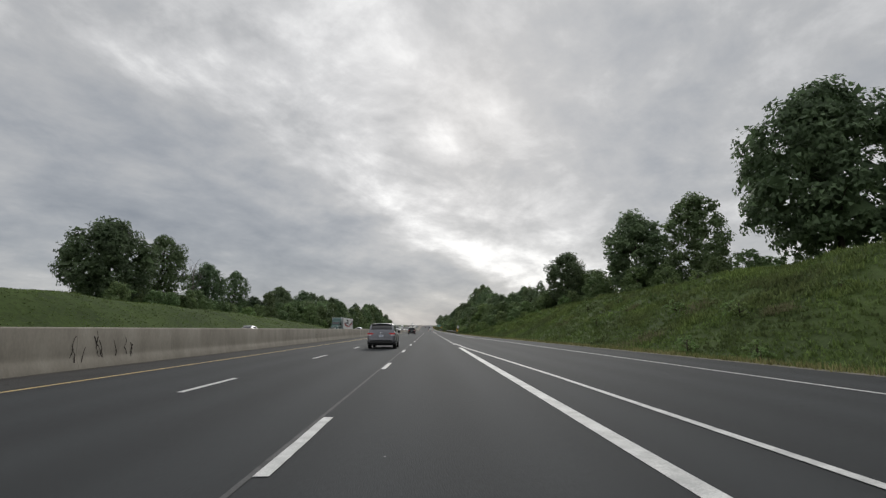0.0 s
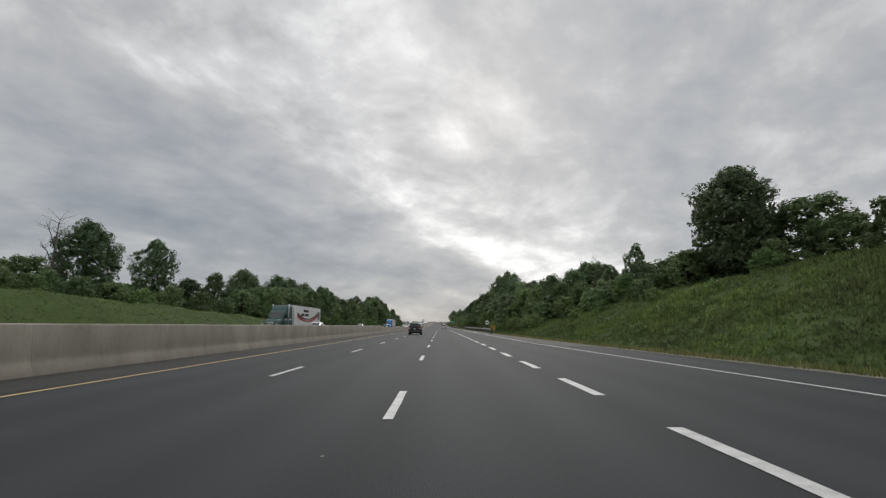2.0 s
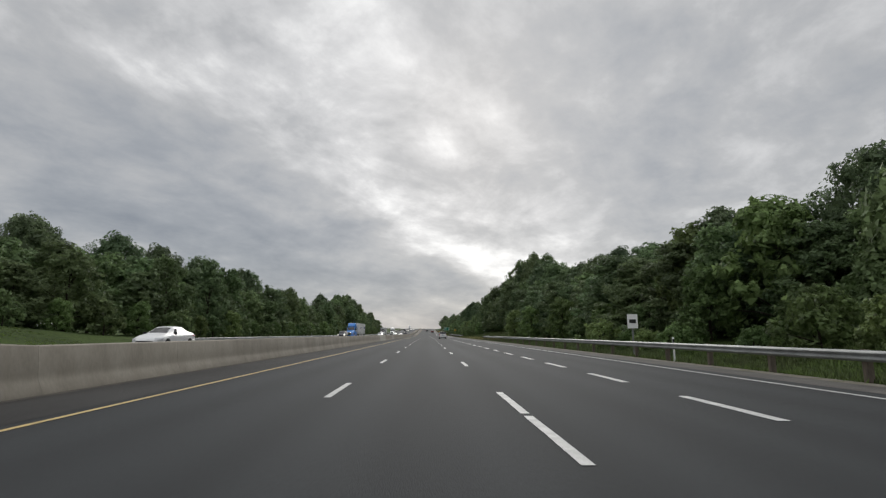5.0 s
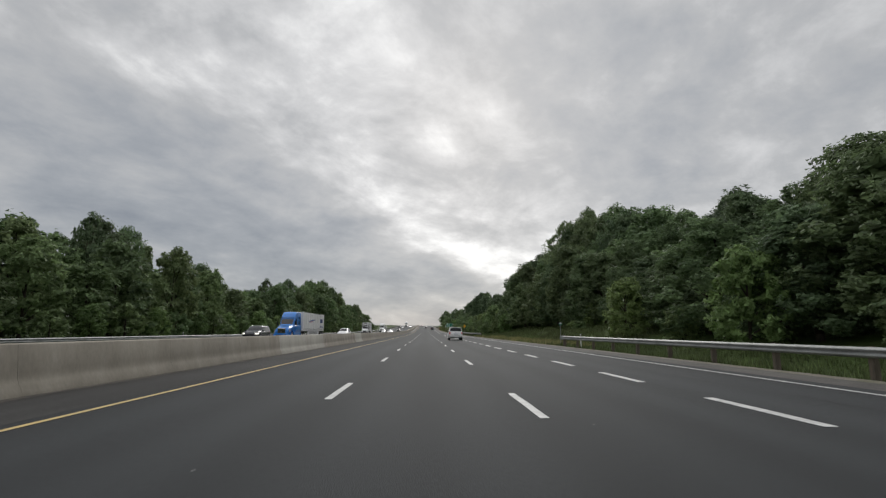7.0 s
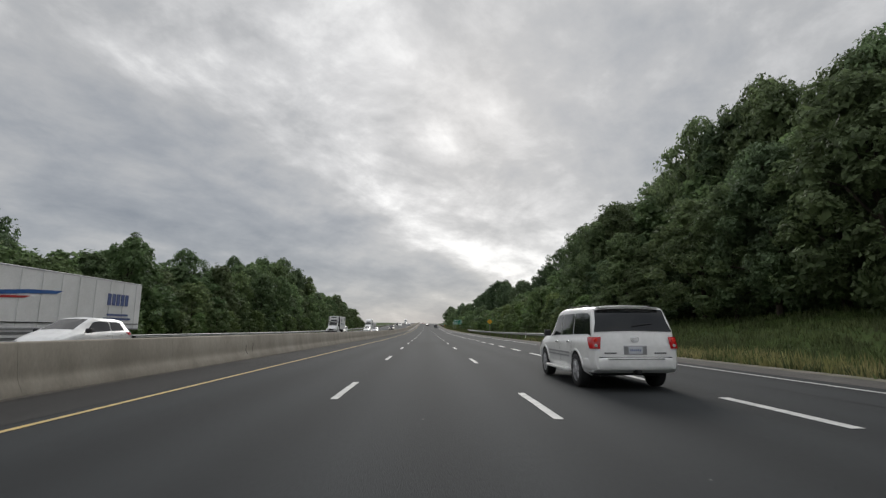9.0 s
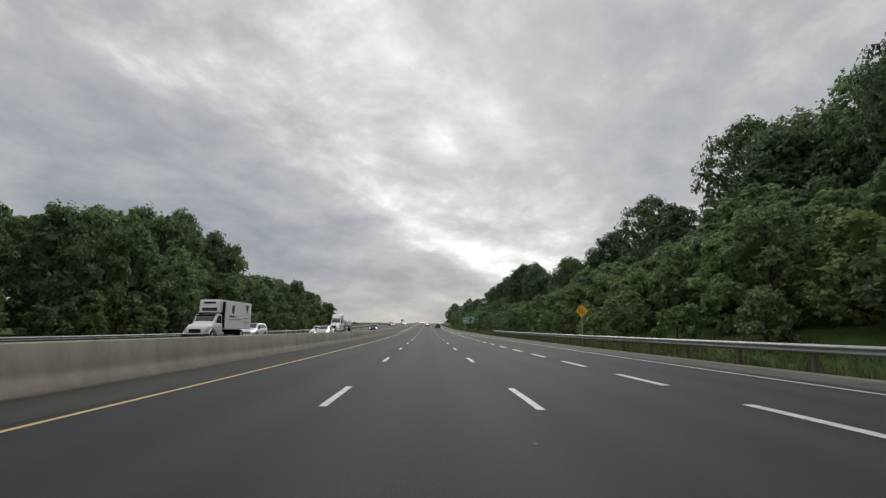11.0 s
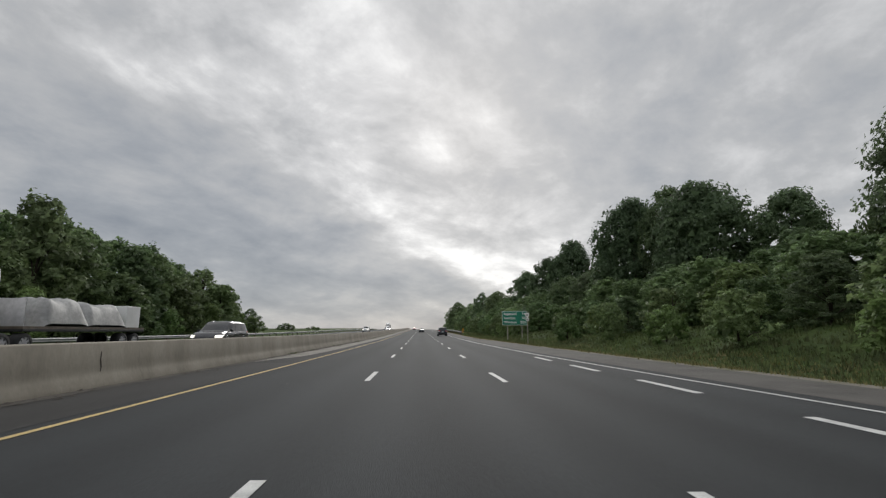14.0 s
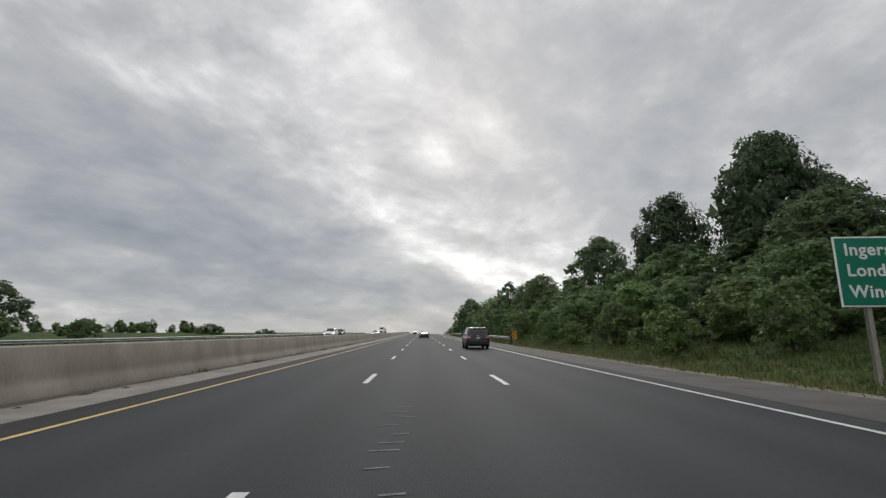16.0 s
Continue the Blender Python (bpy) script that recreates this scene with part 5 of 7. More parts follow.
SUV = [(-2.42, 0.42, 0.86, 0.94, 0.84, 0.78), (-2.39, 0.34, 1.00, 1.09, 0.90, 0.85), (-2.32, 0.32, 1.09, 1.20, 0.94, 0.85), (-2.19, 0.30, 1.12, 1.46, 0.955, 0.83),
       (-2.05, 0.29, 1.12, 1.65, 0.965, 0.80), (-1.85, 0.28, 1.12, 1.70, 0.97, 0.79), (-0.6, 0.28, 1.09, 1.745, 0.965, 0.79), (0.3, 0.28, 1.06, 1.72, 0.965, 0.77),
       (0.78, 0.28, 1.05, 1.53, 0.96, 0.76), (1.28, 0.28, 1.03, 1.17, 0.955, 0.78), (1.45, 0.28, 1.01, 1.11, 0.95, 0.82), (2.05, 0.30, 0.91, 1.02, 0.93, 0.80), (2.30, 0.33, 0.79, 0.90, 0.88, 0.72), (2.42, 0.42, 0.64, 0.72, 0.76, 0.62)]
BIG_SUV = [(-2.59, 0.46, 0.90, 0.98, 0.90, 0.86), (-2.57, 0.42, 1.06, 1.14, 0.94, 0.90), (-2.52, 0.40, 1.14, 1.24, 0.965, 0.90), (-2.42, 0.38, 1.17, 1.50, 0.975, 0.875),
           (-2.29, 0.37, 1.17, 1.78, 0.98, 0.845), (-2.10, 0.36, 1.17, 1.845, 0.985, 0.83), (-0.7, 0.36, 1.14, 1.87, 0.985, 0.83), (0.35, 0.36, 1.12, 1.84, 0.985, 0.81),
           (0.80, 0.36, 1.11, 1.63, 0.98, 0.80), (1.22, 0.36, 1.09, 1.25, 0.975, 0.82), (1.40, 0.36, 1.07, 1.19, 0.97, 0.86), (2.15, 0.38, 0.99, 1.09, 0.95, 0.84), (2.45, 0.42, 0.86, 0.97, 0.91, 0.78), (2.59, 0.50, 0.70, 0.77, 0.80, 0.66)]
SEDAN = [(-2.35, 0.42, 0.78, 0.84, 0.74, 0.62), (-2.28, 0.32, 0.90, 1.00, 0.84, 0.72), (-1.95, 0.26, 0.95, 1.08, 0.89, 0.74), (-1.65, 0.25, 0.96, 1.14, 0.90, 0.70), (-0.95, 0.24, 0.95, 1.42, 0.91, 0.60),
         (-0.3, 0.24, 0.94, 1.46, 0.91, 0.60), (0.25, 0.24, 0.92, 1.40, 0.91, 0.60), (1.05, 0.24, 0.90, 1.02, 0.90, 0.68), (1.25, 0.24, 0.88, 0.97, 0.90, 0.74), (2.0, 0.26, 0.74, 0.82, 0.86, 0.70), (2.25, 0.30, 0.62, 0.70, 0.78, 0.60), (2.35, 0.38, 0.54, 0.58, 0.66, 0.50)]
HATCH = [(-2.03, 0.42, 0.80, 0.86, 0.72, 0.64), (-1.98, 0.32, 0.94, 1.02, 0.82, 0.70), (-1.85, 0.26, 1.00, 1.25, 0.84, 0.66), (-1.60, 0.25, 1.02, 1.46, 0.845, 0.62), (-0.5, 0.24, 1.0, 1.53, 0.85, 0.62),
         (0.1, 0.24, 0.97, 1.50, 0.85, 0.60), (1.05, 0.24, 0.93, 1.08, 0.85, 0.66), (1.3, 0.25, 0.90, 0.99, 0.84, 0.68), (1.75, 0.28, 0.76, 0.84, 0.80, 0.64), (1.95, 0.32, 0.62, 0.68, 0.72, 0.56), (2.03, 0.40, 0.54, 0.58, 0.62, 0.48)]


def make_car(name, stations, mat, label, group, wheels, r, tw, side, rear, front, spokes=5, detail=True, rails=False, steps=False, spoiler=False, arches=None,
             chrome=False, lights_on=False, category="car", brake=False, lower=None):
    """side: (y0, y1, slant0, slant1) of each side window; rear, front: (y0, y1, width) of the screens; wheels: (rear y, front y)."""
    car = new(name)
    tagged(car, label, category, group)
    sh = Shape(stations)
    y0, y1 = stations[0][0], stations[-1][0]
    sh.body(mat, car)
    top_window(sh, "rear_window", *rear, car)
    top_window(sh, "windscreen", *front, car)
    wb = max(s[4] for s in stations)
    for s in (-1, 1):
        for a, b, c, d in side:
            side_window(sh, a, b, 0.10, 0.97, s, car, None, c, d)
        for y in wheels:
            arch(sh, car, s, y, r, arches or mat)
            wheel_unit(car, s * (sh.flank(y, r * 1.7) - tw / 2 + 0.026), y, r, tw, spokes)
        # mirror, sills
        my = side[-1][1] - 0.12
        p = sh.side(my, 0.12)
        bm = bmesh.new()
        box(bm, s * (p.x + 0.04) if s > 0 else s * (p.x + 0.22), s * (p.x + 0.22) if s > 0 else s * (p.x + 0.04), my - 0.07, my + 0.09, p.z + 0.0, p.z + 0.17, 0.035)
        part("door_mirror", bm, TRIM if detail else mat, car, smooth=True)
        if detail:
            for a, b, c, d in side[-2:]:
                hy = a + 0.10
                x = sh.flank(hy, sh.at(hy)[1] - 0.12)
                lump("door_handle", CHROME if chrome else mat, car, s * (x + 0.005), s * (x + 0.045), hy, hy + 0.20, sh.at(hy)[1] - 0.14, sh.at(hy)[1] - 0.10, 0.012)
                seam = bmesh.new()
                for k in range(8):
                    z0, z1 = (sh.at(a)[0] + 0.14 + k * (sh.at(a)[1] - sh.at(a)[0] - 0.16) / 8, sh.at(a)[0] + 0.14 + (k + 1) * (sh.at(a)[1] - sh.at(a)[0] - 0.16) / 8)
                    q = [(s * (sh.flank(a, z) + 0.003), a - 0.03 + o, z) for z, o in ((z0, 0), (z0, 0.008), (z1, 0.008), (z1, 0))]
                    seam.faces.new([seam.verts.new(v) for v in q])
                part("door_seam", seam, WELL, car)
        if lower:
            rows = [[Vector((s * (sh.flank(y, z) + 0.0), y, z)) for y in np.linspace(wheels[0] + r * 1.25, wheels[1] - r * 1.25, 8)] for z in (sh.at(0)[0] + 0.03, sh.at(0)[0] + 0.11, sh.at(0)[0] + 0.17)]
            sheet("sill", rows, lower, car, thick=0.012)
    # rear lamps, bumper, plate
    zl = stations[2][2] - 0.06
    for s in (-1, 1):
        def lamp(z0, z1, inner, m, nm, back=0.24, taper=0.0, cut=0.8):
            rows = []
            for z in np.linspace(z0, z1, 4):
                xo = sh.half(stations[2][0] + 0.05, z) * 0.985
                row = []
                xi = inner + (z1 - z) * cut
                for u in np.linspace(0, 1, 6):
                    x = xi + (xo - xi) * u
                    row.append(Vector((s * x, sh.rear(x, z + taper * u) - 0.004, z + taper * u)))
                ye = row[-1].y
                for u in np.linspace(0.25, 1, 4):
                    yy = ye + (back - (z1 - z) * 0.9) * u
                    row.append(Vector((s * (sh.half(yy, z + taper) + 0.004), yy, z + taper)))
                rows.append(row)
            sheet(nm, rows, m, car, thick=0.012)
        if spoiler == "tall":
            lamp(zl - 0.17, zl + 0.08, 0.74, BRAKE_ON if brake else RED_LENS, "tail_lamp", 0.26, 0.0, 0.15)
        else:
            lamp(zl - 0.055, zl + 0.055, 0.50, BRAKE_ON if brake else RED_LENS, "tail_lamp", 0.32)
            lamp(zl - 0.125, zl - 0.06, 0.62, CLEAR_LENS, "reversing_lamp", 0.16)
        # head lamps
        rows = []
        zt = stations[-3][2] - 0.03
        for z in np.linspace(zt - 0.15, zt, 4):
            row = []
            for u in np.linspace(0, 1, 7):
                x = wb * (0.62 + 0.33 * u)
                row.append(Vector((s * x, sh.nose(x, z) + 0.004, z)))
            rows.append(row)
        sheet("head_lamp", rows, HEADLIGHT if lights_on else CLEAR_LENS, car, thick=0.02)
    zb, ye = stations[1][1], wheels[0] - r * 1.31
    if lower:
        wrap_bumper(sh, "bumper_valance", lower, car, y0 - 0.045, ye, zb + 0.0, zb + 0.245, 0.014)
        wrap_bumper(sh, "rear_bumper", mat, car, y0 - 0.055, ye, zb + 0.235, zb + 0.335, 0.008)
    else:
        wrap_bumper(sh, "rear_bumper", mat, car, y0 - 0.06, ye, zb + 0.03, zb + 0.30, 0.012)
    lump("front_bumper", lower or mat, car, -wb * 0.80, wb * 0.80, y1 - 0.25, y1 + 0.02, stations[-2][1] + 0.0, stations[-2][1] + 0.20, 0.05)
    lump("grille", TRIM, car, -wb * 0.55, wb * 0.55, y1 - 0.16, y1 + 0.012, stations[-2][2] - 0.22, stations[-2][2] - 0.06, 0.02)
    yp = sh.rear(0.1, zl - 0.17) - 0.012
    zp = zl - 0.205 if spoiler == "tall" else zl - 0.15
    plate = lump("number_plate", PLATE, car, -0.155, 0.155, yp - 0.012, yp + 0.03, zp - 0.075, zp + 0.075, 0.006)
    bm = bmesh.new()
    for i in range(6):
        box(bm, -0.120 + i * 0.042, -0.098 + i * 0.042, yp - 0.016, yp - 0.011, zp - 0.020, zp + 0.023)
    part("plate_marks", bm, BLUE_BARS, plate)
    under = lump("underbody", WELL, car, -wb * 0.78, wb * 0.78, y0 + 0.25, y1 - 0.25, stations[3][1] - 0.06, stations[3][1] + 0.12, 0.03)
    if detail:
        bm = bmesh.new()
        yb = sh.rear(0.05, zl + 0.03) - 0.012
        for rx, rz, cz in ((0.085, 0.060, 0.0), (0.045, 0.030, 0.0)):
            sweep(bm, [(math.cos(2 * math.pi * i / 18) * rx, yb, zl + 0.03 + cz + math.sin(2 * math.pi * i / 18) * rz) for i in range(19)], 0.008, 6)
        part("badge", bm, CHROME, car, "oval chrome badge")
        bm = bmesh.new()
        a, b = sh.top(rear[0] + 0.03, 0.0), sh.top(rear[0] + 0.05, 0.55)
        tube(bm, (a.x, a.y - 0.02, a.z + 0.02), (b.x, b.y - 0.01, b.z + 0.03), 0.014, 0.008, 6)
        part("rear_wiper", bm, TRIM, car)
    if spoiler:
        ty = rear[1]
        zr = sh.top(ty + 0.26, 0.0).z + 0.012
        rows = [[Vector((u * (0.72 - 0.015 * k), ty - 0.17 + 0.14 * k + 0.05 * u * u, zr - 0.045 - 0.035 * u * u + 0.016 * k)) for u in np.linspace(-1, 1, 11)] for k in range(4)]
        bm = bmesh.new()
        grid = [[bm.verts.new(p) for p in r] for r in rows]
        fs = [bm.faces.new((p[i], p[i + 1], q[i + 1], q[i])) for p, q in zip(grid, grid[1:]) for i in range(10)]
        bmesh.ops.solidify(bm, geom=fs, thickness=0.045)
        part("roof_spoiler", bm, mat, car, smooth=True)
    if rails:
        for s in (-1, 1):
            bm = bmesh.new()
            pts = [sh.top(y, s * 0.93) + Vector((0, 0, 0.032 if 0 < i < 8 else 0.0)) for i, y in enumerate(np.linspace(rear[1] + 0.35, front[0] - 0.25, 9))]
            sweep(bm, pts, 0.013, 8)
            part("roof_rail", bm, rails, car, smooth=True)
    if steps:
        for s in (-1, 1):
            lump("side_step", mat, car, s * (wb - 0.10), s * (wb + 0.10), wheels[0] + r * 1.5, wheels[1] - r * 1.4, stations[4][1] - 0.06, stations[4][1] + 0.01, 0.025)
    return car, sh


def stand(car, x, y, facing=1):
    car.matrix_basis = pose(x, y, road_z(y) + 0.004 + (curve(FAR_LIFT, y) if x < -10 else 0.0), math.degrees(tilt(y)) * facing, 0, 0 if facing > 0 else 180)
    return car


SUV_SIDE = [(-1.93, -1.22, 0.44, 0.0), (-1.16, -0.18, 0.0, 0.0), (-0.12, 1.02, 0.0, -0.62)]
BIG_SIDE = [(-2.44, -1.20, 0.17, 0.0), (-1.14, -0.15, 0.0, 0.0), (-0.09, 1.02, 0.0, -0.58)]
SEDAN_SIDE = [(-1.25, -0.62, 0.45, 0.0), (-0.58, 0.75, 0.0, -0.62)]
HATCH_SIDE = [(-1.55, -0.75, 0.2, 0.0), (-0.70, 0.80, 0.0, -0.75)]

black, sh = make_car("black_suv", SUV, BLACK_PAINT, "glossy black family SUV with chrome window trim driving ahead", "traffic ahead", (-1.40, 1.41), 0.375, 0.235, SUV_SIDE, (-2.30, -2.07, 0.93), (0.36, 1.24, 0.93),
                     5, True, ALLOY, False, True, TRIM, True, lower=TRIM, category="suv")
for s in (-1, 1):
    bm = bmesh.new()
    line = [(sh.side(y, 0.04)) for y in np.linspace(-1.88, 1.05, 14)] + [(sh.side(y, 1.0)) for y in np.linspace(0.36, -1.46, 12)] + [sh.side(*q) for q in ((-1.54, 0.93), (-1.90, 0.22), (-1.95, 0.11), (-1.93, 0.06), (-1.88, 0.04))]
    sweep(bm, [(s * (p.x + 0.008), p.y, p.z) for p in line], 0.012, 6)
    part("window_trim", bm, CHROME, black, "bright chrome strip round the side windows")
    bm = bmesh.new()
    q = [(s * x, -2.474 + (0.075 if x > 0.8 else 0.0), z) for x, z in ((0.62, 0.52), (0.86, 0.51), (0.84, 0.37), (0.69, 0.37))]
    for p0, p1 in zip(q, q[1:] + q[:1]):
        tube(bm, p0, p1, 0.013, 0.013, 6)
    part("reflector_frame", bm, CHROME, black)
    lump("reflector", DARK_RED, black, s * 0.68, s * 0.80, -2.474, -2.42, 0.395, 0.495, 0.006)
lump("tailgate_strip", CHROME, black, -0.62, 0.62, -2.478, -2.44, 0.636, 0.650, 0.006)
bm = bmesh.new()
for i in range(9):
    box(bm, 0.40 + i * 0.035, 0.425 + i * 0.035, sh.rear(0.5, 0.73) - 0.008, sh.rear(0.5, 0.73) + 0.01, 0.72, 0.742)
part("model_badge", bm, CHROME, black)
stand(black, -3.05, 133.4)

white, sh = make_car("white_suv", BIG_SUV, WHITE_CAR, "large pearl white SUV with roof rack and tow hitch", "traffic ahead", (-1.52, 1.55), 0.385, 0.25, BIG_SIDE, (-2.505, -2.30, 1.0), (0.42, 1.18, 0.94),
                     6, True, TRIM, True, "tall", None, True, lower=None, category="suv")
zl_white = BIG_SUV[2][2] - 0.06
lump("tow_hitch", TRIM, white, -0.05, 0.05, -2.75, -2.50, 0.40, 0.47, 0.01)
lump("bumper_step", TRIM, white, -0.62, 0.62, -2.66, -2.55, 0.690, 0.704, 0.004)
lump("bumper_gap", WELL, white, -0.80, 0.80, sh.rear(0.4, 0.73) - 0.004, -2.45, 0.715, 0.735, 0.004)
lump("plate_recess", SILVER, white, -0.26, 0.26, sh.rear(0.1, 0.9) - 0.008, -2.45, zl_white - 0.30, zl_white - 0.10, 0.02)
for s in (-1, 1):
    bm = bmesh.new()
    for i in range(6):
        box(bm, min(s * (0.42 + i * 0.045), s * (0.455 + i * 0.045)), max(s * (0.42 + i * 0.045), s * (0.455 + i * 0.045)), sh.rear(0.5, 0.82) - 0.006, sh.rear(0.5, 0.82) + 0.01, 0.80, 0.83)
    part("model_badge", bm, TRIM, white)
for s in (-1, 1):
    for z in (0.66, 0.74):
        rows = [[Vector((s * (sh.flank(y, z + k) + 0.004), y, z + k)) for y in np.linspace(-1.0, 1.0, 7)] for k in (0.0, 0.02, 0.04)]
        sheet("side_moulding", rows, SILVER, white, thick=0.012)
    for zz, rr in ((zl_white + 0.015, 0.050), (zl_white - 0.10, 0.036)):
        bm = bmesh.new()
        bmesh.ops.create_cone(bm, cap_ends=True, segments=18, radius1=rr, radius2=rr * 0.8, depth=0.02, matrix=Matrix.Translation((s * 0.86, sh.rear(0.86, zz) - 0.020, zz)) @ Matrix.Rotation(math.pi / 2, 4, "X"))
        part("lamp_bowl", bm, CLEAR_LENS if rr < 0.04 else BRIGHT_RED, white)
    lump("turn_lamp", AMBER_LENS, white, s * 0.84, s * 0.90, 2.28, 2.46, 0.80, 0.94, 0.03)
stand(white, 2.55, 277.7)

grey, sh = make_car("grey_suv", SUV, GREY_CAR, "dark grey SUV with a pale reflecting roof", "traffic ahead", (-1.40, 1.41), 0.365, 0.235, SUV_SIDE, (-2.27, -2.00, 0.92), (0.36, 1.24, 0.93), 5, True, CHROME, False, True, TRIM, False, lower=TRIM, category="suv")
stand(grey, 2.35, 519.0)
silver, sh = make_car("silver_suv", SUV, MID_GREY_CAR, "mid-grey crossover with a red tail-lamp band", "traffic ahead", (-1.40, 1.41), 0.365, 0.235, SUV_SIDE, (-2.27, -2.00, 0.92), (0.36, 1.24, 0.93), 5, True, TRIM, False, True, TRIM, False, lower=TRIM, category="suv")
lump("lamp_band", RED_LENS, silver, -0.5, 0.5, -2.40, -2.33, 0.93, 0.98, 0.01)
stand(silver, -1.72, 36.0)
car, _ = make_car("dark_sedan", SEDAN, GREY_CAR, "dark sedan far ahead", "traffic ahead", (-1.40, 1.38), 0.32, 0.21, SEDAN_SIDE, (-1.60, -1.02, 0.9), (0.32, 1.0, 0.92), detail=False)
stand(car, -1.8, 574.0)
car, _ = make_car("red_sedan", SEDAN, RED_CAR, "dark red sedan far ahead", "traffic ahead", (-1.40, 1.38), 0.32, 0.21, SEDAN_SIDE, (-1.60, -1.02, 0.9), (0.32, 1.0, 0.92), detail=False)
stand(car, -5.6, 705.0)
# oncoming traffic
ON = "oncoming traffic"
hatch, _ = make_car("white_hatchback", HATCH, WHITE_CAR, "small white hatchback in the oncoming lanes", ON, (-1.27, 1.26), 0.30, 0.19, HATCH_SIDE, (-1.88, -1.66, 0.9), (0.2, 1.0, 0.92))
stand(hatch, -14.9, 283.0, -1)
wsed, _ = make_car("white_sedan", SEDAN, WHITE_CAR, "white sedan in the oncoming lane beside the barrier", ON, (-1.40, 1.38), 0.33, 0.21, SEDAN_SIDE, (-1.60, -1.02, 0.9), (0.32, 1.0, 0.92))
stand(wsed, -16.2, 124.5, -1)
stand(copy_thing(wsed, Matrix()), -18.6, 400.5, -1)
stand(copy_thing(wsed, Matrix()), -18.7, 176.0, -1)
ssed, _ = make_car("silver_sedan", SEDAN, SILVER, "silver sedan in the oncoming lanes", ON, (-1.40, 1.38), 0.33, 0.21, SEDAN_SIDE, (-1.60, -1.02, 0.9), (0.32, 1.0, 0.92), lights_on=True)
stand(ssed, -22.6, 66.0, -1)
stand(copy_thing(ssed, Matrix()), -15.0, 388.0, -1)
stand(copy_thing(ssed, Matrix()), -14.9, 612.0, -1)
stand(copy_thing(ssed, Matrix()), -18.7, 655.0, -1)
dsuv, _ = make_car("dark_suv", SUV, GREY_CAR, "dark grey SUV in the oncoming lanes", ON, (-1.40, 1.41), 0.365, 0.235, SUV_SIDE, (-2.27, -2.00, 0.92), (0.36, 1.24, 0.93), rails=CHROME, lights_on=True, category="suv")
stand(dsuv, -15.3, 449.0, -1)
stand(copy_thing(dsuv, Matrix()), -22.5, 264.8, -1)
stand(copy_thing(dsuv, Matrix()), -22.6, 600.0, -1)
wsuv, _ = make_car("white_suv", SUV, WHITE_CAR, "white SUV in the oncoming lanes", ON, (-1.40, 1.41), 0.365, 0.235, SUV_SIDE, (-2.27, -2.00, 0.92), (0.36, 1.24, 0.93), rails=CHROME, lights_on=True, category="suv")
stand(wsuv, -22.6, 384.0, -1)
stand(copy_thing(wsuv, Matrix()), -18.7, 566.0, -1)


def flatbed(t, y0, y1):
    """A low deck with tarped loads strapped to it."""
    lump("deck", WOOD_POST, t, -1.28, 1.28, y0, y1, 1.22, 1.36, 0.02)
    lump("side_rail", TRIM, t, -1.30, 1.30, y0, y1, 1.10, 1.24, 0.02)
    lump("headboard", ALLOY, t, -1.25, 1.25, y1 - 0.12, y1 - 0.05, 1.36, 2.7, 0.02)
    for s in (-1, 1):
        for y in (-15.6, -16.9):
            wheel_unit(t, s * 1.0, y, 0.52, 0.50, 8)
    lump("crate", TRAILER_WHITE, t, -1.05, 1.05, -17.6, -16.1, 1.36, 2.75, 0.04, "pale wrapped crate at the deck's end")
    for k, (a, b, h) in enumerate(((-9.0, -12.4, 1.62), (-12.2, -15.9, 1.5))):
        bm = bmesh.new()
        n, m = 26, 18
        rows = []
        for i in range(n + 1):
            u = i / n
            yy = a + (b - a) * u
            end = min(1.0, 6 * u, 6 * (1 - u)) ** 0.5
            row = []
            for j in range(m + 1):
                v = -1 + 2 * j / m
                z = h * end * (1 - abs(v) ** 5 * 0.9) * (0.92 + 0.12 * noise.noise((yy, v * 1.5, k)) + 0.05 * noise.noise((yy * 3.1, v * 5.0, k)))
                row.append(bm.verts.new((v * 1.22, yy, 1.36 + max(0.0, z))))
            rows.append(row)
        for p, q in zip(rows, rows[1:]):
            for j in range(m):
                bm.faces.new((p[j], p[j + 1], q[j + 1], q[j]))
        part("tarped_load", bm, TARP, t, "grey tarpaulin over the load", smooth=True)


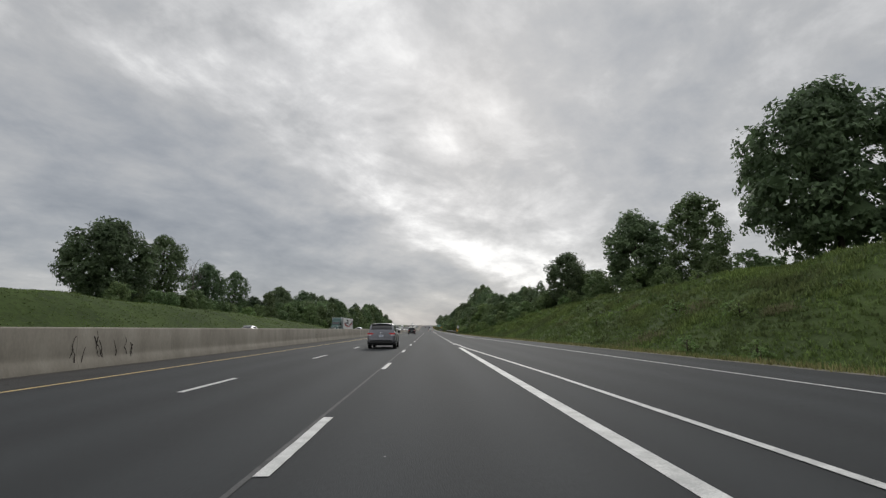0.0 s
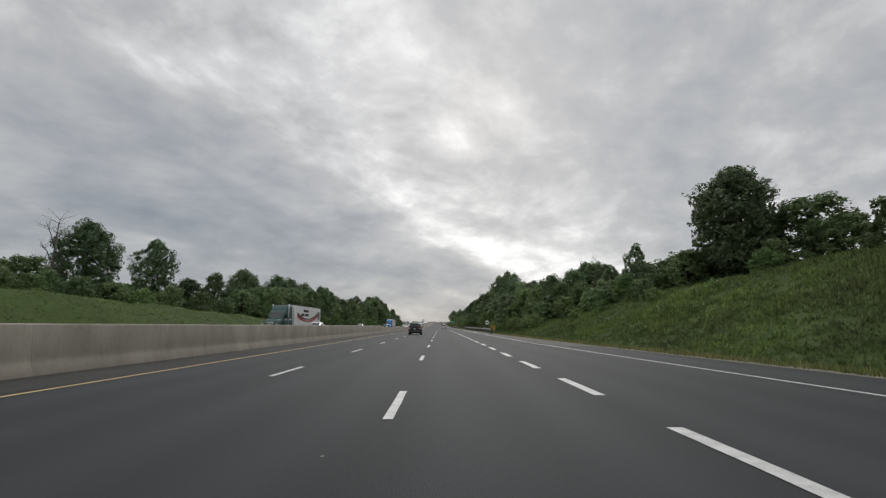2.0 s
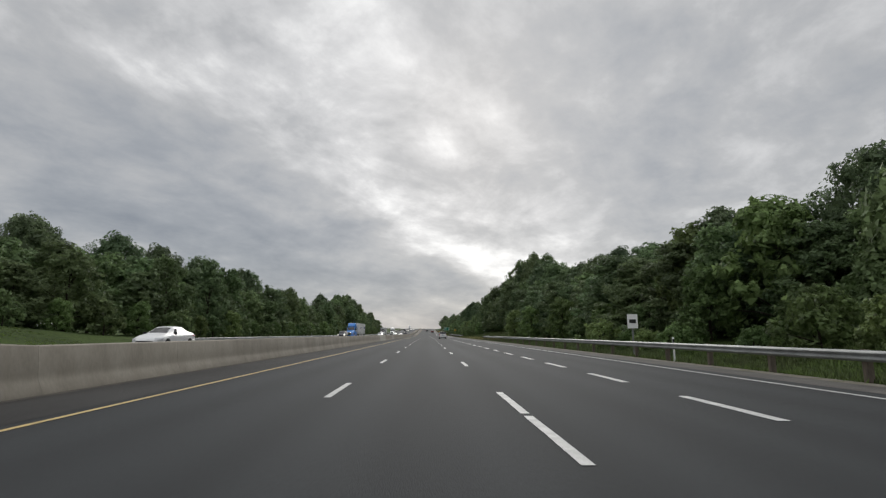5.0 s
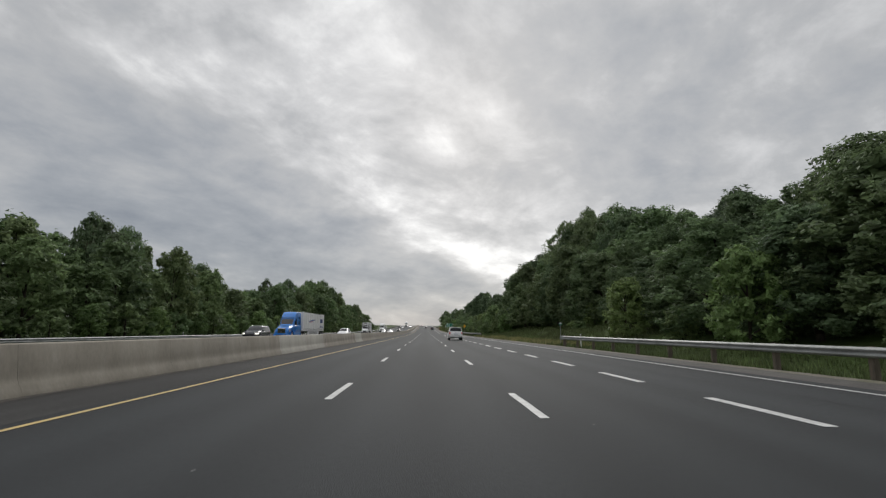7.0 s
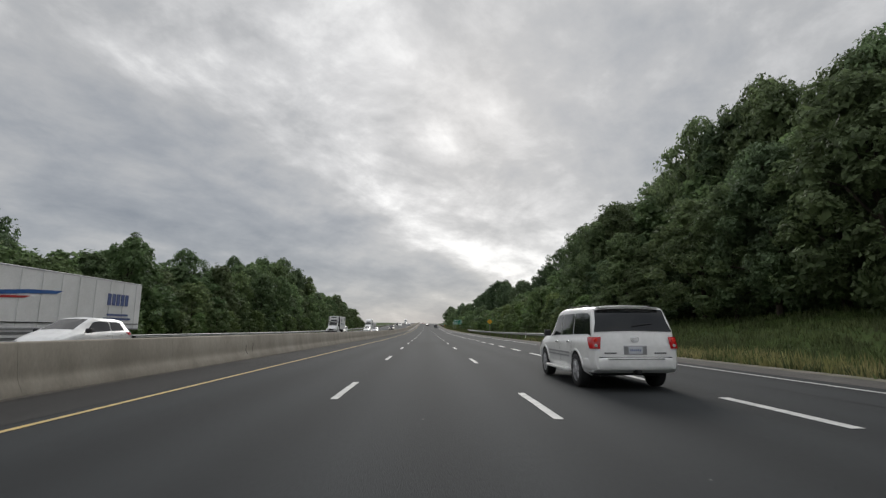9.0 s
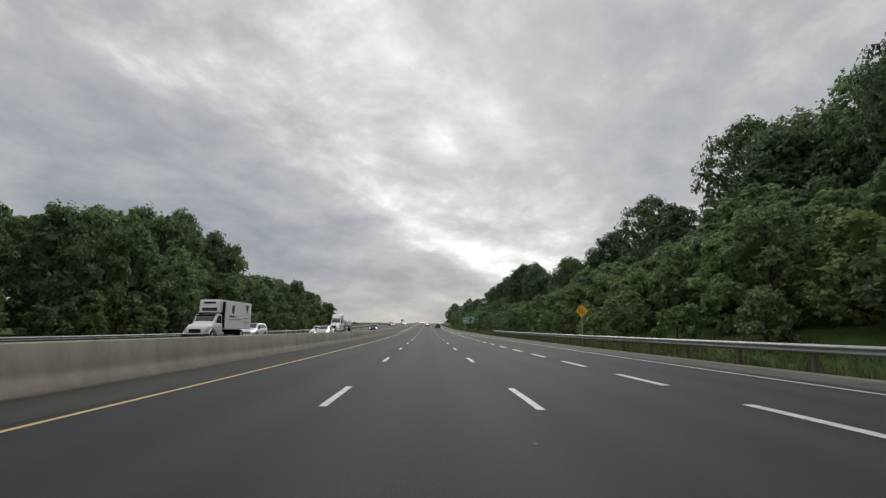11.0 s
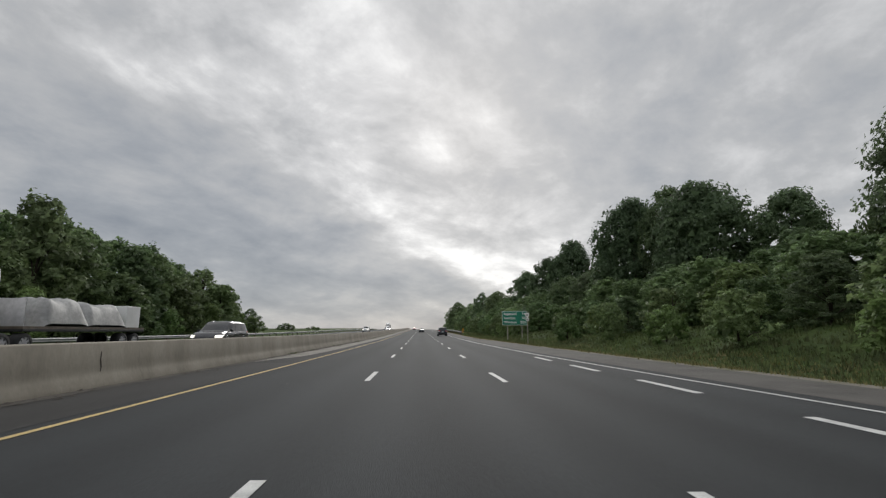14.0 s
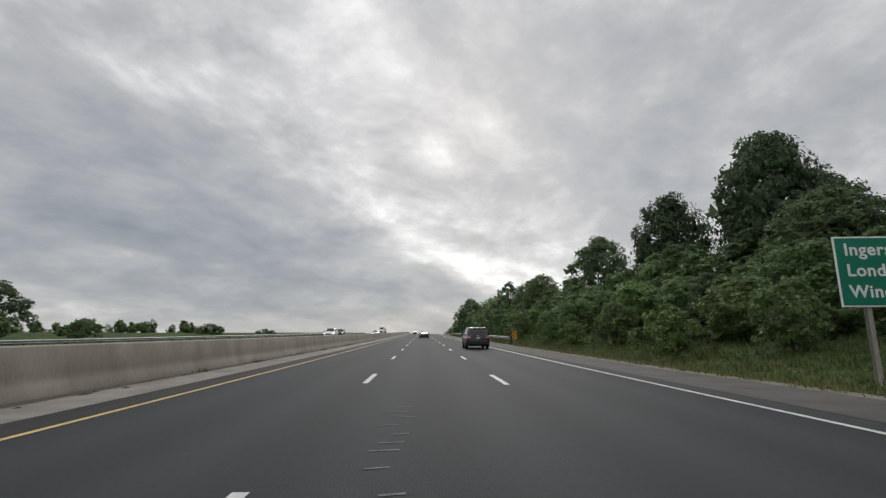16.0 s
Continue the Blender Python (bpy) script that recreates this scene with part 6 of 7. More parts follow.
def make_truck(name, cab_mat, trailer_mat, label, stripes=False, lights_on=False, flat=False, logo=False, aero=False):
    """A conventional tractor, its front towards +y at y = 0, and a van trailer behind it."""
    truck = new(name)
    tagged(truck, label, "truck", ON)
    sh = Shape([(-6.3, 0.75, 1.9, 3.9, 1.15, 1.10), (-6.2, 0.70, 1.95, 3.95, 1.20, 1.12), (-4.5, 0.70, 1.95, 3.98, 1.22, 1.14), (-3.9, 0.70, 1.95, 3.70, 1.22, 1.12), (-3.1, 0.70, 1.95, 3.02, 1.20, 1.10), (-2.8, 0.70, 1.95, 2.86, 1.18, 1.06),
                (-2.3, 0.70, 1.92, 2.08, 1.10, 0.98), (-2.15, 0.70, 1.82, 2.00, 1.02, 0.92), (-0.9, 0.70, 1.68, 1.86, 0.92, 0.80), (-0.25, 0.66, 1.50, 1.72, 0.86, 0.74), (0.0, 0.62, 1.35, 1.45, 0.80, 0.66)])
    if aero:
        sh = Shape([(-6.3, 0.75, 1.9, 3.80, 1.14, 1.02), (-6.2, 0.70, 1.95, 3.96, 1.21, 1.08), (-4.7, 0.70, 1.95, 4.02, 1.22, 1.07), (-4.0, 0.70, 1.95, 3.90, 1.22, 1.03), (-3.45, 0.70, 1.95, 3.56, 1.21, 1.00), (-3.05, 0.70, 1.95, 3.10, 1.20, 1.02),
                    (-2.60, 0.70, 1.93, 2.42, 1.15, 1.00), (-2.32, 0.70, 1.88, 2.02, 1.10, 0.95), (-2.15, 0.70, 1.80, 1.95, 1.07, 0.90), (-0.9, 0.68, 1.56, 1.74, 1.02, 0.82), (-0.25, 0.64, 1.34, 1.52, 0.98, 0.74), (0.0, 0.60, 1.10, 1.22, 0.88, 0.62)])
    sh.body(cab_mat, truck, 54)
    top_window(sh, "windscreen", -2.90 if aero else -2.80, -2.40, 0.95, truck)
    if aero:
        lump("visor", TRIM, truck, -1.02, 1.02, -3.08, -2.92, 3.02, 3.10, 0.03)
    for s in (-1, 1):
        side_window(sh, -3.75, -2.75, 0.10, 0.62, s, truck, None, 0.0, -0.22)
        for y in (-1.15,):
            wheel_unit(truck, s * 1.05, y, 0.52, 0.30, 8)
            bm = bmesh.new()
            n = 12
            rows = [[bm.verts.new((s * x, y + math.cos(math.pi * i / n) * 0.66, 0.55 + math.sin(math.pi * i / n) * 0.66)) for x in (0.82, 1.22)] for i in range(n + 1)]
            for a, b in zip(rows, rows[1:]):
                bm.faces.new((a[0], a[1], b[1], b[0]))
            bmesh.ops.solidify(bm, geom=bm.faces[:], thickness=0.04)
            part("fender", bm, cab_mat, truck, smooth=True)
        for y in (-6.6, -7.9):
            wheel_unit(truck, s * 1.0, y, 0.52, 0.50, 8)
        if aero:
            side_window(sh, -5.35, -4.75, 0.12, 0.34, s, truck, None, 0.0, 0.0)
            side_window(sh, -5.35, -4.85, 0.52, 0.68, s, truck, None, 0.0, 0.0)
            lump("side_fairing", cab_mat, truck, s * 0.95, s * 1.20, -6.2, -2.1, 0.42, 0.95, 0.05)
        else:
            bm = bmesh.new()
            tube(bm, (s * 1.16, -4.35, 0.9), (s * 1.16, -4.35, 4.15), 0.07, 0.07, 12)
            part("exhaust_pipe", bm, ALLOY, truck, smooth=True)
            bm = bmesh.new()
            tube(bm, (s * 1.12, -5.0, 0.75), (s * 1.12, -3.2, 0.75), 0.32, 0.32, 16)
            part("fuel_tank", bm, CHROME, truck, smooth=True)
        lump("mirror", TRIM, truck, s * 1.30, s * 1.46, -2.55, -2.45, 1.95, 2.55, 0.03)
        lump("head_lamp", HEADLIGHT if lights_on else CLEAR_LENS, truck, s * 0.80, s * 1.10, -0.55, -0.28, 1.02, 1.25, 0.05)
    lump("grille", CHROME, truck, -0.55, 0.55, -0.06, 0.06, 0.80, 1.52, 0.05)
    bm = bmesh.new()
    for i in range(7):
        box(bm, -0.5, 0.5, 0.062, 0.072, 0.86 + i * 0.09, 0.90 + i * 0.09)
    part("grille_slots", bm, WELL, truck)
    lump("bumper", cab_mat if aero else CHROME, truck, -1.15, 1.15, -0.45, 0.12, 0.38, 0.72, 0.06)
    bm = bmesh.new()
    for i in range(0 if aero else 4):
        tube(bm, (-1.05, 0.22, 0.70 + i * 0.18), (1.05, 0.22, 0.70 + i * 0.18), 0.03, 0.03, 8)
    for x in () if aero else (-1.05, 0.0, 1.05):
        tube(bm, (x, 0.22, 0.45), (x, 0.22, 1.26), 0.035, 0.035, 8)
        tube(bm, (x, 0.22, 0.5), (x, 0.0, 0.5), 0.035, 0.035, 8)
    if aero:
        box(bm, -0.75, 0.75, 0.10, 0.135, 0.44, 0.60, 0.02)
    part("lower_grille" if aero else "bull_bar", bm, TRIM if aero else CHROME, truck, smooth=not aero)
    lump("chassis", WELL, truck, -0.45, 0.45, -8.6, -0.6, 0.60, 0.95, 0.02)
    # trailer
    t = new("trailer")
    t.parent = truck
    y0, y1 = -22.6, -6.9
    if flat:
        flatbed(t, -17.8, -7.6)
        return truck
    lump("box", trailer_mat, t, -1.29, 1.29, y0, y1, 1.18, 4.08, 0.03)
    lump("side_skirt_rail", ALLOY, t, -1.305, 1.305, y0 + 0.02, y1 - 0.02, 1.10, 1.20, 0.01)
    lump("top_rail", ALLOY, t, -1.303, 1.303, y0 + 0.02, y1 - 0.02, 4.00, 4.06, 0.01)
    lump("rear_frame", WELL, t, -1.2, 1.2, y0 - 0.03, y0 + 0.1, 0.55, 0.68, 0.02)
    for s in (-1, 1):
        for y in (-20.4, -21.7):
            wheel_unit(t, s * 1.0, y, 0.52, 0.50, 8)
        lump("landing_leg", WELL, t, s * 0.7, s * 0.85, -9.9, -9.75, 0.25, 1.15, 0.01)
        for i in range(12):
            y = y0 + 0.6 + i * 1.3
            lump("panel_rib", trailer_mat, t, s * 1.288, s * 1.302, y, y + 0.03, 1.22, 3.98)
        x = s * 1.312
        # side lettering as plain bars, swooping stripes and a round mark
        if logo:
            for mat, pts in ((SIGN_BLUE, ((-10.6, 2.62), (-11.6, 2.86), (-13.4, 3.02), (-15.6, 3.10), (-15.2, 2.92), (-13.4, 2.82), (-11.8, 2.68))),
                             (RED_VINYL, ((-10.9, 2.46), (-12.0, 2.66), (-13.6, 2.72), (-13.2, 2.60), (-12.0, 2.54)))):
                bm = bmesh.new()
                lift = s * (0.004 if mat == RED_VINYL else 0.0)
                bm.faces.new([bm.verts.new((x - s * 0.003 + lift, q, z)) for q, z in pts])
                part("painted_mark", bm, mat, t)
            for i in range(5):
                lump("lettering_bar", BLUE_BARS, t, x, x - s * 0.006, -21.2 + i * 0.42, -20.92 + i * 0.42, 2.55, 3.25)
            for y0_, y1_, z in ((-19.3, -21.3, 1.98), (-19.0, -21.6, 1.74)):
                lump("lettering_line", BLUE_BARS, t, x, x - s * 0.006, y1_, y0_, z - 0.06, z + 0.06)
            lump("dark_band", WELL, t, x, x - s * 0.006, y0 + 0.1, y1 - 0.1, 1.42, 1.46)
            skirt = lump("side_skirt", TRAILER_WHITE, t, s * 1.20, s * 1.25, -18.6, -10.2, 0.42, 1.12, 0.02)
            for z in (0.92, 0.66):
                lump("skirt_lettering", TRAILER_GREY, skirt, s * 1.250, s * 1.256, -17.0, -11.0, z - 0.06, z + 0.06)
        for k, (z, w, a) in enumerate(() if logo else ((3.35, 2.9, -13.0), (2.72, 4.2, -12.4))):
            n = 7 if k == 0 else 10
            for i in range(n):
                if k and i == 5:
                    continue
                yy = a - w / 2 + w * i / n
                lump("lettering_bar", BLACK_VINYL if stripes else BLUE_BARS, t, x, x - s * 0.006, yy, yy + w / n * 0.68, z - 0.19, z + 0.19)
        if stripes:
            for mat, off, wid in ((RED_VINYL, 0.0, 0.26), (BLACK_VINYL, 0.34, 0.20)):
                bm = bmesh.new()
                n = 24
                rows = []
                for i in range(n + 1):
                    k = i / n
                    yy = -8.2 - k * 12.6
                    z = 2.55 - 2.6 * k * (1 - k) * 1.5 + off + 0.35 * k
                    h = wid * (0.35 + 0.65 * abs(2 * k - 1))
                    rows.append([bm.verts.new((x - s * 0.003, yy, max(1.24, z - h))), bm.verts.new((x - s * 0.003, yy, max(1.27, z + h)))])
                for a, b in zip(rows, rows[1:]):
                    bm.faces.new((a[0], a[1], b[1], b[0]))
                part("stripe", bm, mat, t)
            bm = bmesh.new()
            bmesh.ops.create_cone(bm, cap_ends=True, segments=28, radius1=0.78, radius2=0.78, depth=0.004, matrix=Matrix.Translation((x, -21.3, 2.75)) @ Matrix.Rotation(math.pi / 2, 4, "Y"))
            part("round_mark", bm, BLACK_VINYL, t)
            bm = bmesh.new()
            bmesh.ops.create_cone(bm, cap_ends=True, segments=28, radius1=0.55, radius2=0.55, depth=0.004, matrix=Matrix.Translation((x + s * 0.005, -21.3, 2.75)) @ Matrix.Rotation(math.pi / 2, 4, "Y"))
            part("round_mark_centre", bm, TRAILER_GREY, t)
    return truck


truck = make_truck("green_truck", GREEN_CAB, TRAILER_WHITE, "dark green lorry with a striped white box trailer", True)
stand(truck, -22.5, 124.0, -1)
truck = make_truck("blue_truck", BLUE_CAB, TRAILER_WHITE, "blue lorry with a white box trailer with blue and red marks", logo=True, aero=True)
stand(truck, -22.5, 275.0, -1)
truck = make_truck("white_truck", WHITE_CAR, TRAILER_GREY, "white lorry with grey tarped loads on a flatbed", False, True, True, aero=True)
stand(truck, -22.5, 433.0, -1)
stand(copy_thing(truck, Matrix()), -22.5, 720.0, -1)


# ---- signs ----
SIGN_GREEN = material("green_sign_sheeting", (0.005, 0.205, 0.125), 0.45, scale=1.5, fine=20, amount=0.10, bump=0.0)
PALE_POST = material("pale_timber_sign_post", (0.40, 0.37, 0.32), 0.85, scale=3, fine=25, amount=0.25, bump=0.3, stretch=(1, 1, 0.2))
SIGN_WHITE = material("white_sign_sheeting", (0.86, 0.86, 0.85), 0.45, scale=3, fine=20, amount=0.06, bump=0.0)
SIGN_YELLOW = material("yellow_sign_sheeting", (0.80, 0.42, 0.02), 0.45, scale=3, fine=20, amount=0.08, bump=0.0)
SIGN_BLACK = material("black_sign_print", (0.012, 0.012, 0.012), 0.5, scale=3, fine=20, amount=0.1, bump=0.0)


def text_part(name, body, size, mat, parent, x, z, y, align="LEFT"):
    cu = bpy.data.curves.new(name, "FONT")
    cu.body, cu.size, cu.align_x, cu.align_y, cu.extrude, cu.space_character = body, size, align, "CENTER", 0.004, 1.08
    cu.offset = 0.012
    tmp = new("tmp_text", cu)
    dg = bpy.context.evaluated_depsgraph_get()
    me = bpy.data.meshes.new_from_object(tmp.evaluated_get(dg))
    bpy.data.objects.remove(tmp)
    bpy.data.curves.remove(cu)
    me.materials.clear()
    me.materials.append(mat)
    ob = put(name, me, parent, pose(x, y, z, 90, 0, 0))
    return ob


def ibeam(name, parent, x, y, z1, mat=GALV, w=0.10):
    bm = bmesh.new()
    box(bm, x - w / 2, x + w / 2, y - 0.07, y - 0.055, -0.8, z1)
    box(bm, x - w / 2, x + w / 2, y + 0.055, y + 0.07, -0.8, z1)
    box(bm, x - 0.006, x + 0.006, y - 0.055, y + 0.055, -0.8, z1)
    return part(name, bm, mat, parent)


def distance_sign():
    sign = new("distance_sign")
    tagged(sign, "green distance sign with white lettering on two posts", "road sign")
    w, z0, z1 = 3.8, 1.85, 4.0
    lump("board", SIGN_WHITE, sign, -w / 2, w / 2, -0.02, 0.02, z0, z1, 0.012)
    lump("green_face", SIGN_GREEN, sign, -w / 2 + 0.05, w / 2 - 0.05, -0.028, -0.015, z0 + 0.05, z1 - 0.05, 0.004)
    for i, (town, km) in enumerate((("Ingersoll", "14"), ("London", "50"), ("Windsor", "225"))):
        z = z1 - 0.42 - i * 0.64
        text_part("lettering", town, 0.52, SIGN_WHITE, sign, -w / 2 + 0.28, z, -0.030)
        text_part("lettering", km, 0.52, SIGN_WHITE, sign, w / 2 - 0.22, z, -0.030, "RIGHT")
    for x in (-1.1, 1.1):
        ibeam("post", sign, x, 0.10, z1 - 0.1, PALE_POST, 0.14)
    y = 489.5
    sign.matrix_basis = pose(12.2, y + 1.0, ground_z(11.9, y) + 0.35, 0, 0, -6)


def route_marker():
    m = new("route_marker")
    tagged(m, "white route marker shield over a small white plate on a post", "road sign")
    bm = bmesh.new()
    vs = [bm.verts.new((x * 0.66, -0.02, z)) for x, z in ((-0.30, 2.97), (-0.18, 3.04), (0.0, 3.0), (0.18, 3.04), (0.30, 2.97), (0.27, 2.64), (0.0, 2.50), (-0.27, 2.64))]
    f = bm.faces.new(vs)
    bmesh.ops.solidify(bm, geom=[f], thickness=0.02)
    part("shield", bm, SIGN_WHITE, m)
    text_part("shield_number", "401", 0.155, SIGN_BLACK, m, 0.0, 2.78, -0.046, "CENTER")
    lump("lower_plate", SIGN_WHITE, m, -0.17, 0.17, -0.02, 0.0, 2.20, 2.44, 0.01)
    lump("lower_plate_marks", GALV, m, -0.11, 0.11, -0.026, -0.02, 2.28, 2.36)
    ibeam("post", m, 0.0, 0.08, 3.0, PALE_POST, 0.07)
    m.matrix_basis = pose(8.9, 466.8, ground_z(8.9, 466.8) + 0.3, 0, 0, -5)


def merge_sign():
    m = new("merge_sign")
    tagged(m, "yellow diamond warning sign with a black symbol", "road sign")
    d = 0.78
    bm = bmesh.new()
    box(bm, -d / 2, d / 2, -0.02, 0.0, -d / 2, d / 2, 0.01, Matrix.Translation((0, 0, 2.35)) @ Matrix.Rotation(math.pi / 4, 4, "Y"))
    part("diamond", bm, SIGN_YELLOW, m)
    bm = bmesh.new()
    box(bm, -0.20, -0.15, -0.028, -0.022, 2.12, 2.58)
    box(bm, 0.00, 0.05, -0.028, -0.022, 2.36, 2.60)
    box(bm, 0.17, 0.22, -0.028, -0.022, 2.10, 2.28)
    box(bm, -0.025, 0.025, -0.028, -0.022, -0.11, 0.11, 0, Matrix.Translation((0.11, 0, 2.33)) @ Matrix.Rotation(-0.85, 4, "Y"))
    box(bm, 0.00, 0.05, -0.028, -0.022, 2.10, 2.32)
    part("symbol", bm, SIGN_BLACK, m)
    ibeam("post", m, 0.0, 0.07, 2.75, PALE_POST, 0.09)
    m.matrix_basis = pose(11.1, 365.8, ground_z(11.1, 365.8) + 0.68, 0, 0, -4)


def hazard_board(x, y):
    m = new("hazard_board")
    tagged(m, "yellow and black striped hazard board at the rail end", "road sign", "hazard boards")
    lump("board", SIGN_YELLOW, m, -0.23, 0.23, -0.02, 0.0, 0.55, 1.45, 0.008)
    bm = bmesh.new()
    for i in range(4):
        z = 0.62 + i * 0.22
        q = [(-0.215, -0.026, z), (0.215, -0.026, z + 0.18 - 0.18 + 0.12), (0.215, -0.026, z + 0.22), (-0.215, -0.026, z + 0.10)]
        bm.faces.new([bm.verts.new(p) for p in q])
    part("stripes", bm, SIGN_BLACK, m)
    ibeam("post", m, 0.0, 0.07, 1.4, GALV, 0.07)
    m.matrix_basis = pose(x, y, ground_z(x, y) + 0.15, 0, 0, -6)


def small_marker(x, y, h=1.25):
    m = new("delineator_post")
    tagged(m, "white delineator post with a dark reflector band", "delineator", "delineator posts")
    lump("post", SIGN_WHITE, m, -0.05, 0.05, -0.012, 0.012, -0.4, h, 0.008)
    lump("reflector", SIGN_BLACK, m, -0.045, 0.045, -0.018, -0.012, h - 0.28, h - 0.10, 0.004)
    m.matrix_basis = pose(x, y, ground_z(x, y), 0, 0, 0)


distance_sign()
route_marker()
merge_sign()
hazard_board(9.6, 138.2)
hazard_board(7.6, 528.3)
for x, y in ((11.2, 205.0), (11.2, 245.0), (11.3, 330.0), (11.2, 378.0), (12.0, 425.5), (10.8, 168.0), (-29.0, 260.0), (-29.0, 420.0)):
    small_marker(x, y)


def location_marker(x, y, h, white_low):
    """A small diamond plate, half green and half white, on a slim steel post."""
    g = new("location_marker")
    tagged(g, "small green and white diamond plate on a slim post", "road sign", "location markers")
    bm = bmesh.new()
    box(bm, -0.125, 0.125, -0.012, 0.0, -0.125, 0.125, 0.006, Matrix.Translation((0, 0, h)) @ Matrix.Rotation(math.pi / 4, 4, "Y"))
    part("plate", bm, SIGN_GREEN, g)
    bm = bmesh.new()
    k = -1 if white_low else 1
    f = bm.faces.new([bm.verts.new((a, -0.015, h + k * b)) for a, b in ((-0.155, 0.012), (0.155, 0.012), (0.0, 0.165))])
    bmesh.ops.solidify(bm, geom=[f], thickness=0.004)
    part("white_half", bm, SIGN_WHITE, g)
    ibeam("post", g, 0.0, 0.05, h + 0.08, GALV, 0.032)
    g.matrix_basis = pose(x, y, ground_z(x, y) + 0.12, 0, 0, -4)


location_marker(10.75, 249.4, 1.95, False)
location_marker(12.1, 423.0, 1.9, True)
w = new("notice_sign")
tagged(w, "small white notice sign on a steel post", "road sign")
lump("board", SIGN_WHITE, w, -0.35, 0.35, -0.02, 0.0, 2.0, 2.95, 0.012)
lump("print", SIGN_BLACK, w, -0.22, 0.22, -0.026, -0.02, 2.35, 2.6)
ibeam("post", w, 0.0, 0.07, 2.9, GALV, 0.07)
w.matrix_basis = pose(12.2, 176.0, ground_z(12.2, 176.0), 0, 0, -4)


def make_box_truck(name, label):
    """A straight truck with a bonnet, a cooling unit over the cab and a tall box; its front towards +y at y = 0."""
    truck = new(name)
    tagged(truck, label, "truck", ON)
    sh = Shape([(-3.1, 0.75, 1.55, 2.42, 1.10, 1.00), (-3.0, 0.70, 1.60, 2.52, 1.12, 1.03), (-2.5, 0.70, 1.60, 2.56, 1.13, 1.03), (-2.1, 0.70, 1.60, 2.46, 1.12, 1.00), (-1.55, 0.70, 1.58, 1.76, 1.06, 0.94),
                (-1.4, 0.70, 1.50, 1.66, 1.02, 0.90), (-0.5, 0.68, 1.38, 1.52, 0.96, 0.82), (-0.1, 0.65, 1.20, 1.34, 0.90, 0.75), (0.0, 0.60, 1.05, 1.12, 0.84, 0.70)])
    sh.body(WHITE_CAR, truck, 48)
    top_window(sh, "windscreen", -2.05, -1.60, 0.94, truck)
    lump("grille", WELL, truck, -0.52, 0.52, -0.08, 0.03, 0.78, 1.12, 0.04)
    lump("bumper", TRIM, truck, -1.15, 1.15, -0.35, 0.10, 0.38, 0.68, 0.06)
    lump("chassis", WELL, truck, -0.45, 0.45, -9.6, -0.5, 0.60, 1.02, 0.02)
    lump("visor", TRIM, truck, -0.95, 0.95, -2.15, -1.90, 2.50, 2.55, 0.02)
    for s in (-1, 1):
        side_window(sh, -2.85, -1.85, 0.08, 0.92, s, truck, None, 0.0, -0.30)
        wheel_unit(truck, s * 1.02, -0.95, 0.50, 0.28, 8)
        wheel_unit(truck, s * 0.98, -7.6, 0.50, 0.50, 8)
        lump("mirror", TRIM, truck, s * 1.24, s * 1.38, -1.72, -1.62, 1.75, 2.25, 0.03)
        lump("head_lamp", CLEAR_LENS, truck, s * 0.66, s * 0.93, -0.30, -0.06, 0.88, 1.08, 0.05)
        lump("fuel_tank", ALLOY, truck, s * 0.70, s * 1.16, -3.4, -2.0, 0.45, 0.85, 0.10)
        bm = bmesh.new()
        rows = [[bm.verts.new((s * x, -0.95 + math.cos(math.pi * i / 12) * 0.64, 0.52 + math.sin(math.pi * i / 12) * 0.64)) for x in (0.80, 1.19)] for i in range(13)]
        for p, q in zip(rows, rows[1:]):
            bm.faces.new((p[0], p[1], q[1], q[0]))
        bmesh.ops.solidify(bm, geom=bm.faces[:], thickness=0.04)
        part("fender", bm, WHITE_CAR, truck, smooth=True)
    cargo = lump("cargo_box", TRAILER_WHITE, truck, -1.27, 1.27, -9.9, -3.3, 1.10, 3.82, 0.03)
    lump("box_front_seam", WELL, cargo, -1.18, 1.18, -3.31, -3.22, 1.20, 3.70, 0.01)
    lump("lower_rail", ALLOY, cargo, -1.285, 1.285, -9.88, -3.35, 1.06, 1.16, 0.01)
    unit = lump("cooling_unit", WHITE_CAR, truck, -0.98, 0.98, -3.24, -2.62, 2.66, 3.86, 0.12)
    lump("cooling_grille", WELL, unit, -0.55, 0.55, -2.64, -2.60, 3.48, 3.66, 0.02)
    lump("cooling_panel", TRIM, unit, -0.70, 0.70, -2.635, -2.60, 2.80, 3.10, 0.02)
    for s in (-1, 1):
        x = s * 1.275
        bm = bmesh.new()
        n = 20
        ring = [bm.verts.new((x, -5.0 + math.cos(2 * math.pi * i / n) * 0.34, 3.02 + math.sin(2 * math.pi * i / n) * 0.46)) for i in range(n)]
        bm.faces.new(ring)
        part("oval_mark", bm, BLACK_VINYL, cargo)
        for i in range(5):
            lump("lettering_bar", BLACK_VINYL, cargo, x, x - s * 0.006, -4.35 - i * 0.26, -4.17 - i * 0.26, 2.24, 2.42)
        for y0, y1, z in ((-7.2, -4.1, 2.02), (-9.5, -7.6, 2.16), (-9.5, -8.0, 1.72), (-6.3, -5.6, 2.30)):
            lump("lettering_line", BLUE_BARS, cargo, x, x - s * 0.006, y0, y1, z, z + 0.05)
        bm = bmesh.new()
        bm.faces.new([bm.verts.new(p) for p in ((x, -8.1, 3.56), (x, -8.75, 2.66), (x, -9.15, 3.52))])
        part("green_wedge", bm, GREEN_CAB, cargo)
    return truck


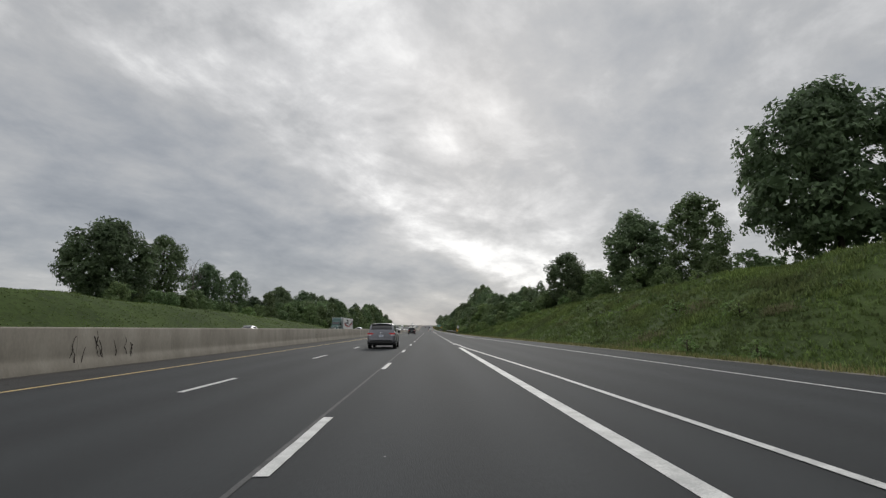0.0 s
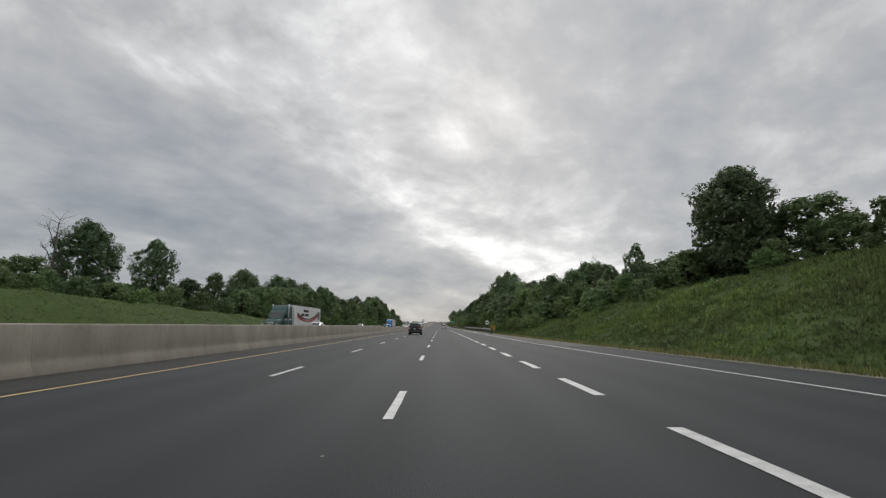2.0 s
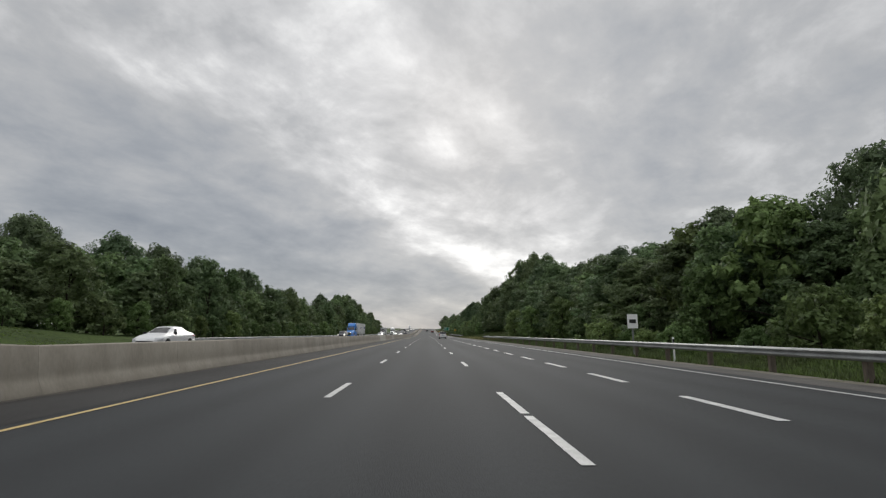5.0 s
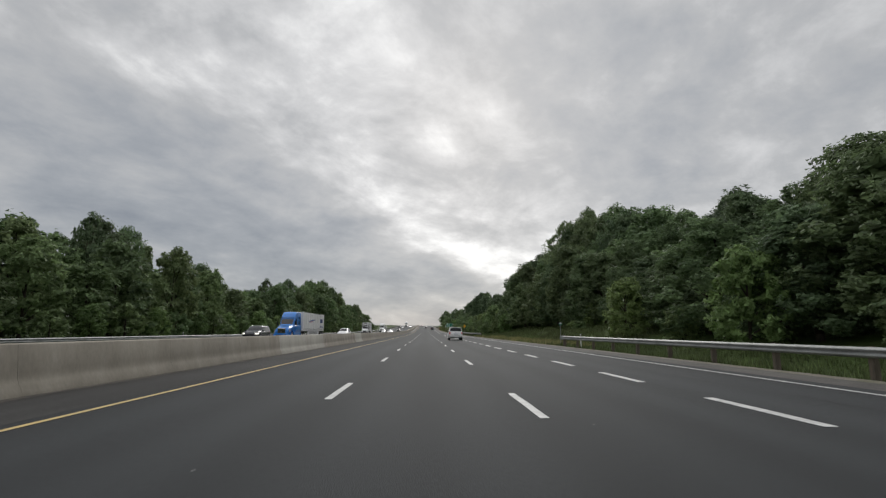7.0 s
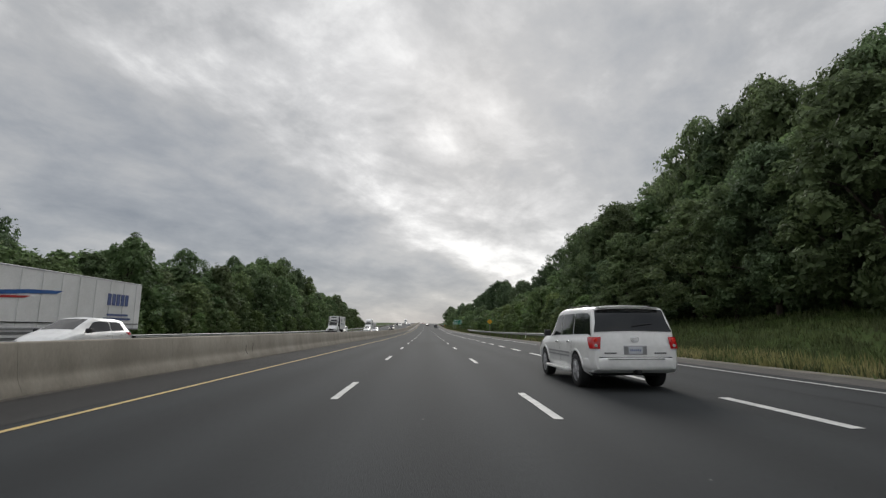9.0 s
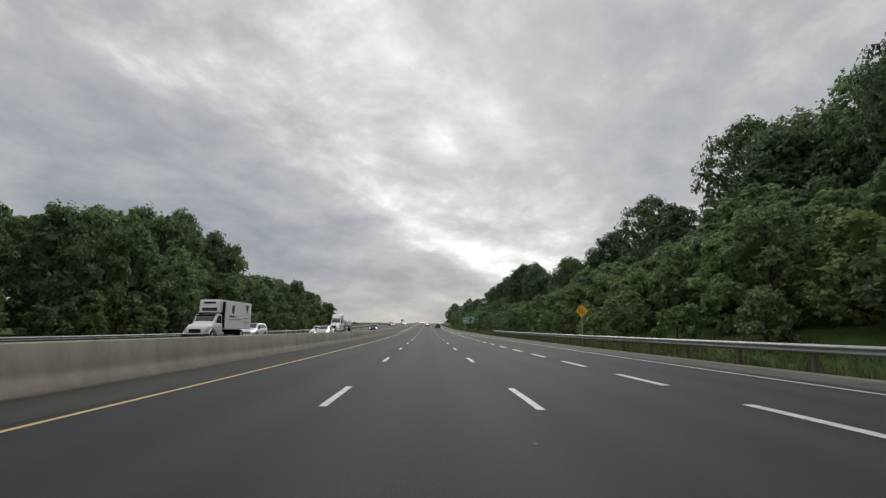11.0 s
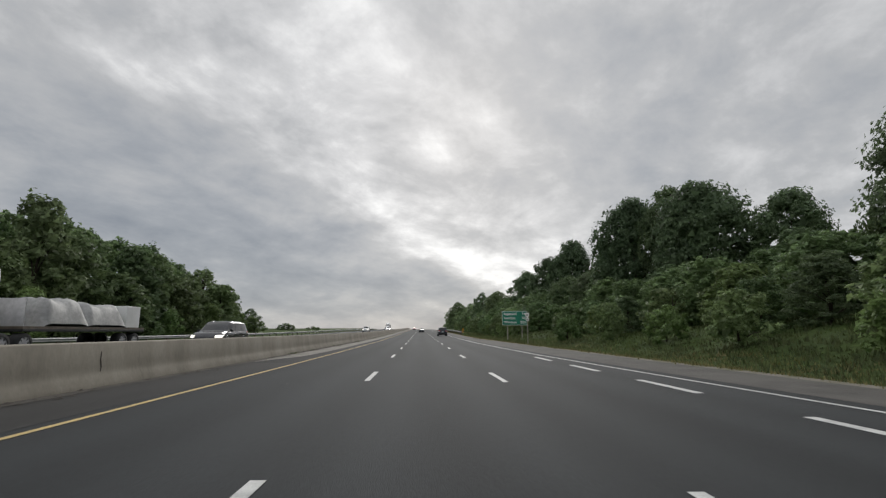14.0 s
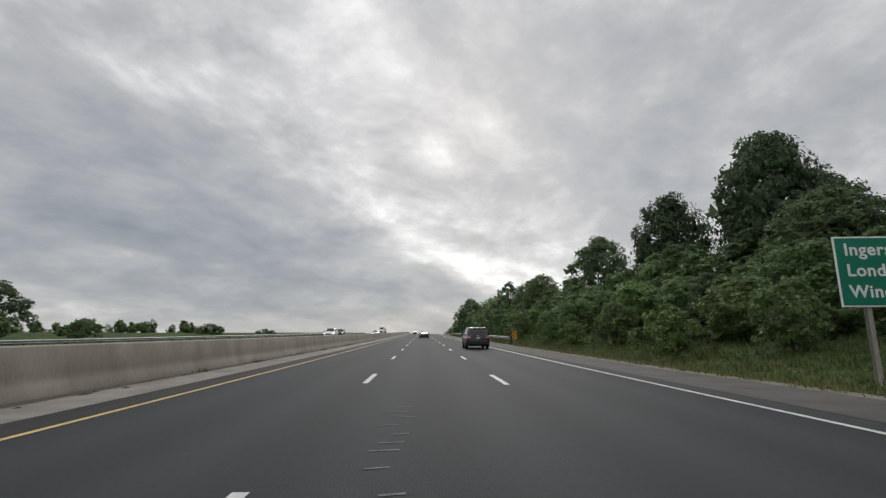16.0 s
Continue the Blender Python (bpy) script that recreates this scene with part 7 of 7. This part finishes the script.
stand(make_box_truck("box_truck", "white refrigerated box truck with a cooling unit over the cab"), -22.4, 369.0, -1)


# ---- old line scars, scuffs and repairs on the asphalt ----
ribbon("old_line", -0.14, -0.08, 2.0, 46.0, 0.0065, GHOST_PAINT, label="scraped old lane line", category="road marking")
ribbon("old_line", 0.14, 0.19, 373.0, 392.0, 0.0065, GHOST_PAINT, label="scraped old lane line", category="road marking")
SCUFF = material("pale_road_scuff", (0.17, 0.17, 0.17), 0.85, spots=(0.07, 0.07, 0.07), scale=9, fine=60, amount=0.4, bump=0.4)
bm = bmesh.new()
rnd = random.Random(8)
for i in range(9):
    y, x, k = 481.2 + i * 0.62 + rnd.uniform(-0.2, 0.2), -2.6 + rnd.uniform(-0.12, 0.12), rnd.uniform(0.10, 0.22)
    z = road_z(y) + 0.007
    bm.faces.new([bm.verts.new(p) for p in ((x - k, y, z), (x + k, y + 0.05, z), (x + k, y + 0.11, z), (x - k, y + 0.05, z))])
for i in range(170):
    y, x, k = rnd.uniform(5, 540), rnd.gauss(-1.2, 2.6), rnd.uniform(0.015, 0.04)
    z = road_z(y) + 0.007
    if -7.3 < x < 3.6:
        bm.faces.new([bm.verts.new((x + k * math.cos(a) * rnd.uniform(0.6, 1.2), y + 1.6 * k * math.sin(a) * rnd.uniform(0.6, 1.2), z)) for a in (0.3, 1.5, 2.6, 3.9, 5.1)])
tagged(part("road_scuff", bm, SCUFF), "pale scuff marks and flecks scattered on the asphalt", "road mark", kind="structure")
SEAL = material("black_crack_seal", (0.030, 0.030, 0.031), 0.85, scale=3, fine=30, amount=0.2, bump=0.2)
bm = bmesh.new()
for x, y0, y1 in ((5.9, 180, 300), (-7.9, 415, 640)):
    y = y0
    px = x
    while y < y1:
        nx, ny = x + rnd.uniform(-0.06, 0.06), y + rnd.uniform(0.5, 1.4)
        wd = rnd.uniform(0.008, 0.018)
        bm.faces.new([bm.verts.new(p) for p in ((px - wd, y, road_z(y) + 0.0068), (px + wd, y, road_z(y) + 0.0068), (nx + wd, ny, road_z(ny) + 0.0068), (nx - wd, ny, road_z(ny) + 0.0068))])
        px, y = nx, ny
tagged(part("crack_seal", bm, SEAL), "thin dark wandering joints and sealed cracks in the asphalt", "road mark", kind="structure")
bm = bmesh.new()
for i in range(240):
    y = 425 + rnd.uniform(0, 150)
    x = -10.03 + abs(rnd.gauss(0, 0.28))
    s = rnd.uniform(0.02, 0.09)
    z = road_z(y) + 0.012
    n = 6
    vs = [bm.verts.new((x + math.cos(a) * s * rnd.uniform(0.6, 1), y + math.sin(a) * s * 3 * rnd.uniform(0.6, 1), z)) for a in [2 * math.pi * k / n for k in range(n)]]
    t = bm.verts.new((x, y, z + s * 0.5))
    for k in range(n):
        bm.faces.new((vs[k], vs[(k + 1) % n], t))
DEBRIS = material("dark_road_debris", (0.06, 0.05, 0.04), 0.95, scale=6, fine=30, amount=0.4, bump=0.3)
tagged(part("gutter_debris", bm, DEBRIS), "dark leaf and soil debris along the barrier foot", "debris", kind="stuff")

bm = bmesh.new()
left, right, y = None, None, -20.0
while y < 640:
    w = 0.5 + 0.5 * noise.noise((0.0, y * 0.35, 2.0))
    z = road_z(y) + 0.013
    thin = 1.0 if y > 405 else 0.55 + 0.6 * max(0.0, noise.noise((3.0, y * 0.05, 7.0)))
    l, r = bm.verts.new((-10.06, y, z)), bm.verts.new((-9.98 + 0.18 * thin + 0.16 * w * thin + rnd.uniform(-0.03, 0.03), y, z))
    if left:
        bm.faces.new((left, right, r, l))
    left, right = l, r
    y += 0.45
DIRT = material("dark_gutter_dirt", (0.075, 0.064, 0.052), 0.95, spots=(0.045, 0.039, 0.033), scale=1.5, fine=20, amount=0.4, bump=0.4)
tagged(part("gutter_dirt", bm, DIRT), "dark strip of dirt in the gutter at the barrier foot", "dirt", kind="structure")
bm = bmesh.new()
pts = [(BARRIER_MID + 0.158 + 0.004, 464.6 + 0.08 * i, road_z(465) + 0.86 + 0.07 * math.sin(i * 1.9) + 0.03 * math.sin(i * 0.7)) for i in range(13)]
for (x0, ya, za), (x1, yb, zb) in zip(pts, pts[1:]):
    bm.faces.new([bm.verts.new(p) for p in ((x0, ya - 0.02, za - 0.025), (x1, yb - 0.02, zb - 0.025), (x1, yb + 0.02, zb + 0.025), (x0, ya + 0.02, za + 0.025))])
tagged(part("paint_scrawl", bm, WHITE_PAINT), "small white spray-paint scrawl on the concrete barrier", "graffiti", kind="structure")


# ---- grass and weeds ----
def blades(name, mat, label, count, spread, height, seed, width=0.035):
    """Tufts of bent grass blades; spread(rng) gives x, y of each tuft."""
    rng = np.random.default_rng(seed)
    vs = np.zeros((count * 5 * 3, 3))
    i = 0
    for _ in range(count):
        x, y = spread(rng)
        z = ground_z(x, y) - 0.03
        h0 = height * rng.uniform(0.5, 1.3)
        for _ in range(5):
            a = rng.uniform(0, 6.28)
            o = rng.normal(size=2) * 0.16
            lean = rng.uniform(0.1, 0.55) * h0
            c, s = math.cos(a), math.sin(a)
            w = width * rng.uniform(0.7, 1.5)
            h = h0 * rng.uniform(0.6, 1.1)
            vs[i] = (x + o[0] - s * w, y + o[1] + c * w, z)
            vs[i + 1] = (x + o[0] + s * w, y + o[1] - c * w, z)
            vs[i + 2] = (x + o[0] + c * lean, y + o[1] + s * lean, z + h)
            i += 3
    me = bpy.data.meshes.new(name)
    n = i // 3
    me.vertices.add(i)
    me.vertices.foreach_set("co", vs[:i].astype(np.float32).ravel())
    me.loops.add(i)
    me.loops.foreach_set("vertex_index", np.arange(i, dtype=np.int32))
    me.polygons.add(n)
    me.polygons.foreach_set("loop_start", np.arange(n, dtype=np.int32) * 3)
    me.materials.append(mat)
    me.update(calc_edges=True)
    tagged(new(name, me), label, "grass", kind="stuff")


def right_strip(y0, y1, k0, k1):
    def f(rng):
        y = rng.uniform(y0, y1)
        return curve(PAVED, y) + k0 + (k1 - k0) * rng.random() ** 1.3, y
    return f


def left_strip(y0, y1, k0, k1):
    def f(rng):
        return FAR_EDGE - k0 - (k1 - k0) * rng.random(), rng.uniform(y0, y1)
    return f


blades("bank_grass", BLADES, "rough green grass and weeds on the right bank", 36000, right_strip(-5, 175, 0.6, 20), 0.24, 31, 0.06)
def patches(seed, n, x0, x1, y0, y1, size):
    rng0 = np.random.default_rng(seed)
    spots = [(rng0.uniform(x0, x1), rng0.uniform(y0, y1), size * rng0.uniform(0.5, 1.4)) for _ in range(n)]
    def f(rng):
        x, y, s = spots[rng.integers(n)]
        return x + rng.normal() * s * 0.6, y + rng.normal() * s
    return f


blades("weeds", BLADES, "taller weed patches on the right bank", 9000, patches(41, 110, 15.5, 33, 4, 130, 1.4), 0.38, 42, 0.055)
blades("dead_weeds", DEAD_BLADES, "brown dead weed stalks on the right bank", 900, patches(43, 6, 17, 25, 26, 70, 0.9), 0.34, 44, 0.03)
blades("verge_grass", SHADED_BLADES, "tall green grass along the guard rail", 15000, right_strip(140, 430, 0.8, 7), 0.40, 32, 0.035)
blades("verge_grass", SHADED_BLADES, "green grass along the road edge", 7000, right_strip(420, 640, 0.9, 7), 0.19, 33, 0.04)
blades("dry_grass", DRY_BLADES, "thin dry grass at the shoulder edge", 10000, right_strip(400, 640, 0.1, 5.5), 0.20, 37, 0.03)
blades("dry_grass", DRY_BLADES, "tall straw-coloured grass by the road", 4500, right_strip(250, 325, 0.6, 4.5), 0.5, 34, 0.03)
blades("verge_grass", SHADED_BLADES, "rough green grass below the wood", 7000, right_strip(248, 330, 0.5, 16), 0.42, 45, 0.045)
blades("verge_grass", SHADED_BLADES, "rough weeds between the road and the wood", 8000, right_strip(430, 560, 2.0, 17), 0.30, 46, 0.045)
blades("dry_grass", DRY_BLADES, "thin dry grass at the asphalt edge", 7000, right_strip(-5, 140, 0.2, 2.2), 0.28, 35, 0.03)
blades("gutter_weeds", SHADED_BLADES, "small weeds rooted at the foot of the barrier", 500, patches(47, 26, -10.0, -9.9, 440, 560, 0.16), 0.19, 48, 0.022)
blades("bank_grass", BLADES, "mown green grass on the far bank", 15000, left_strip(20, 190, 1.0, 24), 0.13, 36, 0.06)
